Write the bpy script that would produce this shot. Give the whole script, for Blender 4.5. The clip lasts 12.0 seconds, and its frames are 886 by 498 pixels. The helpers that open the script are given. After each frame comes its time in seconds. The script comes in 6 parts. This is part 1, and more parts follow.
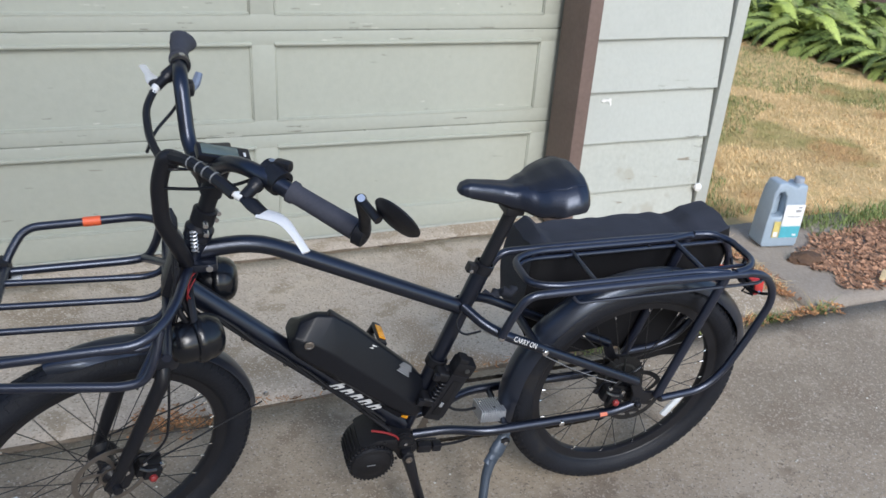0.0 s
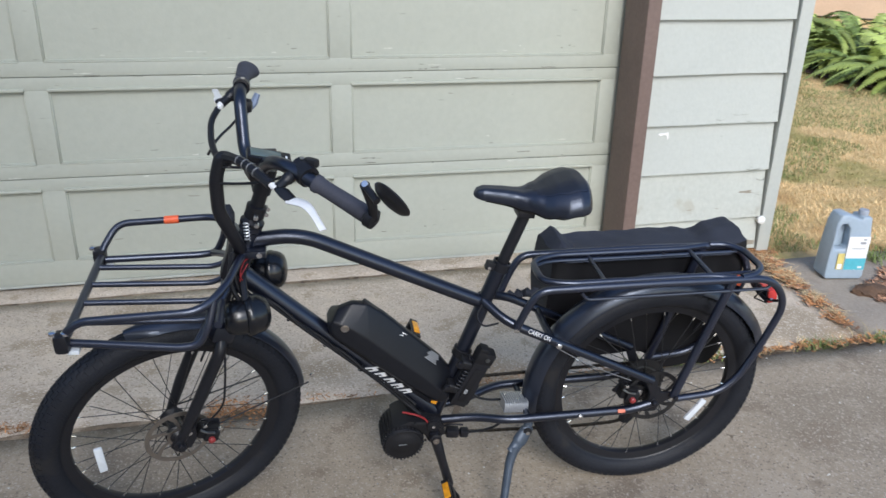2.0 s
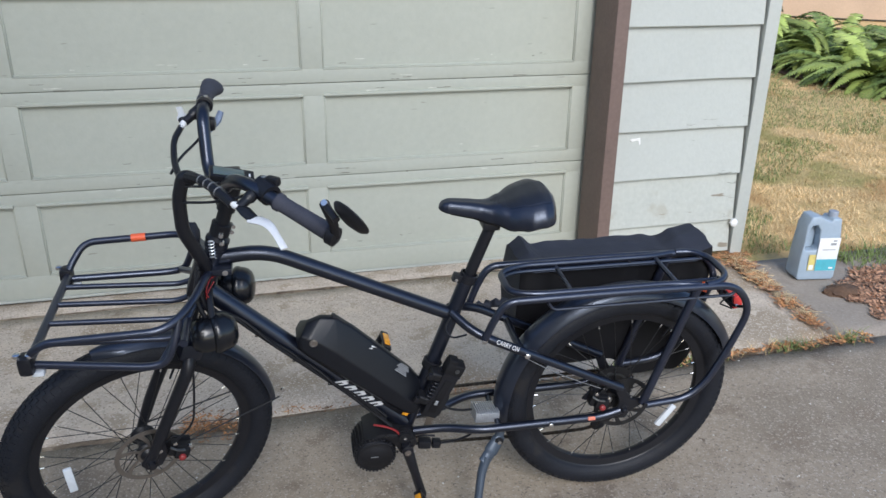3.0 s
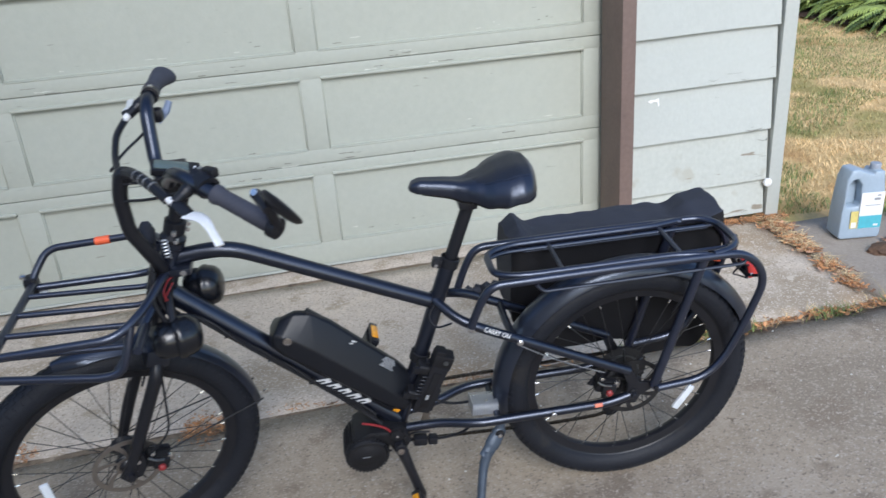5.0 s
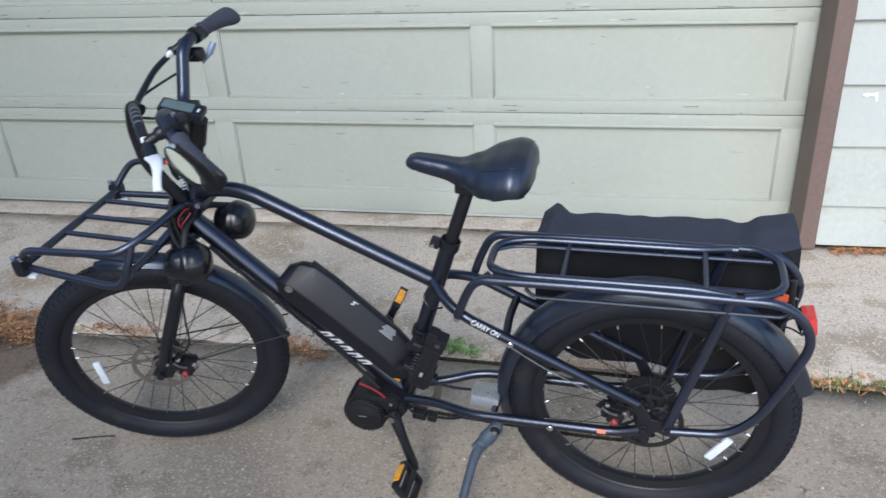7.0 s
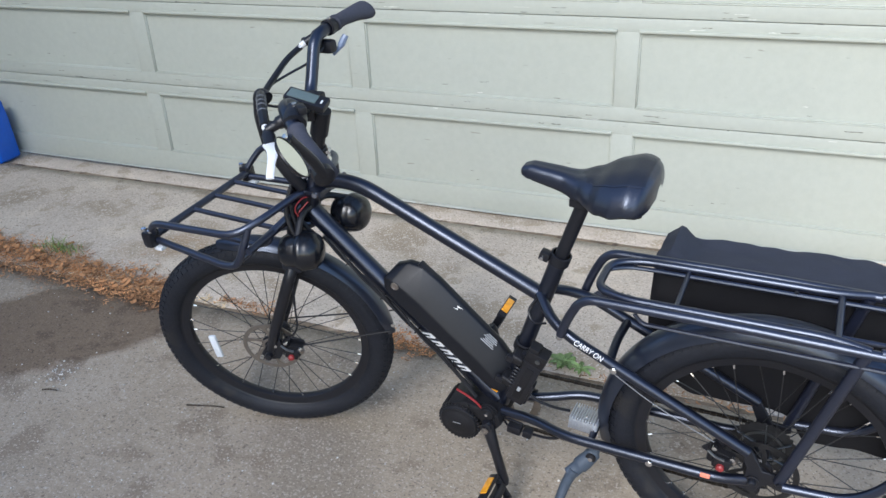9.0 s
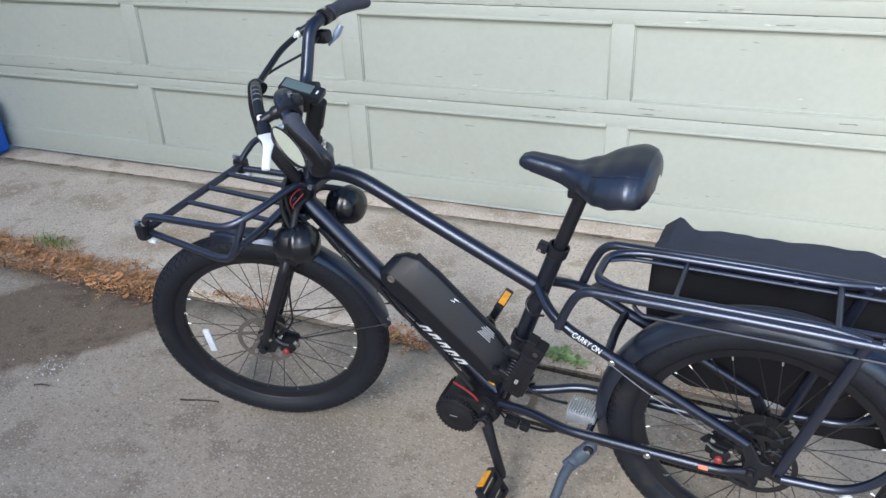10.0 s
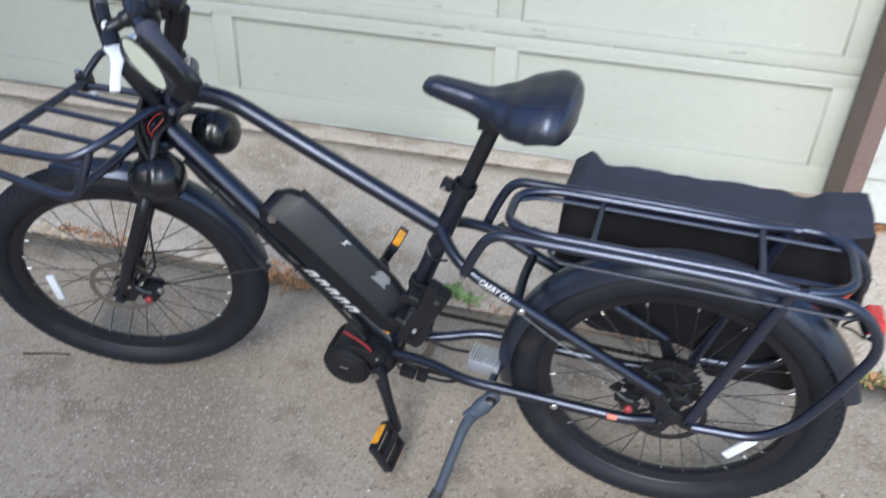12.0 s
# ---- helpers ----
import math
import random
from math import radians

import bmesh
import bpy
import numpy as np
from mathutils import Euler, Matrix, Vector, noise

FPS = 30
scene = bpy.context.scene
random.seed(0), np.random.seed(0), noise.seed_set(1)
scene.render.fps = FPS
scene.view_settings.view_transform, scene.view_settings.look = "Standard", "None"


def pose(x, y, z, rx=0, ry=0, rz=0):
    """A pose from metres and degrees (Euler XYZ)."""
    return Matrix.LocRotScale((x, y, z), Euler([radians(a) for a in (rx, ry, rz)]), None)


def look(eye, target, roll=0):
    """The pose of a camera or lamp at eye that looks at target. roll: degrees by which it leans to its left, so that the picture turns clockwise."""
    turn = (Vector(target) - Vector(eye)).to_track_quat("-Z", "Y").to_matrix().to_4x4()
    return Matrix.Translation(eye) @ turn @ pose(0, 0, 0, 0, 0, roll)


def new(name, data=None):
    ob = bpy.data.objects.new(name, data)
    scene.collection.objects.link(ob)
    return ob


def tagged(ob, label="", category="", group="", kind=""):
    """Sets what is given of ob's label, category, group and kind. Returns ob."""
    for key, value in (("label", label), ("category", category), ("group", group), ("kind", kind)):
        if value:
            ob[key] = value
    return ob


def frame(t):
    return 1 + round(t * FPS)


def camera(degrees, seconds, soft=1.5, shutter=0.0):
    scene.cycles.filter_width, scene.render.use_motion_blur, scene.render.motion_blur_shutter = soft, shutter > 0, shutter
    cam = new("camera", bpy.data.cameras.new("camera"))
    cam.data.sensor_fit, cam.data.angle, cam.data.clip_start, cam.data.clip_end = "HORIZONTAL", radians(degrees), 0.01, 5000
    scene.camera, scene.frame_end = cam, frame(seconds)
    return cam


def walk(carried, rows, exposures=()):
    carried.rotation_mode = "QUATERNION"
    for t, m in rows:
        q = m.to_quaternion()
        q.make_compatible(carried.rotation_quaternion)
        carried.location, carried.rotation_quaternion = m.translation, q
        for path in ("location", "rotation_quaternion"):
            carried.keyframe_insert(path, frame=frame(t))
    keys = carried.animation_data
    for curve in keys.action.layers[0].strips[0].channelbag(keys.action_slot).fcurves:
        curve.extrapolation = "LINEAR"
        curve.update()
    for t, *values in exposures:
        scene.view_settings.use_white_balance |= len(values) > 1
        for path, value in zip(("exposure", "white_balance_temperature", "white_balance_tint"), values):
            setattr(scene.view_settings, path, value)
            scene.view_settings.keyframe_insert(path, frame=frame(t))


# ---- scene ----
# camera and its walk
cam = camera(58.7, 12.0, shutter=0.5)
PATH = [
    (0, (0.162, 0.275, 1.509), (0.841, 1.932, 0.619), 3.8),
    (0.5, (0.197, 0.096, 1.516), (0.79, 1.823, 0.701), 2.8),
    (1, (0.236, -0.017, 1.511), (0.766, 1.736, 0.707), 2.6),
    (1.5, (0.253, -0.033, 1.509), (0.784, 1.722, 0.711), 2.7),
    (2, (0.269, -0.024, 1.501), (0.703, 1.766, 0.72), 1.2),
    (2.5, (0.28, -0.033, 1.516), (0.693, 1.767, 0.748), 1.0),
    (3, (0.312, -0.037, 1.528), (0.782, 1.747, 0.755), 0.6),
    (5, (0.513, 0.055, 1.474), (0.845, 1.85, 0.658), -4.6),
    (5.5, (0.703, 0.087, 1.489), (0.945, 1.899, 0.678), 1.0),
    (6, (0.938, 0.036, 1.47), (0.809, 1.871, 0.685), -0.5),
    (6.5, (1.092, 0.051, 1.47), (0.674, 1.821, 0.638), -4.0),
    (7, (1.144, 0.167, 1.484), (0.743, 1.901, 0.57), -3.7),
    (7.5, (1.245, 0.211, 1.485), (0.561, 1.87, 0.603), -5.6),
    (9.5, (1.173, 0.237, 1.47), (0.45, 1.868, 0.566), -2.7),
    (10, (1.172, 0.238, 1.465), (0.463, 1.871, 0.555), -2.8),
    (10.5, (1.181, 0.245, 1.463), (0.5, 1.89, 0.551), -2.9),
    (11, (1.192, 0.282, 1.453), (0.689, 1.968, 0.502), -0.7),
    (11.5, (1.162, 0.308, 1.456), (0.777, 2.016, 0.489), 1.2),
    (12, (1.063, 0.396, 1.406), (0.696, 2.034, 0.32), 2.4),
]
walk(cam, [(t, look(eye, target, roll)) for t, eye, target, roll in PATH], [(0.0, 0.66, 6080, 10), (1.5, 0.74, 6080, 10), (3.0, 0.60, 5940, 10), (5.0, 0.73, 5830, 10), (5.5, 0.58, 5830, 10), (6.5, 0.83, 5830, 10), (7.5, 0.90, 5840, 10), (9.5, 1.07, 5900, 10), (10.5, 1.07, 5890, 10), (11.5, 1.00, 5880, 10), (12.0, 1.10, 5880, 10)])

# world, sun and exposure: evening shade under a bright, hazy sky
world = bpy.data.worlds.new("sky")
scene.world = world
world.use_nodes = True
wn = world.node_tree.nodes
sky = wn.new("ShaderNodeTexSky")
sky.sky_type = "NISHITA"
sky.sun_disc = False
sky.sun_elevation = radians(34)
sky.sun_rotation = radians(187)
sky.dust_density = 1.0
wn["Background"].inputs["Strength"].default_value = 0.13
world.node_tree.links.new(sky.outputs[0], wn["Background"].inputs[0])
sun = new("sun", bpy.data.lights.new("sun", "SUN"))
sun.data.energy = 2.2
sun.data.angle = radians(30)
sun.data.color = (1.0, 0.955, 0.90)
sun.matrix_world = look((-0.6, -5.0, 3.6), (0, 0, 0))


# materials
def material(name, base, rough=0.6, metal=0.0, vary=0.12, scale=6.0, fine=60.0, bump=0.0, bump_scale=0.0, spots=None, coat=0.0, island=0.0, detail=6.0, nicks=None, spec=0.5, each=0.0, tint=(1, 1, 1), ior=1.5):
    """A procedural surface: base colour with broad and fine variation, optional specks (colour, amount, scale), grain relief."""
    m = bpy.data.materials.new(name)
    m.use_nodes = True
    nt = m.node_tree
    n, l = nt.nodes, nt.links
    bsdf = n["Principled BSDF"]
    bsdf.inputs["Roughness"].default_value = rough
    bsdf.inputs["Metallic"].default_value = metal
    bsdf.inputs["Coat Weight"].default_value = coat
    bsdf.inputs["Specular IOR Level"].default_value = spec
    bsdf.inputs["IOR"].default_value = ior
    bsdf.inputs["Specular Tint"].default_value = (*tint, 1)
    tex = n.new("ShaderNodeTexCoord")
    big = n.new("ShaderNodeTexNoise")
    big.inputs["Scale"].default_value = scale
    big.inputs["Detail"].default_value = detail
    small = n.new("ShaderNodeTexNoise")
    small.inputs["Scale"].default_value = fine
    small.inputs["Detail"].default_value = 4.0
    for t in (big, small):
        l.new(tex.outputs["Object"], t.inputs["Vector"])
    add = n.new("ShaderNodeMath")
    add.operation = "ADD"
    half = n.new("ShaderNodeMath")
    half.operation = "MULTIPLY"
    half.inputs[1].default_value = 0.5
    l.new(big.outputs["Fac"], add.inputs[0])
    l.new(small.outputs["Fac"], add.inputs[1])
    l.new(add.outputs[0], half.inputs[0])
    ramp = n.new("ShaderNodeValToRGB")
    ramp.color_ramp.elements[0].position = 0.32
    ramp.color_ramp.elements[1].position = 0.68
    ramp.color_ramp.elements[0].color = (*[c * (1 - vary) for c in base], 1)
    ramp.color_ramp.elements[1].color = (*[min(1.0, c * (1 + vary)) for c in base], 1)
    l.new(half.outputs[0], ramp.inputs["Fac"])
    out = ramp.outputs["Color"]
    for colour, amount, sc in spots or ():
        sp = n.new("ShaderNodeTexNoise")
        sp.inputs["Scale"].default_value = sc
        sp.inputs["Detail"].default_value = 3.0
        l.new(tex.outputs["Object"], sp.inputs["Vector"])
        cut = n.new("ShaderNodeMapRange")
        cut.inputs["From Min"].default_value = 1.0 - amount - 0.04
        cut.inputs["From Max"].default_value = 1.0 - amount + 0.04
        l.new(sp.outputs["Fac"], cut.inputs["Value"])
        mix = n.new("ShaderNodeMix")
        mix.data_type = "RGBA"
        l.new(cut.outputs[0], mix.inputs["Factor"])
        l.new(out, mix.inputs["A"])
        mix.inputs["B"].default_value = (*colour, 1)
        out = mix.outputs["Result"]
    if nicks:
        colour, amount, sc = nicks
        mp = n.new("ShaderNodeMapping")
        mp.inputs["Scale"].default_value = sc
        l.new(tex.outputs["Object"], mp.inputs["Vector"])
        sp = n.new("ShaderNodeTexNoise")
        sp.inputs["Scale"].default_value = 1.0
        sp.inputs["Detail"].default_value = 2.0
        l.new(mp.outputs[0], sp.inputs["Vector"])
        cut = n.new("ShaderNodeMapRange")
        cut.inputs["From Min"].default_value = 1.0 - amount - 0.02
        cut.inputs["From Max"].default_value = 1.0 - amount + 0.02
        l.new(sp.outputs["Fac"], cut.inputs["Value"])
        mix = n.new("ShaderNodeMix")
        mix.data_type = "RGBA"
        l.new(cut.outputs[0], mix.inputs["Factor"])
        l.new(out, mix.inputs["A"])
        mix.inputs["B"].default_value = (*colour, 1)
        out = mix.outputs["Result"]
    if island:
        geo = n.new("ShaderNodeNewGeometry")
        mp = n.new("ShaderNodeMapRange")
        mp.inputs["To Min"].default_value = 1 - island
        mp.inputs["To Max"].default_value = 1 + island
        l.new(geo.outputs["Random Per Island"], mp.inputs["Value"])
        mul = n.new("ShaderNodeVectorMath")
        mul.operation = "SCALE"
        l.new(out, mul.inputs[0])
        l.new(mp.outputs[0], mul.inputs["Scale"])
        out = mul.outputs["Vector"]
    if each:
        info = n.new("ShaderNodeObjectInfo")
        mp = n.new("ShaderNodeMapRange")
        mp.inputs["To Min"].default_value = 1 - each
        mp.inputs["To Max"].default_value = 1 + each
        l.new(info.outputs["Random"], mp.inputs["Value"])
        mul = n.new("ShaderNodeVectorMath")
        mul.operation = "SCALE"
        l.new(out, mul.inputs[0])
        l.new(mp.outputs[0], mul.inputs["Scale"])
        out = mul.outputs["Vector"]
    l.new(out, bsdf.inputs["Base Color"])
    if bump:
        bt = n.new("ShaderNodeTexNoise")
        bt.inputs["Scale"].default_value = bump_scale or fine
        bt.inputs["Detail"].default_value = 5.0
        l.new(tex.outputs["Object"], bt.inputs["Vector"])
        b = n.new("ShaderNodeBump")
        b.inputs["Strength"].default_value = bump
        b.inputs["Distance"].default_value = 0.01
        l.new(bt.outputs["Fac"], b.inputs["Height"])
        l.new(b.outputs["Normal"], bsdf.inputs["Normal"])
    return m


door_paint = material("door_paint", (0.435, 0.452, 0.386), 0.55, vary=0.05, scale=1.5, fine=40, bump=0.06, bump_scale=90, nicks=((0.30, 0.30, 0.25), 0.255, (9.0, 9.0, 70.0)))
chip_dark = material("chip_dark", (0.20, 0.20, 0.165), 0.8, vary=0.2, scale=30)
chip_pale = material("chip_pale", (0.62, 0.63, 0.56), 0.6, vary=0.1, scale=30)
siding_paint = material("siding_paint", (0.455, 0.475, 0.438), 0.6, vary=0.05, scale=2.5, fine=50, bump=0.1, bump_scale=70)
siding_worn = material("siding_worn", (0.45, 0.468, 0.424), 0.65, vary=0.08, scale=4, fine=50, bump=0.25, bump_scale=40, spots=[((0.40, 0.395, 0.34), 0.37, 7)], nicks=((0.25, 0.22, 0.17), 0.31, (6.0, 6.0, 34.0)))
brown_trim = material("brown_trim", (0.165, 0.116, 0.098), 0.6, vary=0.15, scale=4, fine=60, bump=0.1)
rubber_seal = material("rubber_seal", (0.03, 0.03, 0.03), 0.7)
old_concrete = material("old_concrete", (0.350, 0.288, 0.214), 0.9, vary=0.16, scale=1.3, fine=38, bump=0.35, bump_scale=110,
                        spots=[((0.272, 0.224, 0.166), 0.45, 0.9), ((0.385, 0.321, 0.245), 0.40, 2.2), ((0.250, 0.200, 0.146), 0.41, 6.0), ((0.404, 0.342, 0.270), 0.36, 70), ((0.221, 0.179, 0.132), 0.345, 62), ((0.160, 0.125, 0.092), 0.285, 34), ((0.545, 0.494, 0.430), 0.27, 45), ((0.46, 0.395, 0.325), 0.385, 150), ((0.195, 0.160, 0.122), 0.362, 135)])
apron_concrete = material("apron_concrete", (0.525, 0.445, 0.355), 0.9, vary=0.16, scale=2.0, fine=50, bump=0.4, bump_scale=110,
                          spots=[((0.60, 0.51, 0.40), 0.42, 3), ((0.36, 0.290, 0.208), 0.40, 2.3), ((0.27, 0.215, 0.155), 0.315, 60), ((0.58, 0.505, 0.405), 0.37, 24), ((0.37, 0.27, 0.17), 0.38, 1.4), ((0.40, 0.325, 0.235), 0.40, 8), ((0.68, 0.60, 0.50), 0.395, 140), ((0.31, 0.255, 0.19), 0.38, 125)])
asphalt = material("asphalt", (0.345, 0.296, 0.243), 0.9, vary=0.2, scale=3, fine=90, bump=0.6, bump_scale=160, spots=[((0.42, 0.38, 0.335), 0.33, 120), ((0.27, 0.225, 0.185), 0.38, 3)])
joint_dirt = material("joint_dirt", (0.20, 0.150, 0.10), 0.95, vary=0.35, scale=6, fine=70, bump=0.8, bump_scale=80, spots=[((0.34, 0.27, 0.19), 0.42, 9), ((0.09, 0.065, 0.045), 0.38, 14)])
soil = material("soil", (0.11, 0.065, 0.04), 0.95, vary=0.3, scale=5, fine=60, bump=0.8, bump_scale=60)
lawn_soil = material("lawn_soil", (0.60, 0.43, 0.20), 0.95, vary=0.25, scale=2, fine=50, bump=0.8, bump_scale=60, spots=[((0.36, 0.31, 0.11), 0.39, 1.3), ((0.50, 0.31, 0.13), 0.37, 1.7)])
frame_paint = material("frame_paint", (0.0042, 0.0054, 0.0105), 0.29, vary=0.2, scale=8, fine=160, spec=0.95, ior=1.52, tint=(0.75, 0.82, 1.0), bump=0.03, bump_scale=500)
rack_paint = material("rack_paint", (0.0080, 0.0098, 0.0200), 0.32, vary=0.25, scale=8, fine=160, spec=1.0, ior=1.57, tint=(0.74, 0.82, 1.0), bump=0.03, bump_scale=500)
black_plastic = material("black_plastic", (0.011, 0.0115, 0.015), 0.38, spec=0.4, vary=0.15, scale=20, fine=160, bump=0.04, bump_scale=300)
fender_plastic = material("fender_plastic", (0.012, 0.0150, 0.025), 0.29, spec=0.95, ior=1.52, tint=(0.74, 0.83, 1.0), vary=0.15, scale=10, fine=120)
pod_gloss = material("pod_gloss", (0.006, 0.007, 0.010), 0.24, spec=0.6, vary=0.1, scale=20, fine=160)
battery_shell = material("battery_shell", (0.0060, 0.0070, 0.0105), 0.40, spec=0.40, vary=0.2, scale=14, fine=160, bump=0.04, bump_scale=300)
grip_rubber = material("grip_rubber", (0.050, 0.053, 0.070), 0.75, spec=0.35, vary=0.15, scale=20, fine=200)
tyre_rubber = material("tyre_rubber", (0.0110, 0.0126, 0.0180), 0.58, spec=0.32, vary=0.25, scale=12, fine=120, bump=0.15, bump_scale=200, spots=[((0.022, 0.021, 0.022), 0.36, 9)])
saddle_panel = material("saddle_panel", (0.0115, 0.0130, 0.0200), 0.42, spec=0.65, tint=(0.84, 0.90, 1.0), vary=0.12, scale=14, fine=260, bump=0.15, bump_scale=420)
motor_black = material("motor_black", (0.009, 0.009, 0.011), 0.55, spec=0.35, vary=0.25, scale=25, fine=160, bump=0.08, bump_scale=250)
dark_rotor = material("dark_rotor", (0.055, 0.055, 0.058), 0.42, metal=0.8, vary=0.2, scale=30)
cog_steel = material("cog_steel", (0.16, 0.17, 0.175), 0.35, metal=0.9, vary=0.25, scale=40)
saddle_vinyl = material("saddle_vinyl", (0.0085, 0.0105, 0.0190), 0.35, spec=0.95, ior=1.52, tint=(0.75, 0.83, 1.0), vary=0.1, scale=10, fine=200, bump=0.08, bump_scale=260)
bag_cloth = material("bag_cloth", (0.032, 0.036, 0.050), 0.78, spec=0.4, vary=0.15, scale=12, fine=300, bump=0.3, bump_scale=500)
bag_back_shaded = material("bag_back_shaded", (0.008, 0.008, 0.010), 0.6, spec=0.3, vary=0.2, scale=12, fine=200)
silver = material("silver", (0.90, 0.90, 0.89), 0.32, metal=0.12, vary=0.06, scale=20)
bolt_steel = material("bolt_steel", (0.75, 0.75, 0.76), 0.22, metal=1.0, vary=0.05)
rotor_steel = material("rotor_steel", (0.30, 0.27, 0.24), 0.38, metal=0.85, vary=0.15, scale=20)
spoke_steel = material("spoke_steel", (0.05, 0.05, 0.052), 0.4, metal=0.7, vary=0.1)
chain_steel = material("chain_steel", (0.045, 0.038, 0.032), 0.45, metal=0.8, vary=0.3, scale=60)
stand_alloy = material("stand_alloy", (0.070, 0.090, 0.120), 0.42, metal=0.3, vary=0.15, scale=20)
heatsink_alloy = material("heatsink_alloy", (0.55, 0.57, 0.60), 0.4, metal=0.7, vary=0.1, scale=30)
amber = material("amber", (0.85, 0.36, 0.02), 0.25, vary=0.15, scale=60, coat=0.5)
red_lens = material("red_lens", (0.58, 0.045, 0.04), 0.2, vary=0.1, scale=60, coat=0.5)
red_knob = material("red_knob", (0.27, 0.032, 0.032), 0.4, vary=0.15, scale=60)
faded_band = material("faded_band", (0.68, 0.20, 0.12), 0.5, vary=0.1)
orange_tape = material("orange_tape", (0.85, 0.14, 0.05), 0.4, vary=0.08)
red_wire = material("red_wire", (0.25, 0.020, 0.022), 0.4)
white_print = material("white_print", (0.78, 0.78, 0.76), 0.5, vary=0.03)
logo_print = material("logo_print", (0.58, 0.59, 0.60), 0.5, vary=0.08, scale=60)
grey_print = material("grey_print", (0.30, 0.31, 0.32), 0.5, vary=0.1, scale=60)
reflector = material("reflector", (0.72, 0.76, 0.80), 0.18, vary=0.08, scale=90, coat=0.6)
paddle_grey = material("paddle_grey", (0.20, 0.25, 0.36), 0.3, vary=0.1, scale=60)
screen_glass = material("screen_glass", (0.115, 0.15, 0.14), 0.12, vary=0.1, coat=0.5)
mirror_glass = material("mirror_glass", (0.86, 0.87, 0.80), 0.03, metal=1.0, vary=0.01)
jug_plastic = material("jug_plastic", (0.33, 0.405, 0.48), 0.28, vary=0.06, scale=10, coat=0.1)
cap_plastic = material("cap_plastic", (0.30, 0.33, 0.38), 0.4, vary=0.06)
label_white = material("label_white", (0.76, 0.77, 0.77), 0.4, vary=0.03)
label_teal = material("label_teal", (0.10, 0.42, 0.50), 0.4, vary=0.08, scale=12)
label_yellow = material("label_yellow", (0.62, 0.52, 0.18), 0.4, vary=0.12, scale=30)
blue_plastic = material("blue_plastic", (0.01, 0.12, 0.62), 0.3, vary=0.08, coat=0.2)
label_pink = material("label_pink", (0.72, 0.35, 0.42), 0.4)
leaf_litter = material("leaf_litter", (0.43, 0.215, 0.092), 0.85, vary=0.35, scale=8, fine=60, island=0.7)
rust_litter = material("rust_litter", (0.44, 0.215, 0.09), 0.85, vary=0.3, scale=8, fine=60, island=0.6)
bark_mulch = material("bark_mulch", (0.40, 0.225, 0.135), 0.9, vary=0.3, scale=9, fine=60, island=0.6)
straw = material("straw", (0.66, 0.50, 0.28), 0.8, vary=0.2, scale=6, fine=40, island=0.45)
dry_grass = material("dry_grass", (0.76, 0.575, 0.305), 0.8, vary=0.28, scale=1.6, fine=10, island=0.32, spots=[((0.40, 0.35, 0.14), 0.40, 1.3), ((0.54, 0.36, 0.16), 0.39, 1.7), ((0.46, 0.36, 0.16), 0.40, 4.5)])
green_grass = material("green_grass", (0.19, 0.245, 0.075), 0.7, vary=0.25, scale=2, fine=20, island=0.4)
weed_green = material("weed_green", (0.25, 0.35, 0.12), 0.55, vary=0.25, scale=20, fine=60, each=0.3)
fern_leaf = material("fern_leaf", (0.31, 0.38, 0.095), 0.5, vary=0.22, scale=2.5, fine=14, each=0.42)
fern_inner_shaded = material("fern_inner_shaded", (0.155, 0.215, 0.055), 0.55, vary=0.25, scale=2, fine=12, island=0.45)
cable_black = material("cable_black", (0.010, 0.010, 0.012), 0.62, spec=0.3, vary=0.2, scale=30)
cable_grey = material("cable_grey", (0.20, 0.205, 0.21), 0.45, vary=0.1, scale=60)
bed_soil = material("bed_soil", (0.075, 0.045, 0.03), 0.95, vary=0.3, scale=5, fine=60, bump=0.8, bump_scale=60)
twig_bark = material("twig_bark", (0.05, 0.036, 0.025), 0.9, vary=0.3, scale=30)
stucco = material("stucco", (0.52, 0.39, 0.28), 0.9, vary=0.1, scale=2, fine=40, bump=0.2)
pebble_white = material("pebble_white", (0.50, 0.48, 0.44), 0.8, vary=0.2, scale=40, island=0.4)


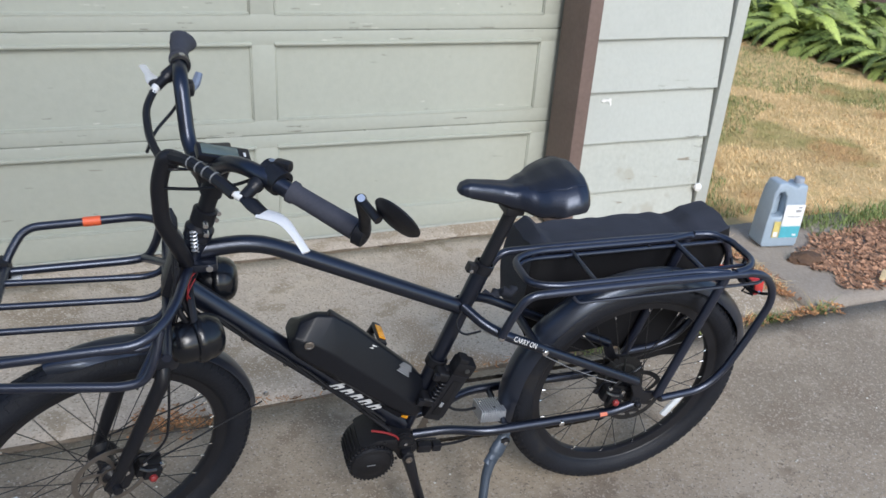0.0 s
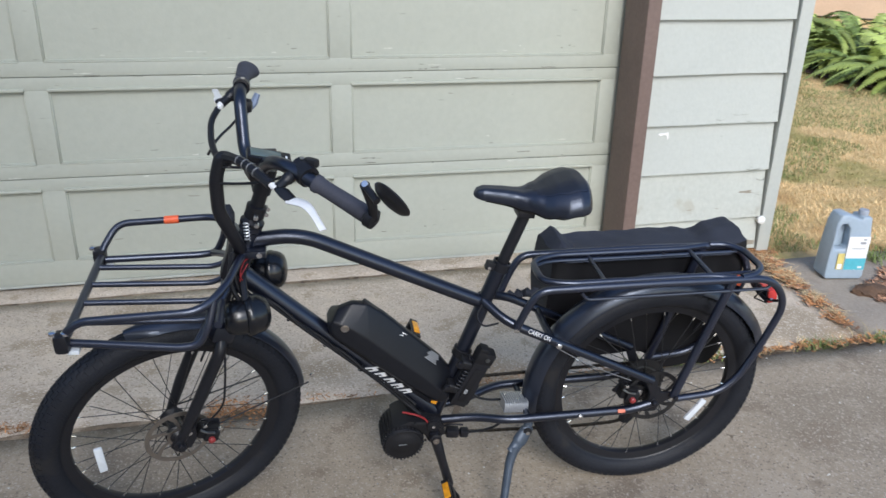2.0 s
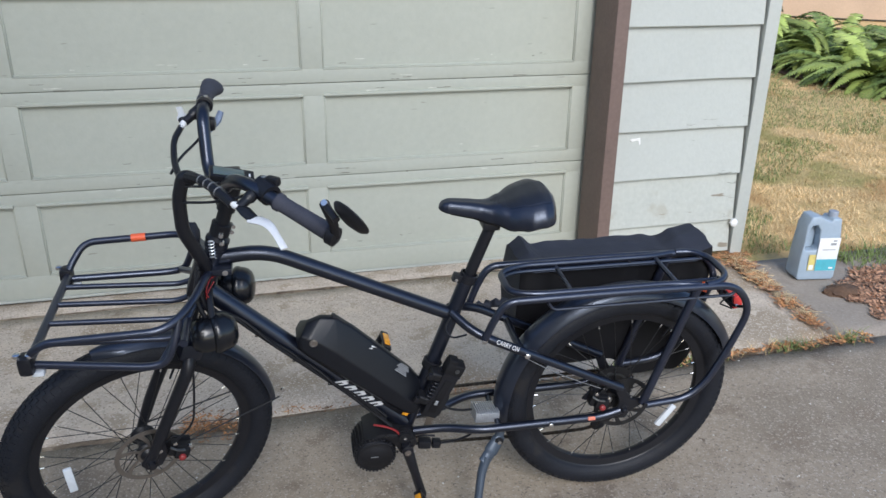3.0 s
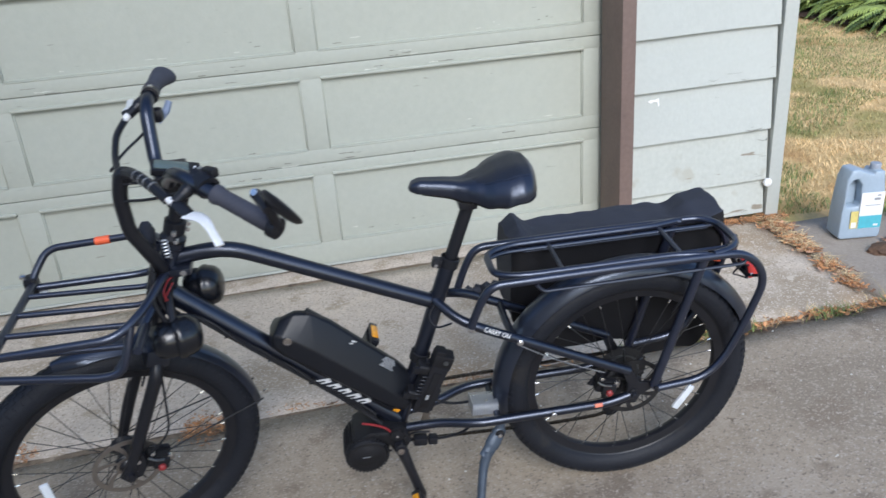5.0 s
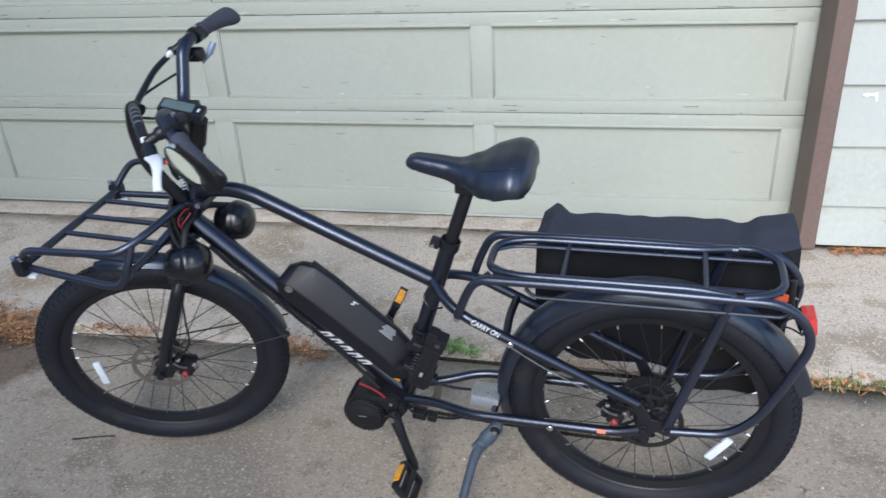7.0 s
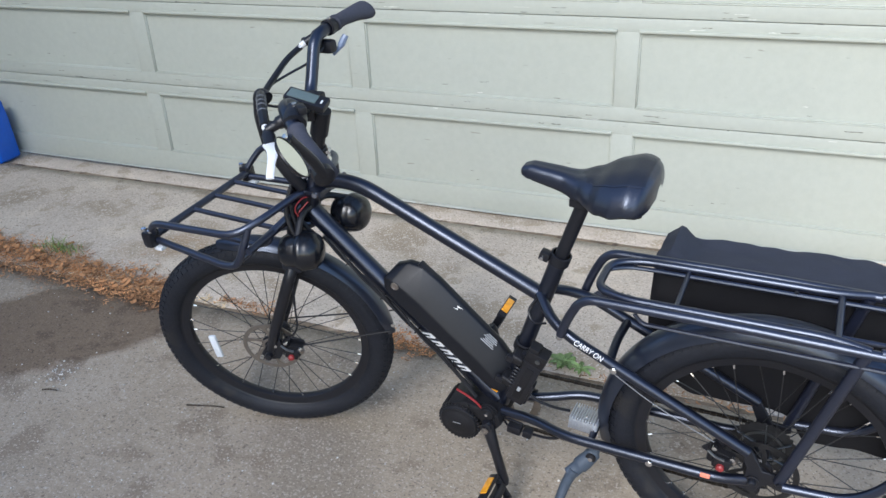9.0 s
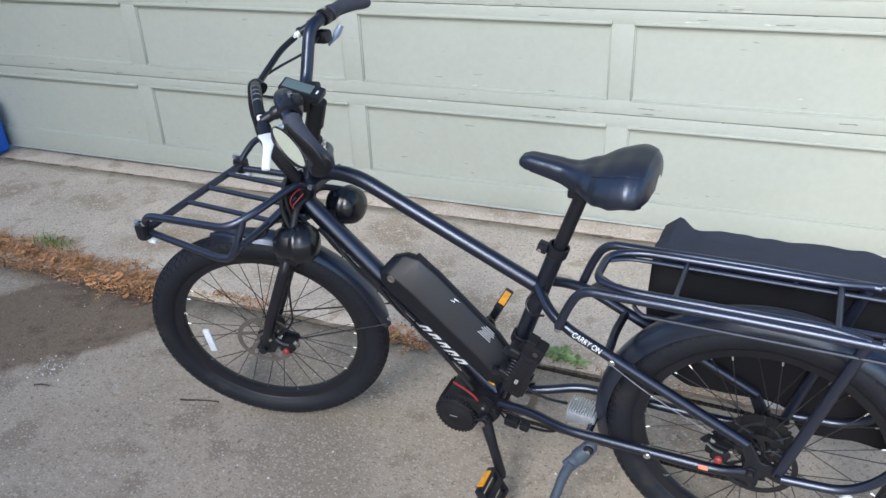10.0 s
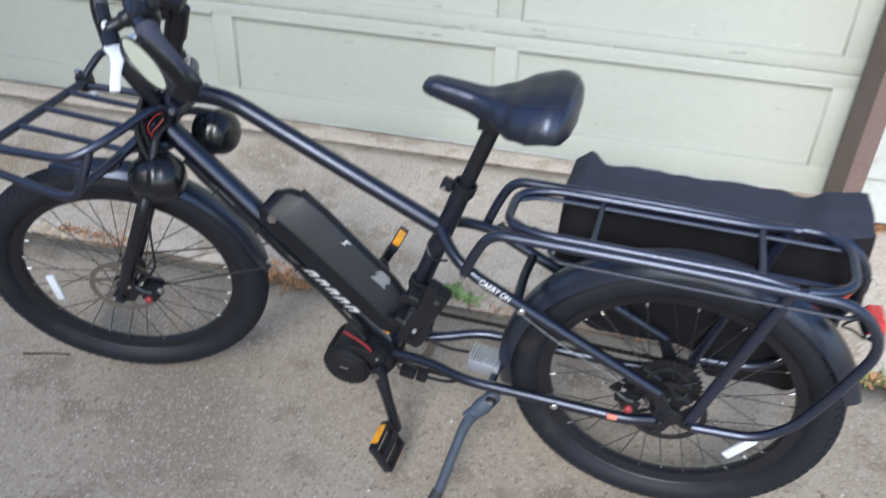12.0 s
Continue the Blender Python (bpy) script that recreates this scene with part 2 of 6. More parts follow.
def damp_patch(mat, centre, half, turn):
    """A dark water stain with a ragged edge, soaked into the slab."""
    nt = mat.node_tree
    n, l = nt.nodes, nt.links
    bsdf = n["Principled BSDF"]
    old = bsdf.inputs["Base Color"].links[0].from_socket
    tex = n.new("ShaderNodeTexCoord")
    wob = n.new("ShaderNodeTexNoise")
    wob.inputs["Scale"].default_value = 3.5
    wob.inputs["Detail"].default_value = 4.0
    l.new(tex.outputs["Object"], wob.inputs["Vector"])
    place = n.new("ShaderNodeMapping")
    place.vector_type = "TEXTURE"
    place.inputs["Location"].default_value = (*centre, 0)
    place.inputs["Rotation"].default_value = (0, 0, radians(turn))
    place.inputs["Scale"].default_value = (half[0], half[1], 1.0)
    l.new(tex.outputs["Object"], place.inputs["Vector"])
    ln = n.new("ShaderNodeVectorMath")
    ln.operation = "LENGTH"
    l.new(place.outputs[0], ln.inputs[0])
    mixn = n.new("ShaderNodeMath")
    mixn.operation = "ADD"
    l.new(ln.outputs["Value"], mixn.inputs[0])
    l.new(wob.outputs["Fac"], mixn.inputs[1])
    cut = n.new("ShaderNodeMapRange")
    cut.inputs["From Min"].default_value = 1.58
    cut.inputs["From Max"].default_value = 1.42
    l.new(mixn.outputs[0], cut.inputs["Value"])
    mul = n.new("ShaderNodeMix")
    mul.data_type = "RGBA"
    mul.blend_type = "MULTIPLY"
    l.new(cut.outputs[0], mul.inputs["Factor"])
    l.new(old, mul.inputs["A"])
    mul.inputs["B"].default_value = (0.50, 0.44, 0.39, 1)
    l.new(mul.outputs["Result"], bsdf.inputs["Base Color"])


damp_patch(old_concrete, (-1.12, 1.925), (0.48, 0.27), 25)


# modelling helpers
def finish(name, bm, mat, parent=None, label="", m=None, smooth=True, angle=40):
    """Link a bmesh as one mesh object, shaded smooth but for its sharp edges."""
    bmesh.ops.recalc_face_normals(bm, faces=bm.faces[:])
    me = bpy.data.meshes.new(name)
    if smooth:
        for f in bm.faces:
            f.smooth = True
        for e in bm.edges:
            if len(e.link_faces) == 2 and e.calc_face_angle(0) > radians(angle):
                e.smooth = False
    bm.to_mesh(me)
    bm.free()
    for mm in mat if isinstance(mat, (list, tuple)) else [mat]:
        me.materials.append(mm)
    ob = new(name, me)
    if parent is not None:
        ob.parent = parent
    if m is not None:
        ob.matrix_basis = m
    if label:
        ob["label"] = label
    return ob


def part(name, bm, mat, parent, label="", m=None, smooth=True):
    return finish(name, bm, mat, parent, label, m, smooth)


def share(name, me, parent, m):
    """Another object on the same mesh."""
    ob = new(name, me)
    ob.parent = parent
    ob.matrix_basis = m
    return ob


def thing(name, m=None, label="", category="", group="", kind=""):
    """An Empty at the base of a thing, to carry its parts."""
    ob = new(name)
    ob.empty_display_size = 0.05
    if m is not None:
        ob.matrix_basis = m
    return tagged(ob, label, category, group, kind)


def rounded(pts, fillet, steps=5, closed=False):
    """A polyline with its corners rounded off."""
    P = [Vector(p) for p in pts]
    out = []
    n = len(P)
    for i, p in enumerate(P):
        if not closed and i in (0, n - 1):
            out.append(p)
            continue
        a, b = P[i - 1], P[(i + 1) % n]
        da, db = (a - p), (b - p)
        f = min(fillet, da.length * 0.49, db.length * 0.49)
        s, e = p + da.normalized() * f, p + db.normalized() * f
        for k in range(steps + 1):
            t = k / steps
            out.append(s * (1 - t) ** 2 + p * 2 * t * (1 - t) + e * t ** 2)
    return out


def sweep(bm, pts, r, n=12, closed=False, flat=1.0, caps=True):
    """A round tube along pts; r is one radius or one per point; flat squeezes it along its second axis."""
    P = [Vector(p) for p in pts]
    m = len(P)
    radii = r if isinstance(r, (list, tuple)) else [r] * m
    tangents = []
    for i in range(m):
        a = P[i - 1] if (i or closed) else P[0]
        b = P[(i + 1) % m] if (i < m - 1 or closed) else P[-1]
        d = b - a
        tangents.append(d.normalized() if d.length > 1e-9 else Vector((0, 0, 1)))
    up = Vector((0, 0, 1)) if abs(tangents[0].z) < 0.9 else Vector((0, 1, 0))
    side = tangents[0].cross(up).normalized()
    rings = []
    for i in range(m):
        side = (side - tangents[i] * side.dot(tangents[i])).normalized()
        other = tangents[i].cross(side)
        rings.append([bm.verts.new(P[i] + (side * math.cos(a) + other * math.sin(a) * flat) * radii[i]) for a in [2 * math.pi * k / n for k in range(n)]])
    for i in range(m if closed else m - 1):
        a, b = rings[i], rings[(i + 1) % m]
        for k in range(n):
            bm.faces.new((a[k], a[(k + 1) % n], b[(k + 1) % n], b[k]))
    if caps and not closed:
        bm.faces.new(rings[0][::-1])
        bm.faces.new(rings[-1])
    return bm


def tube(pts, r, fillet=0.03, n=12, closed=False, steps=5):
    bm = bmesh.new()
    return sweep(bm, rounded(pts, fillet, steps, closed), r, n, closed)


def box(bm, c, size, bevel=0.0, rot=None, seg=2):
    """A box, its edges rounded off by bevel."""
    made = bmesh.ops.create_cube(bm, size=1.0)
    m = Matrix.Translation(c) @ (rot if rot is not None else Matrix.Identity(4)) @ Matrix.Diagonal((*size, 1))
    bmesh.ops.transform(bm, matrix=m, verts=made["verts"])
    if bevel:
        edges = list({e for v in made["verts"] for e in v.link_edges})
        bmesh.ops.bevel(bm, geom=edges, offset=bevel, segments=seg, profile=0.6, affect="EDGES")
    return bm


def boxed(c, size, bevel=0.0, rot=None, seg=2):
    return box(bmesh.new(), c, size, bevel, rot, seg)


def lathe(bm, profile, m=None, n=24, closed=False):
    """Turn a profile of (radius, height) round z, then place it by m."""
    m = m if m is not None else Matrix.Identity(4)
    rings = []
    for r, z in profile:
        if r < 1e-6:
            rings.append([bm.verts.new(m @ Vector((0, 0, z)))])
        else:
            rings.append([bm.verts.new(m @ Vector((r * math.cos(2 * math.pi * k / n), r * math.sin(2 * math.pi * k / n), z))) for k in range(n)])
    pairs = list(zip(rings, rings[1:])) + ([(rings[-1], rings[0])] if closed else [])
    for a, b in pairs:
        for k in range(n):
            q = [a[k % len(a)], a[(k + 1) % len(a)], b[(k + 1) % len(b)], b[k % len(b)]]
            q = list(dict.fromkeys(q))
            if len(q) > 2:
                bm.faces.new(q)
    return bm


def turned(profile, m=None, n=24, closed=False):
    return lathe(bmesh.new(), profile, m, n, closed)


def axis_to(a, b):
    """The matrix that puts z along a to b, at a."""
    d = Vector(b) - Vector(a)
    return Matrix.Translation(a) @ d.to_track_quat("Z", "Y").to_matrix().to_4x4()


def prism(outline, y0, y1, bevel=0.0, seg=2):
    """An outline in x and z, made thick from y0 to y1."""
    bm = bmesh.new()
    a = [bm.verts.new((x, y0, z)) for x, z in outline]
    b = [bm.verts.new((x, y1, z)) for x, z in outline]
    bm.faces.new(a)
    bm.faces.new(b[::-1])
    for i in range(len(a)):
        j = (i + 1) % len(a)
        bm.faces.new((a[i], b[i], b[j], a[j]))
    if bevel:
        bmesh.ops.recalc_face_normals(bm, faces=bm.faces[:])
        bmesh.ops.bevel(bm, geom=bm.edges[:], offset=bevel, segments=seg, profile=0.6, affect="EDGES")
    return bm


def from_lists(name, verts, faces, mat, label="", category="", kind="", smooth=False, parent=None):
    me = bpy.data.meshes.new(name)
    me.from_pydata(verts, [], faces)
    if smooth:
        for f in me.polygons:
            f.use_smooth = True
    for mm in mat if isinstance(mat, (list, tuple)) else [mat]:
        me.materials.append(mm)
    ob = new(name, me)
    if parent is not None:
        ob.parent = parent
    return tagged(ob, label, category, "", kind)


# the large structure: ground, slabs, garage front
DOOR_Y = 3.34       # face of the door's rails and stiles
WALL_Y = 3.115      # face of the siding


def slab(name, x0, x1, y0, y1, z, mat, label, step=0.12, rough=0.004):
    """A cast slab with a slightly uneven top and rounded arrises."""
    nx, ny = max(2, int((x1 - x0) / step)), max(2, int((y1 - y0) / step))
    verts, faces = [], []
    for j in range(ny + 1):
        for i in range(nx + 1):
            x, y = x0 + (x1 - x0) * i / nx, y0 + (y1 - y0) * j / ny
            h = z + rough * noise.noise((x * 0.9, y * 0.9, 3.0)) + rough * 0.5 * noise.noise((x * 3.1, y * 3.1, 7.0)) - rough * 0.7
            if i in (0, nx) or j in (0, ny):
                h -= 0.006
            verts.append((x, y, h))
    w = nx + 1
    for j in range(ny):
        for i in range(nx):
            faces.append((j * w + i, j * w + i + 1, (j + 1) * w + i + 1, (j + 1) * w + i))
    rim = [i for i in range(w)] + [j * w + nx for j in range(1, ny + 1)] + [ny * w + i for i in range(nx - 1, -1, -1)] + [j * w for j in range(ny - 1, 0, -1)]
    base = len(verts)
    for k in rim:
        verts.append((verts[k][0], verts[k][1], z - 0.12))
    for a in range(len(rim)):
        b = (a + 1) % len(rim)
        faces.append((rim[a], base + a, base + b, rim[b]))
    return from_lists(name, verts, faces, mat, label, "", "structure", smooth=True)


def ground_sheet():
    verts, faces = [], []
    xs = [-400, -60, -15, -7] + [2.4 + 0.3 * i for i in range(26)] + [14, 30, 80, 400]
    ys = [-400, -60, -15, -6] + [2.0 + 0.3 * i for i in range(27)] + [14, 30, 80, 400]
    for y in ys:
        for x in xs:
            h = -0.035 + 0.02 * noise.noise((x * 0.8, y * 0.8, 0))
            verts.append((x, y, h))
    w = len(xs)
    for j in range(len(ys) - 1):
        for i in range(w - 1):
            faces.append((j * w + i, j * w + i + 1, (j + 1) * w + i + 1, (j + 1) * w + i))
    return from_lists("ground", verts, faces, lawn_soil, "dry yellowed lawn ground round the driveway", "", "structure", smooth=True)


ground_sheet()
slab("driveway", -9.0, 6.5, -9.0, 2.221, 0.0, old_concrete, "old stained grey-brown concrete driveway with speckled aggregate")
slab("apron", -3.6, 2.545, 2.236, 3.18, 0.0, apron_concrete, "lighter weathered concrete apron before the garage door", step=0.08)
slab("threshold", -3.6, 2.545, 3.196, 3.9, -0.012, apron_concrete, "narrow concrete threshold strip under the garage door", step=0.08)
slab("path", 2.575, 3.5, 2.240, 3.02, -0.004, asphalt, "dark worn asphalt strip beside the apron", step=0.08)


def joint(name, y0, y1, z, label):
    """Dirt washed into the joint between two slabs, a little uneven."""
    verts, faces = [], []
    n = 240
    for i in range(n + 1):
        x = -3.6 + 6.14 * i / n
        h = z + 0.004 * noise.noise((x * 6, y0, 1.0)) + 0.002 * noise.noise((x * 25, y0, 4.0))
        verts += [(x, y0, h - 0.003), (x, (y0 + y1) / 2, h), (x, y1, h - 0.003)]
    for i in range(n):
        for k in range(2):
            q = i * 3 + k
            faces.append((q, q + 3, q + 4, q + 1))
    return from_lists(name, verts, faces, joint_dirt, label, "", "structure", smooth=True)


joint("joint_filling", 2.215, 2.242, -0.006, "brown dirt washed into the driveway joint")
joint("joint_filling", 3.174, 3.202, -0.008, "brown dirt in the joint before the threshold")


def garage_door():
    """A wide sectional door: five sections, each with four sunk panels between rails and stiles."""
    door = thing("door_1", Matrix.Translation((-0.52, DOOR_Y, 0.005)) @ Matrix.Rotation(radians(0.3), 4, "Y"), "sage-green painted wooden sectional garage door with sunk panels, closed", "", "", "structure")
    x0, x1 = -2.66, 2.452
    joints = [-0.010, 0.470, 0.882, 1.294, 1.706, 2.118]
    stiles = [-1.29, -0.055, 1.14]
    for k in range(5):
        z0, z1 = joints[k] + 0.0015, joints[k + 1] - 0.0015
        pz0 = z0 + (0.112 if k == 0 else 0.058)
        pz1 = z1 - 0.052
        bm = bmesh.new()
        t = 0.035
        box(bm, (0, t / 2, (z0 + pz0) / 2), (x1 - x0, t, pz0 - z0), 0.003)
        box(bm, (0, t / 2, (z1 + pz1) / 2), (x1 - x0, t, z1 - pz1), 0.003)
        edges = [x0] + stiles + [x1]
        for i, s in enumerate(edges):
            half = 0.044
            a, b = s - half, s + half
            if i == 0:
                a, b = x0, x0 + 0.10
            if i == len(edges) - 1:
                a, b = x1 - 0.125, x1
            box(bm, ((a + b) / 2, t / 2 + 0.0005, (pz0 + pz1) / 2), (b - a, t - 0.001, pz1 - pz0 + 0.006), 0.002)
        section = part("section", bm, door_paint, door)
        # sunk panels with a thin bead round them
        for a, b in zip(edges, edges[1:]):
            pa = a + (0.10 if a == x0 else 0.044)
            pb = b - (0.125 if b == x1 else 0.044)
            pm = boxed(((pa + pb) / 2, 0.022, (pz0 + pz1) / 2), (pb - pa + 0.008, 0.018, pz1 - pz0 + 0.008))
            bead = 0.007
            box(pm, ((pa + pb) / 2, -0.002, pz1 + 0.004), (pb - pa + 0.004, 0.016, 0.013), 0.005, None, 2)
            box(pm, ((pa + pb) / 2, 0.004, pz0 - 0.002), (pb - pa, 0.012, 0.006), 0.002, None, 1)
            for bx, bz, sx, sz in (((pa + pb) / 2, pz0 + bead / 2, pb - pa, bead), ((pa + pb) / 2, pz1 - bead / 2, pb - pa, bead),
                                   (pa + bead / 2, (pz0 + pz1) / 2, bead, pz1 - pz0), (pb - bead / 2, (pz0 + pz1) / 2, bead, pz1 - pz0)):
                box(pm, (bx, 0.010, bz), (sx, 0.012, sz), 0.0025, None, 1)
            part("panel", pm, door_paint, section)
    # flaked and cracked paint along the rails and the panels' lower edges
    rnd = random.Random(5)
    for nm, mat, n, lab in (("paint_crack", chip_dark, 120, "dark cracks in the paint"), ("paint_flake", chip_pale, 46, "pale flaked edges of the paint")):
        bm = bmesh.new()
        for _ in range(n):
            j = rnd.choice((0.470, 0.470, 0.882, 0.882, 1.294))
            onrail = rnd.random() < 0.62
            cx = rnd.choice((-1.9, -1.45, -0.9, -0.35, 0.25, 0.6, 0.95, 1.35, 1.75, 2.1)) + rnd.gauss(0, 0.13)
            if not x0 + 0.12 < cx < x1 - 0.14 or min(abs(cx - s) for s in stiles) < 0.11:
                continue
            cz = j + rnd.choice((-0.034, -0.006, 0.004, 0.012, 0.03)) + rnd.gauss(0, 0.003) if onrail else j + 0.070 + abs(rnd.gauss(0, 0.025))
            if j == 0.470 and not onrail and rnd.random() < 0.4:
                cz = 0.125 + abs(rnd.gauss(0, 0.04))
            ln, h = rnd.uniform(0.008, 0.05) * (1.6 if onrail else 0.9), rnd.uniform(0.0012, 0.0042)
            y = -0.0006 if onrail else 0.0124
            k = rnd.randint(4, 6)
            top = [(cx - ln / 2 + ln * i / k, cz + h * rnd.uniform(0.2, 1.0)) for i in range(k + 1)]
            low = [(cx - ln / 2 + ln * (i + 0.3) / k, cz - h * rnd.uniform(0.0, 0.6)) for i in range(k)]
            ring_pts = top + low[::-1]
            bm.faces.new([bm.verts.new((px, y, pz)) for px, pz in ring_pts])
        chips_ob = part(nm, bm, mat, door, lab)
        chips_ob["kind"] = "stuff"
    part("seal", boxed(((x0 + x1) / 2, 0.014, -0.0120), (x1 - x0, 0.030, 0.0050), 0.002), rubber_seal, door, "black rubber bottom seal")
    part("bottom_strip", boxed(((x0 + x1) / 2, -0.006, -0.0035), (x1 - x0, 0.006, 0.011), 0.0015), siding_worn, door, "thin dusty strip along the door's foot")
    return door


garage_door()


def lap_wall(name, x0, x1, y, z_edges, top, mat, label):
    """Lapped boards, each one leaning out at its lower edge."""
    wall = finish(name, boxed(((x0 + x1) / 2, y + 0.075, top / 2 + 0.01), (x1 - x0, 0.10, top - 0.02)), mat)
    tagged(wall, label, "", "", "structure")
    for i, z0 in enumerate(z_edges):
        z1 = (z_edges[i + 1] if i + 1 < len(z_edges) else top) + 0.02
        bm = bmesh.new()
        n = max(2, int((x1 - x0) / 0.08))
        rows = []
        for k in range(n + 1):
            x = x0 + 0.002 + (x1 - x0 - 0.011) * k / n
            sag = 0.0025 * noise.noise((x * 2.3, z0 * 9, 1.0))
            rows.append([bm.verts.new(p) for p in ((x, y - 0.011 + sag, z0 + sag), (x, y + 0.014, z0 + sag), (x, y + 0.018, z1), (x, y + 0.013, z1))])
        for a, b in zip(rows, rows[1:]):
            for q in range(4):
                bm.faces.new((a[q], a[(q + 1) % 4], b[(q + 1) % 4], b[q]))
        bm.faces.new(rows[0])
        bm.faces.new(rows[-1][::-1])
        part("board", bm, siding_worn if z0 < 0.4 else mat, wall)
    return wall


LAPS = [0.022, 0.187, 0.423, 0.652, 0.877, 1.111, 1.343, 1.575, 1.807, 2.04, 2.27]
wall_right = lap_wall("wall_right", 1.942, 2.612, WALL_Y, LAPS, 2.6, siding_paint, "pale grey-green painted lap siding, paint peeling near the ground")
siding_cracks = bmesh.new()
rnd = random.Random(9)
for _ in range(17):
    z0 = rnd.choice((0.187, 0.423, 0.423, 0.652, 0.652, 0.022))
    cx = min(2.59, max(1.97, rnd.choice((2.50, 2.54, 2.46, 2.32)) + rnd.gauss(0, 0.06)))
    cz = z0 + (abs(rnd.gauss(0, 0.012)) + 0.002 if rnd.random() < 0.75 else rnd.uniform(0.02, 0.20))
    ln, h = rnd.uniform(0.012, 0.085), rnd.uniform(0.0008, 0.0026)
    y = WALL_Y - 0.0128 + 0.024 * max(0.0, cz - z0) / 0.25
    k = rnd.randint(4, 7)
    bow = rnd.uniform(-0.010, 0.010)
    arch = lambda t: cz + bow * math.sin(math.pi * t)
    top = [(cx - ln / 2 + ln * i / k, arch(i / k) + h * rnd.uniform(0.2, 1.0)) for i in range(k + 1)]
    low = [(cx - ln / 2 + ln * (i + 0.4) / k, arch((i + 0.4) / k) - h * rnd.uniform(0.0, 0.5)) for i in range(k)]
    siding_cracks.faces.new([siding_cracks.verts.new((min(px, 2.598), y - 0.0022, pz)) for px, pz in top + low[::-1]])
cracks = part("paint_crack", siding_cracks, chip_dark, wall_right, "cracks and flakes in the siding paint")
cracks["kind"] = "stuff"
lap_wall("wall_left", -3.76, -3.27, WALL_Y, LAPS, 2.6, siding_paint, "pale grey-green painted lap siding")
lap_wall_top = finish("wall_over_door", boxed((-0.60, WALL_Y + 0.09, 2.36), (5.30, 0.14, 0.48), 0.004), siding_paint)
tagged(lap_wall_top, "pale grey-green painted wall over the garage door", "", "", "structure")
for nm, xa, xb in (("door_jamb", 1.878, 1.939), ("door_jamb", -3.20, -3.267)):
    tagged(finish(nm, boxed(((xa + xb) / 2, 3.193, 1.065), (abs(xb - xa), 0.214, 2.11), 0.004), brown_trim), "dark brown painted wooden door jamb, scuffed", "", "", "structure")
tagged(finish("corner_board", boxed((2.6465, WALL_Y + 0.008, 1.29), (0.064, 0.049, 2.58), 0.004), siding_paint), "pale grey-green painted corner board of the garage", "", "", "structure")
tagged(finish("wall_side", boxed((2.622, 6.2, 1.30), (0.09, 6.0, 2.58), 0.003), siding_paint), "pale grey-green side wall of the garage", "", "", "structure")
tagged(finish("soffit", boxed((-0.6, 3.02, 2.64), (6.6, 0.35, 0.06), 0.004), siding_paint), "painted soffit under the garage eaves", "", "", "structure")
tagged(finish("wall_back", boxed((-0.2, 9.3, 1.3), (5.6, 0.12, 2.6), 0.003), siding_paint), "plain wall closing the garage", "", "", "structure")
# out of view, added only to darken the left end of the door
tagged(finish("shade_wall_left", boxed((-3.85, 2.25, 1.3), (0.16, 1.7, 2.6), 0.004), siding_paint), "unseen pale grey-green wall added to shade the door's left end", "", "", "structure")
# unseen wall added behind the camera; dims the sun towards the door's left
tagged(finish("sun_block_wall", boxed((-10.4, -8.2, 5.1), (19.2, 0.3, 10.4), 0.01), stucco), "unseen plain tan wall added to block part of the sun", "", "", "structure")
# neighbour's wall behind the ferns
tagged(finish("wall_neighbour", boxed((10.5, 12.2, 1.5), (14.0, 0.25, 3.0), 0.01, Matrix.Rotation(radians(-35), 4, "Z")), stucco), "tan stucco wall of the neighbouring house", "", "", "structure")


# the electric cargo bike: x runs to its rear, y to its right side, z up in its own plane; it leans on its stand
WHEEL_R = 0.323
FRONT = Vector((-1.238, 0, 0.323))
HEAD = Vector((-1.02, 0, 0.83))
STEER_AXIS = Vector((0.3256, 0, 0.9455))
STEER = Matrix.Translation(HEAD) @ Matrix.Rotation(radians(19.5), 4, STEER_AXIS) @ Matrix.Translation(-HEAD)
BIKE_POSE = Matrix.Translation((1.250, 1.680, 0)) @ Matrix.Rotation(radians(-3.4), 4, "Z") @ Matrix.Rotation(radians(5), 4, "X")
ALONG_Y = Matrix.Rotation(radians(-90), 4, "X")
bike = thing("cargo_bike", BIKE_POSE, "matte black electric cargo bike leaning on its kickstand", "bicycle")


def ring(bm, section, n, wobble=0.0):
    """Turn a closed section of (radius, y) round the y axis."""
    rows = []
    for k in range(n):
        a = 2 * math.pi * k / n
        rows.append([bm.verts.new((math.cos(a) * r, y, math.sin(a) * r)) for r, y in section])
    for k in range(n):
        p, q = rows[k], rows[(k + 1) % n]
        for i in range(len(section)):
            j = (i + 1) % len(section)
            bm.faces.new((p[i], p[j], q[j], q[i]))
    return bm


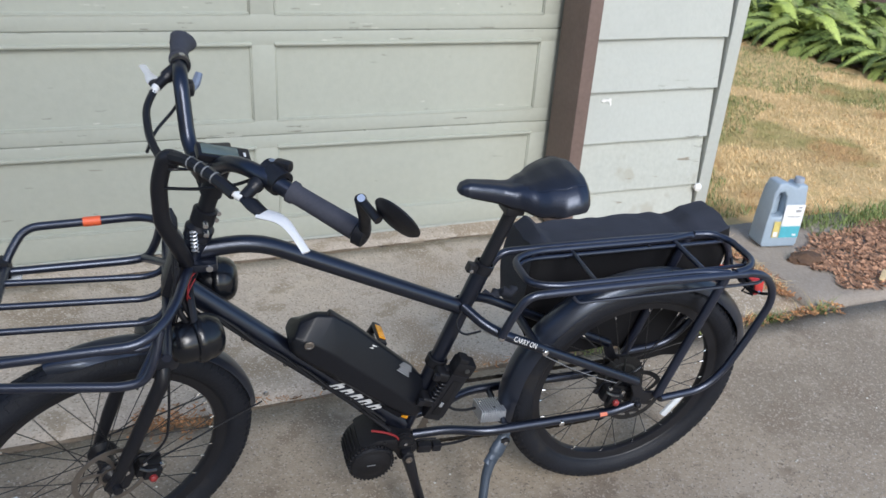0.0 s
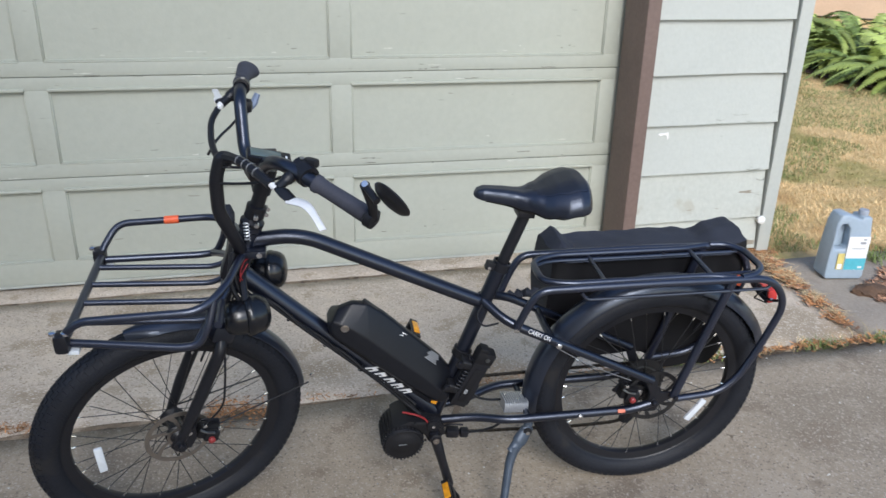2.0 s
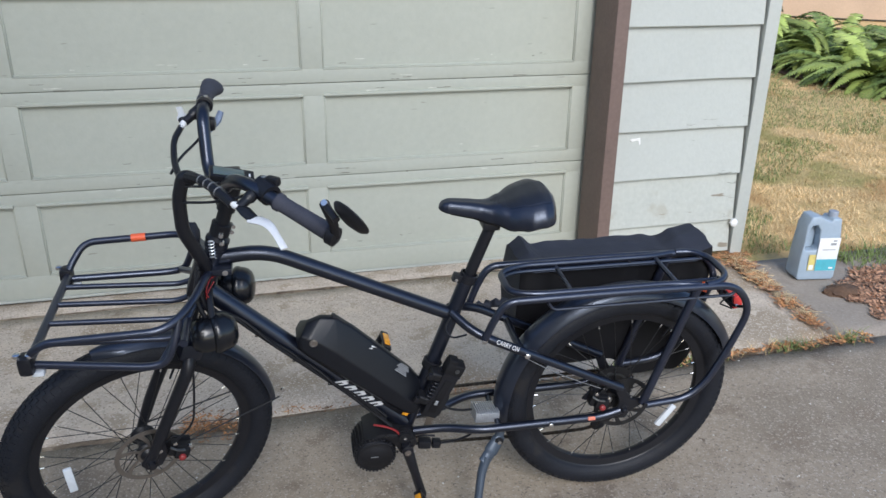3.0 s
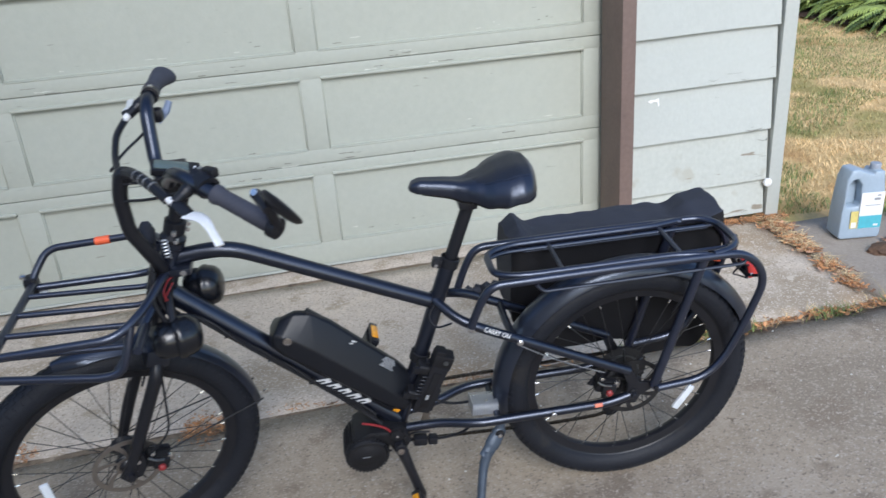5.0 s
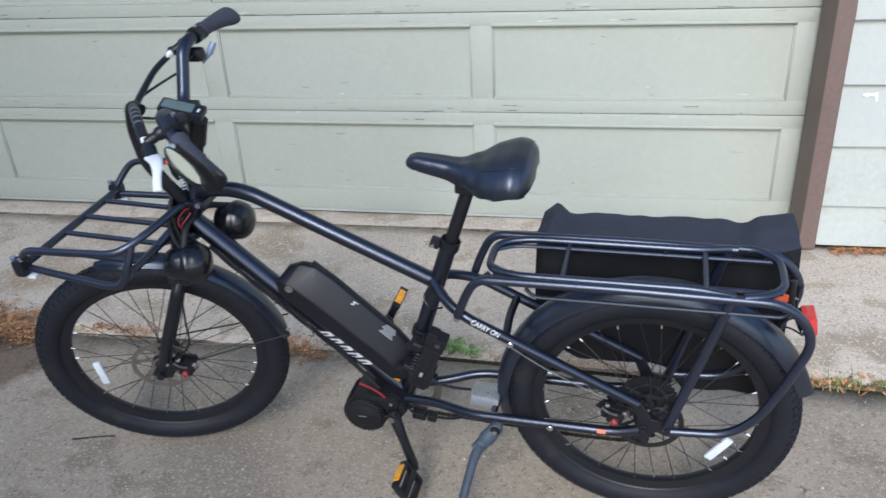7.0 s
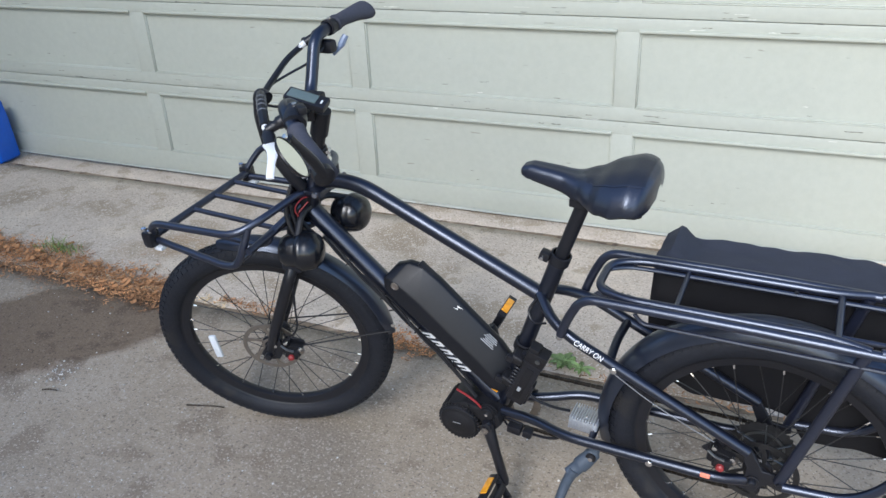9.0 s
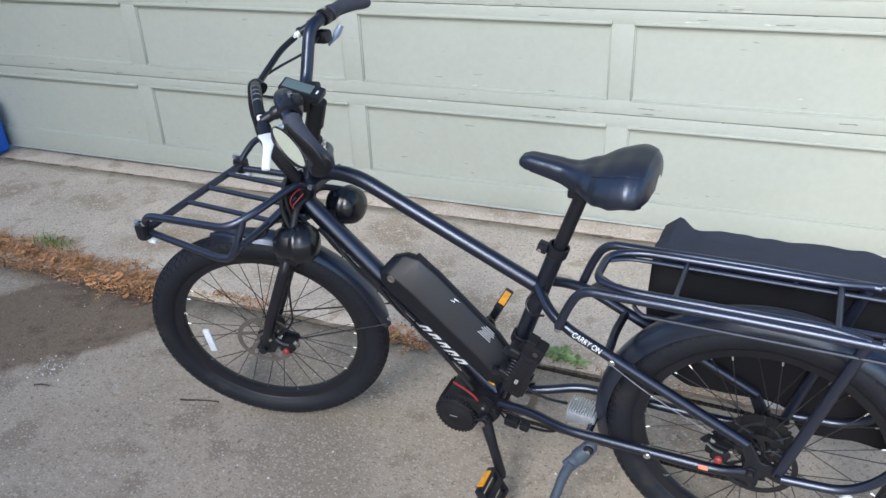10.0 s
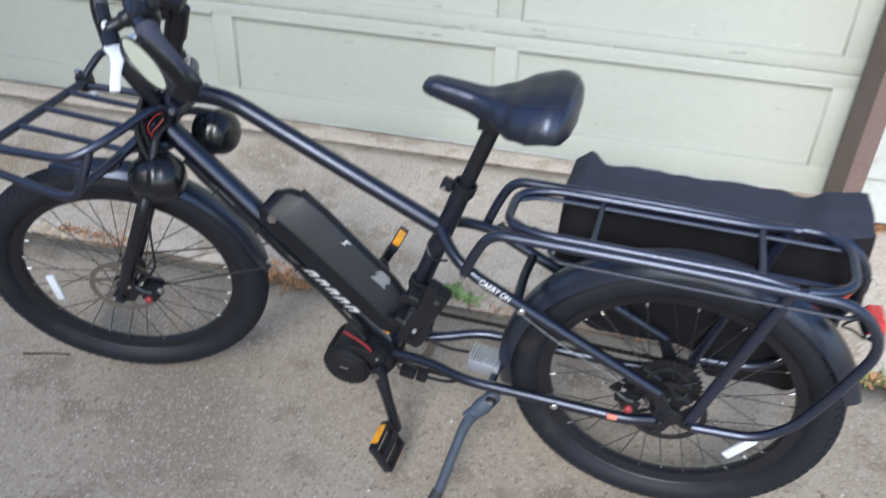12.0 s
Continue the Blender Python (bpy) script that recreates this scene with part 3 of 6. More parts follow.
def tyre_mesh():
    """A fat tyre: round casing with tread blocks on crown and shoulders."""
    bm = bmesh.new()
    major, minor = 0.2895, 0.0325
    section = []
    for k in range(20):
        a = 2 * math.pi * k / 20
        section.append((major + minor * math.cos(a) * (1.0 if math.cos(a) > 0 else 1.05), minor * 1.02 * math.sin(a)))
    ring(bm, section, 96)
    count = 92
    for k in range(count):
        a = 2 * math.pi * k / count
        for row, (lean, w, ln) in enumerate(((-0.86, 0.012, 0.008), (-0.50, 0.008, 0.012), (-0.17, 0.009, 0.013), (0.17, 0.009, 0.013), (0.50, 0.008, 0.012), (0.86, 0.012, 0.008))):
            b = a + (math.pi / count if row % 2 else 0)
            turn = Matrix.Rotation(-b, 4, "Y") @ Matrix.Translation((major, 0, 0)) @ Matrix.Rotation(lean * 1.15, 4, "Z") @ Matrix.Translation((minor + 0.0002, 0, 0))
            c = [turn @ Vector((h, sy * w / 2, sz * ln / 2)) for h in (-0.002, 0.0014) for sy, sz in ((-1, -1), (1, -1), (1, 1), (-1, 1))]
            v = [bm.verts.new(p) for p in c]
            for f in ((4, 5, 6, 7), (0, 1, 5, 4), (1, 2, 6, 5), (2, 3, 7, 6), (3, 0, 4, 7)):
                bm.faces.new([v[i] for i in f])
    return bm


def rim_mesh():
    bm = bmesh.new()
    return ring(bm, [(0.262, -0.018), (0.262, -0.0155), (0.250, -0.013), (0.2385, -0.010), (0.2365, -0.005), (0.236, 0.0), (0.2365, 0.005), (0.2385, 0.010), (0.250, 0.013), (0.262, 0.0155), (0.262, 0.018), (0.254, 0.012), (0.254, -0.012)], 72)


def wheel(name, m, rear):
    rim = part(name, rim_mesh(), black_plastic, bike, "black spoked wheel with a fat tyre", m)
    part("tyre", tyre_mesh(), tyre_rubber, rim, "black dusty tyre with block tread")
    half = 0.062 if rear else 0.05
    hub = turned([(0, -half), (0.012, -half), (0.016, -half + 0.006), (0.030, -half + 0.016), (0.030, -half + 0.021), (0.018, -half + 0.03), (0.018, half - 0.03), (0.030, half - 0.021), (0.030, half - 0.016), (0.016, half - 0.006), (0.012, half), (0, half)], ALONG_Y, 20)
    part("hub", hub, black_plastic, rim)
    # thirty-two crossed spokes on one shared mesh
    spoke = None
    for k in range(32):
        side = 1 if k % 2 else -1
        a = 2 * math.pi * k / 32
        cross = 0.95 if (k // 2) % 2 else -0.95
        p0 = Vector((0.029 * math.cos(a + cross), side * (half - 0.019), 0.029 * math.sin(a + cross)))
        p1 = Vector((0.238 * math.cos(a), side * 0.004, 0.238 * math.sin(a)))
        ln = (p1 - p0).length
        mm = axis_to(p0, p1) @ Matrix.Diagonal((1, 1, ln, 1))
        if spoke is None:
            bm = bmesh.new()
            sweep(bm, [(0, 0, 0), (0, 0, 1)], 0.0011, 6)
            lathe(bm, [(0.0, 0.950), (0.0021, 0.950), (0.0021, 1.0), (0.0, 1.0)], None, 6)
            for f in bm.faces:
                if f.calc_center_median().z > 0.93:
                    f.material_index = 1
            spoke = part("spoke", bm, [spoke_steel, bolt_steel], rim, "", mm)
        else:
            share("spoke", spoke.data, rim, mm)
    # brake disc on the left side, with cut-outs between its arms
    y0 = -half + 0.010
    rings, n = (0.018, 0.027, 0.040, 0.054, 0.068, 0.080), 60
    bm = bmesh.new()
    grid = [[[bm.verts.new((math.cos(2 * math.pi * k / n + i * 0.12) * r, y0 + dy, math.sin(2 * math.pi * k / n + i * 0.12) * r)) for k in range(n)] for i, r in enumerate(rings)] for dy in (-0.001, 0.001)]
    kept = lambda i, k: i in (0, 4) or k % 10 < 2
    for i in range(5):
        for k in range(n):
            j = (k + 1) % n
            if not kept(i, k):
                continue
            a, b = grid
            bm.faces.new((a[i][k], a[i][j], a[i + 1][j], a[i + 1][k]))
            bm.faces.new((b[i][k], b[i + 1][k], b[i + 1][j], b[i][j]))
            if i == 0 or not kept(i - 1, k):
                bm.faces.new((a[i][k], b[i][k], b[i][j], a[i][j]))
            if i == 4 or not kept(i + 1, k):
                bm.faces.new((a[i + 1][k], a[i + 1][j], b[i + 1][j], b[i + 1][k]))
            if not kept(i, (k - 1) % n):
                bm.faces.new((a[i][k], a[i + 1][k], b[i + 1][k], b[i][k]))
            if not kept(i, j):
                bm.faces.new((a[i][j], b[i][j], b[i + 1][j], a[i + 1][j]))
    part("brake_disc", bm, dark_rotor if rear else rotor_steel, rim, "worn steel brake disc")
    # clear spoke reflector
    a = radians(183 if not rear else -27)
    mm = Matrix.Rotation(-a, 4, "Y") @ Matrix.Translation((0.182 if not rear else 0.190, -0.012, 0)) @ Matrix.Rotation(radians(97 if not rear else -88), 4, "Y")
    part("spoke_reflector", boxed((0, 0, 0), (0.080, 0.009, 0.020), 0.004), reflector, rim, "clear plastic spoke reflector", mm)
    # valve
    v = radians(60)
    part("valve", turned([(0.003, 0), (0.003, 0.03), (0.002, 0.035), (0, 0.035)], Matrix.Translation((math.cos(v) * 0.236, 0, math.sin(v) * 0.236)) @ Matrix.Rotation(-v, 4, "Y") @ Matrix.Rotation(radians(-90), 4, "Y"), 8), black_plastic, rim)
    if rear:
        bm = bmesh.new()
        for k, r in enumerate((0.066, 0.060, 0.054, 0.048, 0.043, 0.038, 0.033, 0.028)):
            y = 0.020 + k * 0.0044
            n = int(r * 2 * math.pi / 0.0127)
            prof = []
            for i in range(n * 4):
                prof.append((r + (0.0025 if i % 4 in (1, 2) else -0.001), 2 * math.pi * i / (n * 4)))
            lo = [bm.verts.new((math.cos(t) * q, y, math.sin(t) * q)) for q, t in prof]
            hi = [bm.verts.new((math.cos(t) * q, y + 0.0018, math.sin(t) * q)) for q, t in prof]
            bm.faces.new(lo)
            bm.faces.new(hi[::-1])
            for i in range(len(lo)):
                j = (i + 1) % len(lo)
                bm.faces.new((lo[i], hi[i], hi[j], lo[j]))
        part("cassette", bm, spoke_steel, rim, "dark steel gear cassette")
        bm = bmesh.new()
        ring(bm, [(0.046, 0.0165), (0.046, 0.0185), (0.040, 0.0185), (0.040, 0.0165)], 40)
        part("cassette_spider", bm, cog_steel, rim, "grey steel spider of the cassette")
        bm = sweep(bmesh.new(), [(0.020, 0.0175, 0), (math.cos(0.25) * 0.062, 0.0178, math.sin(0.25) * 0.062)], [0.006, 0.0035], 8, False, 0.35)
        arm = part("spider_arm", bm, cog_steel, rim, "", Matrix.Rotation(-0.3, 4, "Y"))
        for k in range(1, 6):
            share("spider_arm", arm.data, rim, Matrix.Rotation(-0.3 - 2 * math.pi * k / 6, 4, "Y"))
    return rim


wheel("rear_wheel", Matrix.Translation((0.006, 0, WHEEL_R)) @ Matrix.Rotation(radians(4), 4, "Y"), True)
wheel("front_wheel", STEER @ Matrix.Translation(FRONT) @ Matrix.Rotation(radians(-6), 4, "Y"), False)


# frame tubes
def frame_tube(name, pts, r, fillet=0.05, n=16, label=""):
    return part(name, tube(pts, r, fillet, n), frame_paint, bike, label)


head_top, head_bot = HEAD + STEER_AXIS * 0.035, HEAD - STEER_AXIS * 0.135
bm = turned([(0, 0), (0.026, 0), (0.026, 0.012), (0.0225, 0.016), (0.0225, 0.154), (0.026, 0.158), (0.026, 0.17), (0, 0.17)], axis_to(head_bot, head_top), 24)
part("head_tube", bm, frame_paint, bike)
frame_tube("top_tube", [(-1.012, 0, 0.822), (-0.905, 0, 0.832), (-0.463, 0, 0.618)], 0.0175, 0.07, 20, "matte blue-black top tube")
frame_tube("down_tube", [(-1.045, 0, 0.742), (-0.585, 0, 0.297)], 0.0225, 0.03, 20)
frame_tube("seat_tube", [(-0.588, 0, 0.26), (-0.433, 0, 0.712)], 0.0185, 0.03, 20)
part("bottom_bracket", turned([(0, -0.05), (0.024, -0.05), (0.026, -0.045), (0.026, 0.045), (0.024, 0.05), (0, 0.05)], Matrix.Translation((-0.588, 0, 0.268)) @ ALONG_Y, 24), frame_paint, bike)
for s in (-1, 1):
    frame_tube("seatstay", [(-0.470, s * 0.012, 0.632), (-0.428, s * 0.058, 0.604), (-0.38, s * 0.076, 0.583), (-0.015, s * 0.077, 0.394)], 0.0115, 0.03, 14)
    frame_tube("chainstay", [(-0.565, s * 0.030, 0.283), (-0.48, s * 0.040, 0.292), (-0.40, s * 0.074, 0.300), (-0.06, s * 0.074, 0.300), (0.0, s * 0.074, 0.318)], 0.0115, 0.04, 14)
    plate = prism([(-0.034, 0.400), (-0.010, 0.402), (0.016, 0.352), (0.056, 0.348), (0.058, 0.334), (0.020, 0.312), (0.010, 0.290), (-0.050, 0.293), (-0.054, 0.306), (-0.016, 0.322), (-0.014, 0.350)], s * 0.074 - 0.004, s * 0.074 + 0.004, 0.0015, 1)
    part("dropout", plate, black_plastic, bike)
    nut = bmesh.new()
    lathe(nut, [(0, 0), (0.012, 0), (0.012, 0.003), (0.009, 0.004), (0.009, 0.012), (0.006, 0.016), (0, 0.016)], Matrix.Translation((0, s * 0.078, 0.323)) @ Matrix.Rotation(radians(90 * -s), 4, "X"), 12)
    part("axle_nut", nut, black_plastic, bike)
# bridge between the stays
frame_tube("stay_bridge", [(-0.300, -0.072, 0.541), (-0.304, 0, 0.545), (-0.300, 0.072, 0.541)], 0.0095, 0.03)
frame_tube("chainstay_bridge", [(-0.340, -0.07, 0.296), (-0.340, 0.07, 0.296)], 0.008)

# seat post, collar and saddle
part("seatpost", tube([(-0.440, 0, 0.69), (-0.372, 0, 0.878)], 0.0145, 0.02, 20), black_plastic, bike)
cl = axis_to((-0.4315, 0, 0.714), (-0.422, 0, 0.741))
collar = part("seat_collar", turned([(0.019, -0.003), (0.0225, -0.002), (0.0225, 0.020), (0.019, 0.021)], cl, 24), black_plastic, bike)
part("clamp_lug", boxed((-0.458, -0.008, 0.729), (0.022, 0.020, 0.022), 0.004, Matrix.Rotation(radians(19), 4, "Y")), black_plastic, collar)
part("clamp_bolt", turned([(0, 0), (0.0042, 0), (0.0042, 0.004), (0, 0.005)], Matrix.Translation((-0.462, -0.018, 0.727)) @ Matrix.Rotation(radians(90), 4, "X"), 10), bolt_steel, collar)


def curve_at(keys, t):
    """A smooth value at t between (t, value) keys."""
    for (a, va), (b, vb) in zip(keys, keys[1:]):
        if t <= b:
            u = (t - a) / (b - a)
            u = u * u * (3 - 2 * u) * 0.5 + u * 0.5
            return va + (vb - va) * u
    return keys[-1][1]


SADDLE_HALF = [(0, 0.0020), (0.010, 0.0105), (0.030, 0.0170), (0.07, 0.0215), (0.18, 0.0245), (0.34, 0.0280), (0.45, 0.0400), (0.55, 0.0620), (0.65, 0.0860), (0.75, 0.1010), (0.86, 0.1020), (0.92, 0.0960), (0.96, 0.0840), (0.985, 0.0640), (1, 0.0240)]
SADDLE_TOP = [(0, -0.012), (0.010, -0.005), (0.030, 0.0015), (0.09, 0.0065), (0.25, 0.005), (0.42, 0.001), (0.56, 0.014), (0.70, 0.036), (0.84, 0.048), (0.93, 0.046), (0.98, 0.036), (1, 0.020)]
SADDLE_DEEP = [(0, 0.003), (0.010, 0.013), (0.030, 0.021), (0.08, 0.029), (0.30, 0.034), (0.48, 0.042), (0.62, 0.052), (0.80, 0.056), (0.93, 0.052), (0.98, 0.036), (1, 0.008)]
SADDLE_RING = [(0, 0.03), (0.22, 0.0), (0.45, 0.01), (0.66, 0.05), (0.84, 0.15), (0.95, 0.32), (1.0, 0.52), (0.98, 0.74), (0.90, 0.92), (0.70, 1.0), (0.35, 0.95), (0, 0.92)]


def saddle_point(t, u, v, shrink=1.0):
    """A point on the saddle: t along it, u across from -1 to 1, v from the top down."""
    tail = min(1.0, max(0.0, (t - 0.40) / 0.35))
    tail = tail * tail * (3 - 2 * tail)
    x = -0.140 + 0.270 * t
    y = u * curve_at(SADDLE_HALF, t) * shrink
    z = curve_at(SADDLE_TOP, t) - curve_at(SADDLE_DEEP, t) * v - 0.024 * tail * abs(u) ** 2.0 - 0.004 * tail * (1 - abs(u)) ** 2
    return Vector((x, y, z))


def saddle_mesh():
    """A wide comfort saddle: narrow nose, flared wings, flat panelled top and deep padded sides."""
    bm = bmesh.new()
    N = 60
    loop = SADDLE_RING + [(-u, v) for u, v in SADDLE_RING[-2:0:-1]]
    along_it = [0.45 * i / N + 0.275 * (1 - math.cos(math.pi * i / N)) for i in range(N + 1)]
    rows = [[bm.verts.new(saddle_point(t, u, v)) for u, v in loop] for t in along_it]
    m = len(loop)
    for i in range(N):
        for k in range(m):
            f = bm.faces.new((rows[i][k], rows[i][(k + 1) % m], rows[i + 1][(k + 1) % m], rows[i + 1][k]))
            if along_it[i] > 0.44 + 0.10 * abs(loop[k][0]) and along_it[i] < 0.94 and max(abs(loop[k][0]), abs(loop[(k + 1) % m][0])) < 0.7 and loop[k][1] < 0.2:
                f.material_index = 1
    bm.faces.new(rows[0])
    bm.faces.new(rows[-1][::-1])
    return bm


saddle_pose = Matrix.Translation((-0.366, 0, 0.918)) @ Matrix.Rotation(radians(4.0), 4, "Y")
saddle = part("saddle", saddle_mesh(), [saddle_vinyl, saddle_panel], bike, "wide black vinyl comfort saddle", saddle_pose)
for s in (-1, 1):
    seam = [saddle_point(0.44 + 0.50 * k / 14, s * (0.10 + 0.60 * min(1.0, k / 4)), 0.055) for k in range(15)]
    part("seam", sweep(bmesh.new(), seam, 0.0006, 6), saddle_vinyl, saddle, "raised seam of the saddle cover")
bm = bmesh.new()
under = [[bm.verts.new(saddle_point(0.10 + 0.85 * i / 24, u, v, 0.82) - Vector((0, 0, 0.003 + 0.005 * min(1.0, i / 14)))) for u, v in ((1, 0.60), (0.97, 0.85), (0.75, 1.0), (0, 1.0), (-0.75, 1.0), (-0.97, 0.85), (-1, 0.60))] for i in range(25)]
for p, q in zip(under, under[1:]):
    for k in range(7):
        bm.faces.new((p[k], p[(k + 1) % 7], q[(k + 1) % 7], q[k]))
bm.faces.new(under[0])
bm.faces.new(under[-1][::-1])
part("saddle_base", bm, black_plastic, saddle, "black plastic shell under the saddle")
part("saddle_tag", boxed((0.118, 0.062, 0.004), (0.008, 0.018, 0.010), 0.002), red_lens, saddle, "small red tag at the saddle's tail")
part("saddle_clamp", boxed((-0.012, 0, -0.052), (0.042, 0.050, 0.020), 0.005), black_plastic, saddle)

# fork, stem and handlebar turn with the front wheel
for s in (-1, 1):
    part("fork_leg", tube([(-1.108, s * 0.030, 0.612), (-1.118, s * 0.066, 0.585), (-1.195, s * 0.066, 0.42), (-1.238, s * 0.058, 0.318)], [0.0155] + [0.0150] * 6 + [0.0145] * 6 + [0.0115], 0.03, 14), black_plastic, bike, "", STEER)
part("fork_crown", boxed((-1.106, 0, 0.615), (0.055, 0.125, 0.048), 0.014, Matrix.Rotation(radians(19), 4, "Y")), frame_paint, bike, "", STEER)
part("steerer", turned([(0, 0), (0.016, 0), (0.016, 0.145), (0, 0.145)], axis_to(HEAD + STEER_AXIS * 0.03, HEAD + STEER_AXIS * 0.2), 18), black_plastic, bike, "", STEER)
hs = axis_to(HEAD + STEER_AXIS * 0.036, HEAD + STEER_AXIS * 0.2)
part("headset", turned([(0.018, 0), (0.027, 0.001), (0.027, 0.008), (0.021, 0.014), (0.019, 0.016)], hs, 24), black_plastic, bike, "", STEER)
collar2 = part("stem_collar", turned([(0.017, 0.018), (0.0225, 0.019), (0.0225, 0.046), (0.017, 0.048)], hs, 24), black_plastic, bike, "black stem clamp collar", STEER)
for dz in (0.026, 0.040):
    part("clamp_bolt", turned([(0, 0), (0.0048, 0), (0.0048, 0.016), (0, 0.016)], hs @ Matrix.Translation((-0.006, -0.026, dz)) @ Matrix.Rotation(radians(90), 4, "Y"), 8), bolt_steel, collar2, "bright clamp bolt")
bm = bmesh.new()
sweep(bm, [(-1.018 + 0.006 * math.cos(k * 0.9), -0.034 + 0.006 * math.sin(k * 0.9), 0.838 + 0.0011 * k) for k in range(42)], 0.0016, 6)
for y, z in ((-0.031, 0.893), (-0.030, 0.874)):
    part("collar_bolt", turned([(0, -0.005), (0.0052, -0.004), (0.0052, 0.007), (0, 0.008)], Matrix.Translation((-0.996, y, z)) @ Matrix.Rotation(radians(100), 4, "X"), 10), bolt_steel, bike, "bright clamp bolt")
part("cable_spring", bm, heatsink_alloy, bike, "small bright coil spring on the cable")
bm = bmesh.new()
bmesh.ops.create_uvsphere(bm, u_segments=16, v_segments=12, radius=1.0)
for v in bm.verts:
    v.co = Vector((v.co.x * 0.017, v.co.y * 0.022, v.co.z * 0.034)) * (1 + 0.12 * noise.noise(v.co * 2.0))
part("cable_wrap", bm, bag_cloth, bike, "black cloth wrap round the gathered cables", Matrix.Translation((-1.062, 0.020, 0.870)))
for dz in (0.120, 0.152):
    part("stem_bolt", turned([(0, 0), (0.0075, 0), (0.0075, 0.024), (0.0045, 0.026), (0, 0.026)], hs @ Matrix.Translation((0.010, 0.012, dz - 0.036)) @ Matrix.Rotation(radians(70), 4, "Y"), 10), black_plastic, collar2)
stem = bmesh.new()
sweep(stem, [HEAD + STEER_AXIS * 0.115, HEAD + STEER_AXIS * 0.175], 0.0205, 18)
sweep(stem, [HEAD + STEER_AXIS * 0.15, (-0.992, 0, 1.0)], 0.016, 14)
box(stem, (-0.993, 0, 1.0), (0.040, 0.050, 0.042), 0.010)
part("stem", stem, black_plastic, bike, "", STEER)
# the bar and what it carries, in the place to which it is turned
bar = part("handlebar", tube([(-0.772, -0.285, 1.008), (-0.868, -0.219, 1.050), (-0.922, -0.176, 1.072), (-0.955, -0.115, 1.055), (-0.980, -0.040, 1.002), (-1.013, 0.034, 1.010), (-1.018, 0.092, 1.126), (-1.018, 0.158, 1.131), (-1.016, 0.295, 1.134)], 0.0138, 0.04, 14, steps=6), frame_paint, bike, "matte black riser handlebar")


def grip_mesh(a, b, back):
    """A winged grip: round at its root, a broad flat paddle at its end."""
    a, b, back = Vector(a), Vector(b), Vector(back)
    d = (b - a).normalized()
    back = (back - d * back.dot(d)).normalized()
    up = d.cross(back)
    ln = (b - a).length
    bm = bmesh.new()
    rows = []
    for t, w, h, off in ((-0.01, 0.015, 0.015, 0), (0.0, 0.0185, 0.0185, 0), (0.07, 0.0185, 0.0185, 0), (0.10, 0.0160, 0.0160, 0), (0.3, 0.0165, 0.0160, 0), (0.5, 0.0185, 0.0165, 0.002), (0.68, 0.0215, 0.0170, 0.004), (0.82, 0.0250, 0.0175, 0.008), (0.93, 0.0268, 0.0175, 0.010), (0.985, 0.0255, 0.0160, 0.010), (1.01, 0.0200, 0.0110, 0.009)):
        c = a + d * (ln * t) + back * off
        rows.append([bm.verts.new(c + back * (w * math.cos(2 * math.pi * k / 18)) + up * (h * math.sin(2 * math.pi * k / 18))) for k in range(18)])
    for p, q in zip(rows, rows[1:]):
        for k in range(18):
            bm.faces.new((p[k], p[(k + 1) % 18], q[(k + 1) % 18], q[k]))
    bm.faces.new(rows[0])
    bm.faces.new(rows[-1][::-1])
    return bm


def brake_lever(clamp, way, knee, path, cable):
    """A clamp ring, a slim body, a flat blade and the cable's adjuster."""
    body = bmesh.new()
    clamp = Vector(clamp)
    lathe(body, [(0.0132, -0.010), (0.0185, -0.009), (0.0185, 0.009), (0.0132, 0.010)], axis_to(clamp, clamp + Vector(way)), 16)
    sweep(body, rounded([clamp, clamp.lerp(Vector(knee), 0.55), knee], 0.012), [0.013] * 5 + [0.010] * 3, 10)
    mount = part("brake_lever", body, black_plastic, bar, "black brake lever mount with a bright metal lever")
    blade = bmesh.new()
    line = rounded([Vector(p) for p in path], 0.02, 4)
    sweep(blade, line, [0.0150 - 0.0075 * min(1.0, i / 6) for i in range(len(line))], 12, False, 0.34)
    wedge = bmesh.new()
    sweep(wedge, [Vector(knee), Vector(knee).lerp(line[0], 0.5) + Vector((0, 0, 0.003)), line[0].lerp(line[1], 0.2)], [0.0085, 0.0135, 0.0115], 10, False, 0.62)
    part("lever_pivot", wedge, black_plastic, mount)
    part("lever_blade", blade, silver, mount, "bright silver brake lever blade")
    part("cable_adjuster", turned([(0.0075, 0), (0.0075, 0.012), (0.0055, 0.013), (0.0055, 0.020), (0, 0.020)], axis_to(knee, cable), 10), silver, mount, "bright metal cable adjuster")
    part("lever_screw", turned([(0, 0), (0.005, 0), (0.005, 0.003), (0, 0.003)], axis_to(clamp + Vector((0.004, -0.004, 0.018)), clamp + Vector((0.004, -0.006, 0.03))), 8), bolt_steel, mount)
    return mount


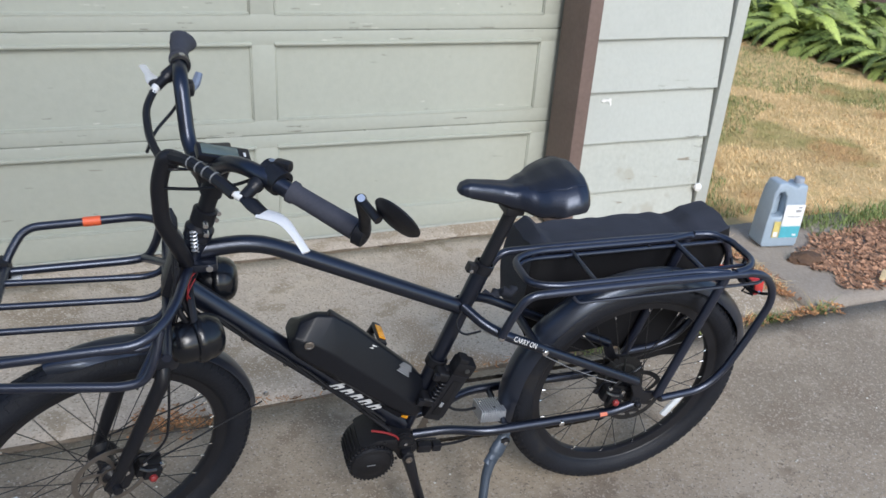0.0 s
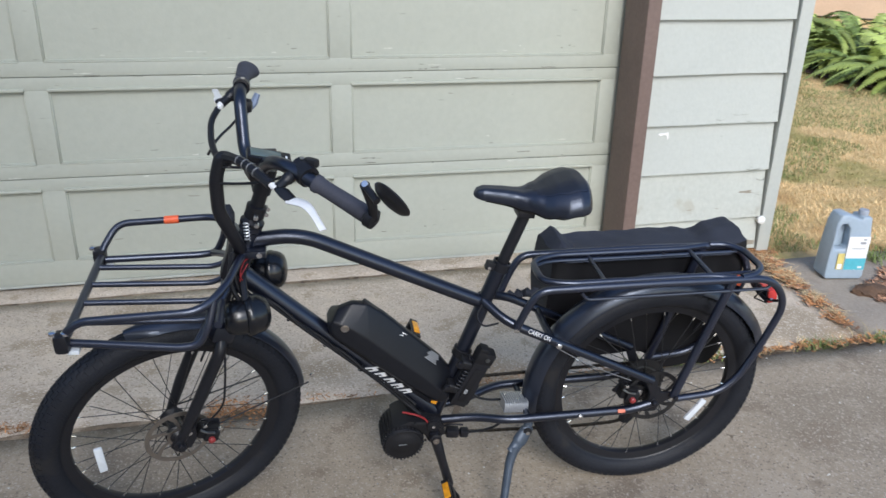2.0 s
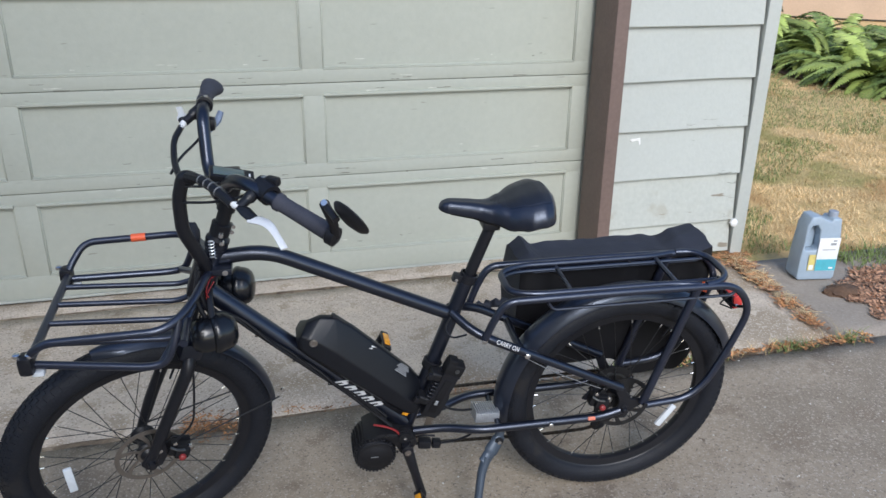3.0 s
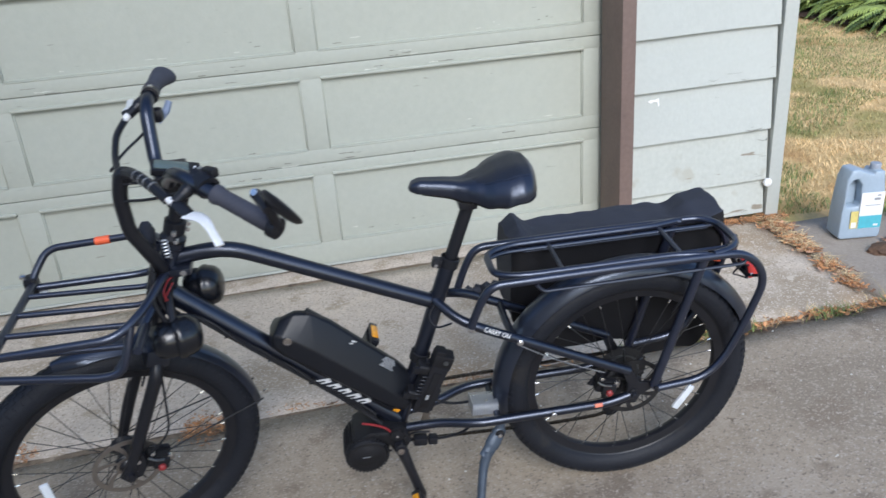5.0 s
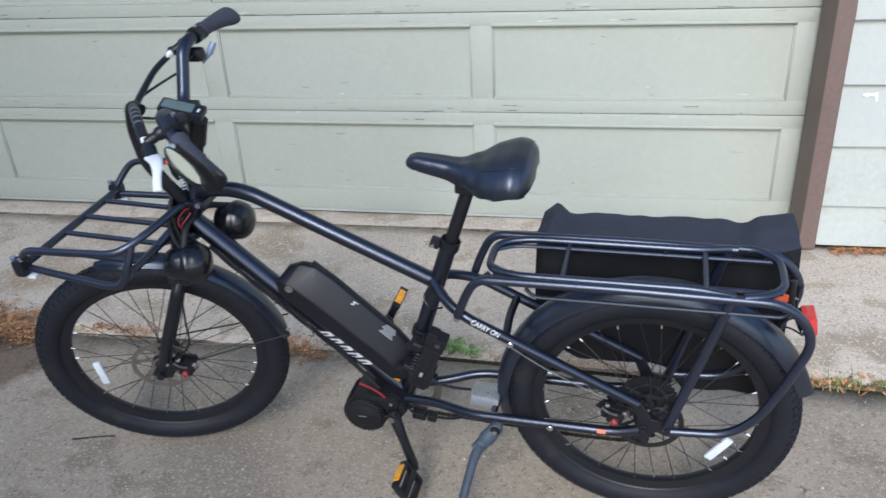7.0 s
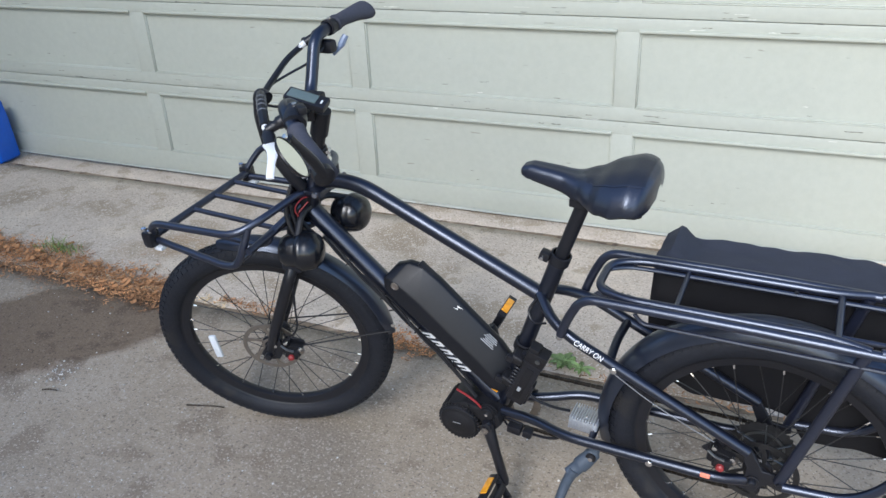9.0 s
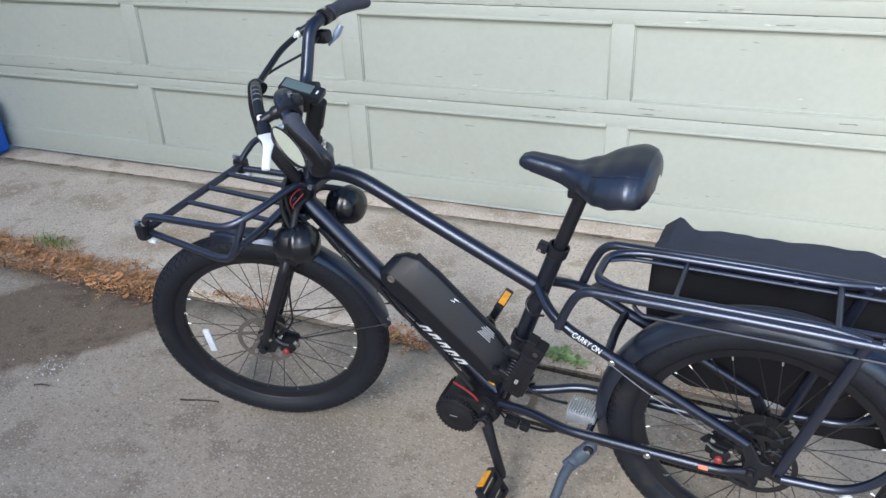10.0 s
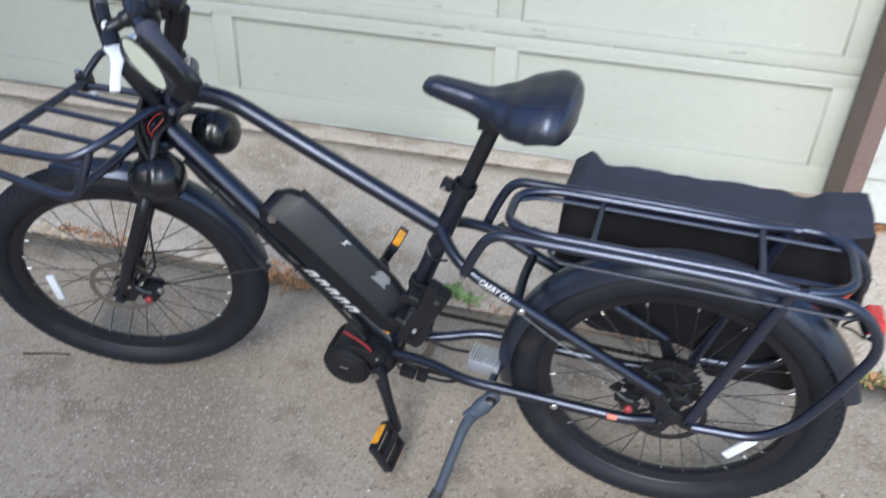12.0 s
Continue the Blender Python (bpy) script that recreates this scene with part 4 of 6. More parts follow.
part("grip", grip_mesh((-0.866, -0.2195, 1.050), (-0.770, -0.286, 1.007), (0.4, 0.5, -0.55)), grip_rubber, bar, "dark grey rubber winged grip")
part("grip", grip_mesh((-1.018, 0.172, 1.131), (-1.016, 0.302, 1.136), (0.80, 0.0, -0.45)), grip_rubber, bar, "dark grey rubber winged grip")
brake_lever((-0.893, -0.178, 1.066), (0.55, -0.7, -0.25), (-0.938, -0.216, 1.040), [(-0.914, -0.243, 1.026), (-0.884, -0.272, 1.030), (-0.866, -0.310, 1.014), (-0.857, -0.328, 1.002)], (-0.962, -0.198, 1.047))
brake_lever((-1.016, 0.150, 1.131), (0, 1, 0), (-1.060, 0.110, 1.104), [(-1.060, 0.120, 1.106), (-1.070, 0.17, 1.100), (-1.078, 0.215, 1.094), (-1.088, 0.272, 1.088)], (-1.072, 0.080, 1.092))
# thumb shifter on the right, throttle and button pod on the left
shifter = part("shifter", boxed((-1.012, 0.126, 1.094), (0.036, 0.030, 0.030), 0.010), black_plastic, bar)
part("shift_paddle", tube([(-1.010, 0.140, 1.070), (-0.996, 0.148, 1.084), (-0.984, 0.162, 1.110)], [0.003, 0.0035, 0.004, 0.005, 0.006, 0.0075, 0.0085, 0.007][:8], 0.012, 8), paddle_grey, shifter, "grey thumb shifter paddle")
part("button_pod", boxed((-0.872, -0.186, 1.078), (0.030, 0.018, 0.018), 0.006, Matrix.Rotation(radians(-40), 4, "Z")), black_plastic, bar)
part("throttle", turned([(0.0132, -0.016), (0.022, -0.014), (0.0235, 0.0), (0.022, 0.014), (0.0132, 0.016)], axis_to((-0.884, -0.194, 1.0585), (-0.868, -0.219, 1.050)), 18), black_plastic, bar)
dl, dn = Vector((0.955, 0.15, -0.27)).normalized(), Vector((0.30, -0.20, 0.91))
dn = (dn - dl * dn.dot(dl)).normalized()
dw = dn.cross(dl)
dm = Matrix(((dl.x, dw.x, dn.x, -0.958), (dl.y, dw.y, dn.y, -0.053), (dl.z, dw.z, dn.z, 1.039), (0, 0, 0, 1)))
display = part("display", boxed((0, 0, 0), (0.092, 0.038, 0.016), 0.004), black_plastic, bar, "black handlebar display unit with a dull screen", dm)
part("screen", boxed((-0.008, 0, 0.0085), (0.064, 0.026, 0.002), 0.0005), screen_glass, display, "dull grey-green display screen")
part("button_mark", boxed((0.0350, -0.002, 0.0085), (0.004, 0.010, 0.002), 0.0005), white_print, display)
part("display_bracket", boxed((-0.962, -0.030, 1.030), (0.040, 0.05, 0.026), 0.006), black_plastic, bar)
# bar-end mirror
knuckle = Vector((-0.782, -0.348, 1.097))
mcen = Vector((-0.740, -0.398, 1.090))
mir = bmesh.new()
lathe(mir, [(0, 0), (0.014, 0), (0.020, 0.004), (0.020, 0.020), (0.012, 0.024), (0, 0.024)], axis_to((-0.776, -0.284, 1.008), (-0.764, -0.293, 1.004)), 16)
sweep(mir, rounded([(-0.762, -0.294, 1.005), (-0.766, -0.312, 1.042), knuckle], 0.01), 0.0095, 10)
mn = (BIKE_POSE.to_3x3().inverted() @ Vector((0.743, 0.353, 0.569))).normalized()
sweep(mir, [knuckle, mcen - mn * 0.016 + (knuckle - mcen).normalized() * 0.020], 0.0068, 10)
arm = part("mirror_arm", mir, black_plastic, bar, "black bar-end mirror arm")
mm = Matrix.Translation(mcen) @ mn.to_track_quat("Z", "Y").to_matrix().to_4x4() @ Matrix.Scale(0.94, 4)
part("arm_screw", turned([(0, 0), (0.006, 0), (0.006, 0.004), (0, 0.004)], axis_to(knuckle + Vector((0, -0.006, 0.004)), knuckle + Vector((-0.004, -0.014, 0.012))), 10), bolt_steel, arm)
part("mirror_shell", turned([(0, -0.012), (0.022, -0.010), (0.036, -0.006), (0.0425, 0.0), (0.042, 0.003), (0.0405, 0.003), (0.0405, 0.0), (0, 0.0)], mm, 32), black_plastic, arm, "round black mirror shell")
part("mirror_glass", turned([(0, 0.0015), (0.0402, 0.0015), (0.0402, 0.0005), (0, 0.0005)], mm, 32), mirror_glass, arm, "round mirror glass")

# cables: thick wrapped loom from the bar down to the head, brake hoses and wires
loom = part("cable_loom", tube([(-1.028, -0.092, 1.050), (-1.050, -0.086, 1.058), (-1.066, -0.080, 1.005), (-1.068, -0.070, 0.925), (-1.045, -0.055, 0.862), (-1.035, -0.030, 0.815)], 0.0145, 0.02, 12), black_plastic, bike, "thick black wrapped cable bundle")
HOSE = [(-0.950, -0.206, 1.043), (-0.980, -0.170, 1.058), (-1.014, -0.127, 1.066), (-1.045, -0.088, 1.057)]
for pts, r in ((HOSE, 0.0105),
               ([(-1.066, 0.098, 1.098), (-1.080, 0.060, 1.082), (-1.076, -0.01, 1.056), (-1.056, -0.078, 1.045)], 0.0070),
               ([(-1.010, 0.118, 1.100), (-1.030, 0.085, 1.072), (-1.068, 0.020, 1.055), (-1.080, -0.040, 1.045)], 0.003),
               ([(-0.960, -0.060, 1.035), (-1.000, -0.085, 1.030), (-1.040, -0.100, 1.040), (-1.060, -0.084, 1.030)], 0.003),
               ([(-0.900, -0.165, 1.055), (-0.940, -0.150, 1.030), (-1.000, -0.120, 1.010), (-1.058, -0.088, 1.000)], 0.003)):
    part("cable", tube(pts, r, 0.05, 8), black_plastic, loom)
hose_line = rounded(HOSE, 0.05)
for k in range(3, len(hose_line) - 3, 2):
    p, q = hose_line[k], hose_line[k + 1]
    part("wrap_band", turned([(0.0104, -0.0018), (0.0112, 0), (0.0104, 0.0018)], axis_to(p, q), 12), cable_grey, loom, "pale print band on the hose wrap")
part("brake_hose", tube([(-1.06, -0.02, 0.72), (-1.105, -0.055, 0.62), (-1.118, -0.083, 0.52), (-1.130, -0.083, 0.42), (-1.180, -0.078, 0.375)], 0.0028, 0.06, 8), black_plastic, bike, "", STEER)

# left-hand disc calipers: bracket, two-part body, banjo, bolts and pad adjuster
def caliper(c, mtx, turn):
    body = boxed((0, 0, 0), (0.052, 0.026, 0.036), 0.007)
    box(body, (0.004, -0.018, 0.0), (0.036, 0.016, 0.030), 0.006)
    box(body, (-0.020, -0.006, 0.020), (0.018, 0.020, 0.014), 0.004)
    m = Matrix.Translation(c) @ Matrix.Rotation(radians(turn), 4, "Y")
    m = mtx @ m if mtx is not None else m
    cal = part("brake_caliper", body, motor_black, bike, "black disc brake caliper with red adjuster", m)
    part("caliper_bracket", prism([(-0.040, -0.012), (-0.022, 0.026), (0.022, 0.026), (0.030, 0.012), (-0.012, 0.006), (-0.026, -0.016)], 0.010, 0.016, 0.001, 1), black_plastic, cal)
    part("adjuster", turned([(0, 0), (0.0085, 0), (0.0085, 0.006), (0.0055, 0.009), (0, 0.010)], Matrix.Translation((0.004, -0.026, -0.006)) @ Matrix.Rotation(radians(90), 4, "X"), 14), red_knob, cal, "red adjuster knob")
    for bx, bz in ((-0.020, 0.026), (0.020, 0.017)):
        part("caliper_bolt", turned([(0, 0), (0.0052, 0), (0.0052, 0.007), (0.003, 0.008), (0, 0.008)], Matrix.Translation((bx, -0.012, bz)) @ Matrix.Rotation(radians(90), 4, "X"), 10), bolt_steel, cal)
    part("banjo", turned([(0, -0.006), (0.007, -0.006), (0.007, 0.006), (0, 0.006)], Matrix.Translation((0.026, -0.010, 0.010)), 12), rotor_steel, cal)
    part("cable_arm", tube([(-0.030, -0.020, 0.018), (-0.012, -0.024, 0.012), (0.006, -0.024, 0.013)], 0.0030, 0.01, 8), cog_steel, cal)
    return cal


caliper(Vector((-1.170, -0.062, 0.338)), STEER, 22)
caliper(Vector((-0.066, -0.055, 0.345)), None, 14)
part("axle_nut", turned([(0, 0), (0.016, 0), (0.016, 0.004), (0.010, 0.006), (0.010, 0.018), (0, 0.020)], Matrix.Translation((-1.238, -0.064, 0.320)) @ Matrix.Rotation(radians(90), 4, "X"), 14), black_plastic, bike, "", STEER)
part("fork_dropout", prism([(-1.225, 0.372), (-1.198, 0.372), (-1.196, 0.330), (-1.214, 0.300), (-1.250, 0.298), (-1.262, 0.318), (-1.246, 0.340)], -0.066, -0.056, 0.002, 1), black_plastic, bike, "black fork end with an axle bolt", STEER)
part("dropout_bolt", turned([(0, 0), (0.006, 0), (0.006, 0.005), (0, 0.006)], Matrix.Translation((-1.214, -0.066, 0.352)) @ Matrix.Rotation(radians(90), 4, "X"), 10), bolt_steel, bike, "", STEER)


# fenders: thin curved shells over the wheels
def fender(center, r, a0, a1, width, m=None, roll=0.030):
    bm = bmesh.new()
    N, M = 40, 10
    rows = []
    for i in range(N + 1):
        a = radians(a0 + (a1 - a0) * i / N)
        w = width * min(1.0, 0.45 + 0.14 * min(i, N - i))
        outer, inner = [], []
        for k in range(M + 1):
            u = -1 + 2 * k / M
            drop = roll * abs(u) ** 2.6
            for row, rr in ((outer, r - drop), (inner, r - drop - 0.0025)):
                row.append(bm.verts.new((center.x + math.cos(a) * rr, u * w / 2, center.z + math.sin(a) * rr)))
        rows.append(outer + inner[::-1])
    for p, q in zip(rows, rows[1:]):
        for k in range(len(p)):
            j = (k + 1) % len(p)
            bm.faces.new((p[k], p[j], q[j], q[k]))
    bm.faces.new(rows[0])
    bm.faces.new(rows[-1][::-1])
    return part("fender", bm, fender_plastic, bike, "black plastic fender over the tyre", m)


front_fender = fender(FRONT, 0.336, 103, 3, 0.062, STEER, 0.016)
part("fender_bolt", turned([(0, 0), (0.006, 0), (0.006, 0.004), (0, 0.004)], Matrix.Translation((FRONT.x + 0.345, -0.038, FRONT.z + 0.075)) @ Matrix.Rotation(radians(90), 4, "X"), 10), bolt_steel, front_fender)
for s in (-1, 1):
    part("fender_stay", tube([(-1.225, s * 0.062, 0.330), (FRONT.x + 0.335, s * 0.040, FRONT.z + 0.055)], 0.0022, 0.02, 6), black_plastic, front_fender)
fender(Vector((0.006, 0, WHEEL_R)), 0.347, 192, 15, 0.078)


# rear rack: two long side hoops, a round-ended deck loop, thin rods and struts
def rack_tube(name, pts, r=0.0085, fillet=0.035, n=12, label="", parent=None):
    return part(name, tube(pts, r, fillet, n, steps=6), rack_paint, parent or bike, label)


RACK_Z = 0.700
for s in (-1, 1):
    rack_tube("side_hoop", [(-0.400, s * 0.086, 0.594), (-0.382, s * 0.088, 0.645), (-0.354, s * 0.09, RACK_Z - 0.002), (-0.05, s * 0.09, RACK_Z), (0.248, s * 0.09, RACK_Z - 0.005), (0.303, s * 0.09, 0.620), (0.262, s * 0.09, 0.490), (0.220, s * 0.092, 0.395), (0.168, s * 0.094, 0.350), (0.055, s * 0.094, 0.341)], 0.0095, 0.05, 14, "long matte black rear rack side tube")
    rack_tube("strut", [(0.048, s * 0.086, 0.342), (0.145, s * 0.086, RACK_Z - 0.005)], 0.0112)
    part("strut_bolt", turned([(0, 0), (0.007, 0), (0.007, 0.005), (0, 0.006)], Matrix.Translation((0.050, s * 0.097, 0.345)) @ Matrix.Rotation(radians(-90 * s), 4, "X"), 10), black_plastic, bike)
    rack_tube("thin_rod", [(-0.332, s * 0.030, RACK_Z - 0.003), (-0.300, s * 0.050, RACK_Z - 0.004), (-0.265, s * 0.055, RACK_Z - 0.005), (0.238, s * 0.055, RACK_Z - 0.005)], 0.0046, 0.02, 8)
    rack_tube("lower_rod", [(-0.25, s * 0.093, RACK_Z - 0.012), (-0.235, s * 0.093, 0.668), (0.238, s * 0.093, 0.668), (0.250, s * 0.093, RACK_Z - 0.014)], 0.0042, 0.012, 8)
rack_tube("deck_loop", [(0.150, -0.087, RACK_Z), (0.085, -0.072, RACK_Z + 0.002), (-0.275, -0.072, RACK_Z + 0.002), (-0.336, -0.050, RACK_Z), (-0.336, 0.050, RACK_Z), (-0.275, 0.072, RACK_Z + 0.002), (0.085, 0.072, RACK_Z + 0.002), (0.150, 0.087, RACK_Z)], 0.0085, 0.05)
rack_tube("deck_end", [(0.165, -0.088, RACK_Z + 0.001), (0.205, -0.082, RACK_Z + 0.003), (0.241, -0.048, RACK_Z + 0.002), (0.241, 0.048, RACK_Z + 0.002), (0.205, 0.082, RACK_Z + 0.003), (0.165, 0.088, RACK_Z + 0.001)], 0.0085, 0.04)
for x, r in ((-0.18, 0.005), (0.098, 0.0065)):
    rack_tube("crossbar", [(x, -0.070, RACK_Z - 0.003), (x, 0.070, RACK_Z - 0.003)], r, 0.02, 10)
for s in (-1, 1):
    for x in (-0.285, 0.02, 0.215):
        part("rack_screw", turned([(0, 0), (0.0045, 0), (0.0045, 0.003), (0, 0.003)], Matrix.Translation((x, s * 0.055, RACK_Z - 0.0012)), 8), black_plastic, bike)
# tail light, red reflector and orange tag
tail = part("tail_light", boxed((0.302, -0.008, 0.604), (0.026, 0.054, 0.038), 0.004, Matrix.Rotation(radians(-10), 4, "Y")), red_lens, bike, "red plastic tail light")
part("light_back", boxed((0.290, -0.008, 0.602), (0.010, 0.046, 0.034), 0.003, Matrix.Rotation(radians(-10), 4, "Y")), black_plastic, tail)
part("light_bracket", tube([(0.290, 0.0, 0.600), (0.268, 0.0, 0.612), (0.262, 0.0, 0.690)], 0.006, 0.015, 8), black_plastic, tail)
for s in (-1, 1):
    part("light_stay", tube([(0.298, s * 0.088, 0.625), (0.284, s * 0.05, 0.602), (0.281, 0, 0.598)], 0.004, 0.03, 8), black_plastic, tail)
    part("stay_bolt", turned([(0, 0), (0.004, 0), (0.004, 0.005), (0, 0.005)], Matrix.Translation((0.286, s * 0.055, 0.606)), 8), bolt_steel, tail)
part("light_wire", tube([(0.292, -0.030, 0.618), (0.262, -0.050, 0.640), (0.240, -0.045, 0.612), (0.270, -0.020, 0.590), (0.290, -0.034, 0.585)], 0.0022, 0.02, 6), black_plastic, tail, "loose black light cable")
part("tag", boxed((0.258, 0.063, 0.600), (0.026, 0.006, 0.030), 0.002, Matrix.Rotation(radians(20), 4, "Y")), orange_tape, bike, "orange plastic tag on the rack")


# front rack: fixed to the head tube
FR = 0.0088
rack_tube("front_bar", [(-1.385, -0.178, 0.706), (-1.385, 0.178, 0.706)], 0.0095, 0.02)
for s in (-1, 1):
    tip = 0.0 if s < 0 else 0.016
    rail = rack_tube("side_rail", [(-1.385, s * 0.178, 0.712), (-1.375, s * 0.190, 0.732), (-1.345, s * (0.200 + tip), 0.758 + tip), (-1.110, s * (0.202 + tip), 0.766 + tip), (-1.062, s * 0.150, 0.790), (-1.037, s * 0.055, 0.804), (-1.030, s * 0.03, 0.80)], FR, 0.045, 12, "curved tube of the front rack")
    if s > 0:
        part("tape", turned([(0.0103, -0.017), (0.0103, 0.017)], Matrix.Translation((-1.217, 0.2171, 0.7784)) @ axis_to((0, 0, 0), (0.235, 0.002, 0.008)), 14), orange_tape, rail, "band of orange tape")
    rack_tube("low_rail", [(-1.385, s * 0.178, 0.696), (-1.155, s * 0.205, 0.683), (-1.118, s * 0.204, 0.688), (-1.098, s * 0.196, 0.728), (-1.085, s * 0.178, 0.776)], FR, 0.03)
    rack_tube("rack_stay", [(-1.125, s * 0.200, 0.690), (-1.085, s * 0.12, 0.726), (-1.050, s * 0.03, 0.765)], 0.0085, 0.03)
    corner = boxed((-1.390, s * 0.185, 0.703), (0.030, 0.036, 0.044), 0.010)
    blk = part("corner_block", corner, black_plastic, bike, "moulded black rack corner")
    part("corner_bolt", turned([(0, 0), (0.008, 0), (0.008, 0.006), (0.005, 0.008), (0, 0.008)], Matrix.Translation((-1.380, s * 0.190, 0.723)), 10), bolt_steel, blk)
    part("corner_bolt", turned([(0, 0), (0.008, 0), (0.008, 0.006), (0.005, 0.008), (0, 0.008)], Matrix.Translation((-1.405, s * 0.186, 0.722)), 10), bolt_steel, blk)
    part("lamp_lens", boxed((-1.372, s * 0.182, 0.678), (0.024, 0.020, 0.010), 0.003), reflector, blk, "small clear reflector under the corner")
for y in (-0.120, -0.040, 0.040, 0.120):
    rack_tube("slat", [(-1.385, y, 0.706), (-1.120, y, 0.694), (-1.092, y * 0.98, 0.704), (-1.080, y * 0.97, 0.722)], 0.0068, 0.02, 10)
rack_tube("rear_bar", [(-1.078, -0.200, 0.730), (-1.078, 0.200, 0.730)], 0.0085, 0.02)
mount = boxed((-1.052, 0, 0.775), (0.050, 0.07, 0.085), 0.012, Matrix.Rotation(radians(19), 4, "Y"))
part("rack_mount", mount, black_plastic, bike)
part("mount_plate", boxed((-1.066, 0, 0.728), (0.018, 0.130, 0.115), 0.010, Matrix.Rotation(radians(14), 4, "Y")), black_plastic, bike, "black plate carrying the front rack")
for s in (-1, 1):
    part("plate_bolt", turned([(0, 0), (0.005, 0), (0.005, 0.005), (0, 0.006)], Matrix.Translation((-1.060, s * 0.048, 0.772)) @ Matrix.Rotation(radians(90), 4, "Y"), 10), bolt_steel, bike)
for k, (y, z) in enumerate(((-0.050, 0.790), (-0.035, 0.802), (-0.062, 0.770))):
    part("cable", tube([(-1.050, y + 0.010, z + 0.05), (-1.056 - 0.004 * k, y - 0.012, z - 0.01), (-1.040, y - 0.016, z - 0.07), (-1.020 + 0.008 * k, y + 0.004, z - 0.12)], 0.0042 + 0.0008 * k, 0.03, 8), black_plastic, bike)
for s in (-1, 1):
    part("mount_bolt", turned([(0, 0), (0.0065, 0), (0.0065, 0.006), (0.004, 0.008), (0, 0.008)], Matrix.Translation((-0.995, s * 0.042, 0.803)) @ Matrix.Rotation(radians(-90 * -s), 4, "X"), 12), bolt_steel, bike)
part("mount_lug", boxed((-1.005, 0, 0.802), (0.05, 0.078, 0.018), 0.006), frame_paint, bike)


# two round horn pods hung beside the head tube
def pod(c, m_turn):
    m = Matrix.Translation(c) @ m_turn @ Matrix.Rotation(radians(90), 4, "Y")
    prof = [(0, -0.052), (0.020, -0.051), (0.032, -0.046), (0.0385, -0.036), (0.0405, -0.022), (0.0405, -0.013), (0.0455, -0.011), (0.0482, -0.006), (0.0484, 0.000), (0.0468, 0.004), (0.0462, 0.005), (0.0455, 0.012), (0.0420, 0.022), (0.0350, 0.030), (0.024, 0.035), (0.012, 0.037), (0, 0.0375)]
    return part("horn_pod", turned(prof, m, 32), pod_gloss, bike, "rounded glossy black horn pod")


pod(Vector((-1.022, -0.078, 0.674)), Matrix.Rotation(radians(16), 4, "Z") @ Matrix.Diagonal((1.18, 1, 1, 1)))
pod(Vector((-0.977, 0.072, 0.703)), Matrix.Rotation(radians(-4), 4, "Z"))
part("pod_bracket", tube([(-1.03, -0.085, 0.715), (-1.035, -0.05, 0.755), (-1.035, 0.05, 0.755), (-0.99, 0.085, 0.735)], 0.008, 0.02, 8), black_plastic, bike)
for line in ([(-1.018, -0.030, 0.792), (-1.028, -0.044, 0.794), (-1.036, -0.064, 0.782), (-1.038, -0.067, 0.766), (-1.034, -0.062, 0.755)], [(-1.022, -0.034, 0.780), (-1.030, -0.042, 0.770), (-1.040, -0.058, 0.758), (-1.038, -0.060, 0.742)]):
    part("wire", tube(line, 0.0015, 0.012, 6), red_wire, bike, "thin red wire")


# battery on the down tube, its logo drawn as plain slanted blocks
ux, uz = Vector((0.752, 0, -0.659)), Vector((0.659, 0, 0.752))
bat_m = Matrix.Translation((-0.868, 0, 0.560)) @ Matrix(((ux.x, 0, uz.x, 0), (0, 1, 0, 0), (ux.z, 0, uz.z, 0), (0, 0, 0, 1)))
bm = bmesh.new()
secs = [(-0.014, 0.040, 0.084, 0.036), (0.004, 0.026, 0.116, 0.044), (0.035, 0.022, 0.136, 0.046), (0.085, 0.022, 0.139, 0.046), (0.285, 0.022, 0.127, 0.046), (0.345, 0.024, 0.112, 0.045), (0.368, 0.030, 0.100, 0.040)]
rows = []
for x, z0, z1, hw in secs:
    ch = 0.030
    rows.append([bm.verts.new(p) for p in ((x, -hw + 0.012, z0), (x, -hw, z0 + 0.012), (x, -hw, z0 + (z1 - z0) * 0.46), (x, -hw * 0.26, z1 - 0.004), (x, -hw * 0.17, z1), (x, hw * 0.17, z1), (x, hw * 0.26, z1 - 0.004), (x, hw, z0 + (z1 - z0) * 0.46), (x, hw, z0 + 0.012), (x, hw - 0.012, z0))])
for p, q in zip(rows, rows[1:]):
    for k in range(10):
        bm.faces.new((p[k], p[(k + 1) % 10], q[(k + 1) % 10], q[k]))
bm.faces.new(rows[0])
bm.faces.new(rows[-1][::-1])
bmesh.ops.recalc_face_normals(bm, faces=bm.faces[:])
bmesh.ops.bevel(bm, geom=[e for e in bm.edges if e.calc_face_angle(0) > 0.35], offset=0.004, segments=2, profile=0.6, affect="EDGES")
battery = part("battery", bm, battery_shell, bike, "large black plastic frame battery with faint white prints", bat_m)
part("key_lock", turned([(0, 0), (0.010, 0), (0.010, 0.002), (0.007, 0.003), (0.006, 0.0015), (0, 0.0015)], Matrix.Translation((0.018, -0.0450, 0.066)) @ Matrix.Rotation(radians(90), 4, "X"), 18), rotor_steel, battery, "dull metal key lock")
part("charge_cover", boxed((0.045, 0, 0.132), (0.045, 0.018, 0.012), 0.004), black_plastic, battery)
part("battery_base", boxed((0.19, 0, 0.015), (0.33, 0.040, 0.020), 0.005), black_plastic, battery)
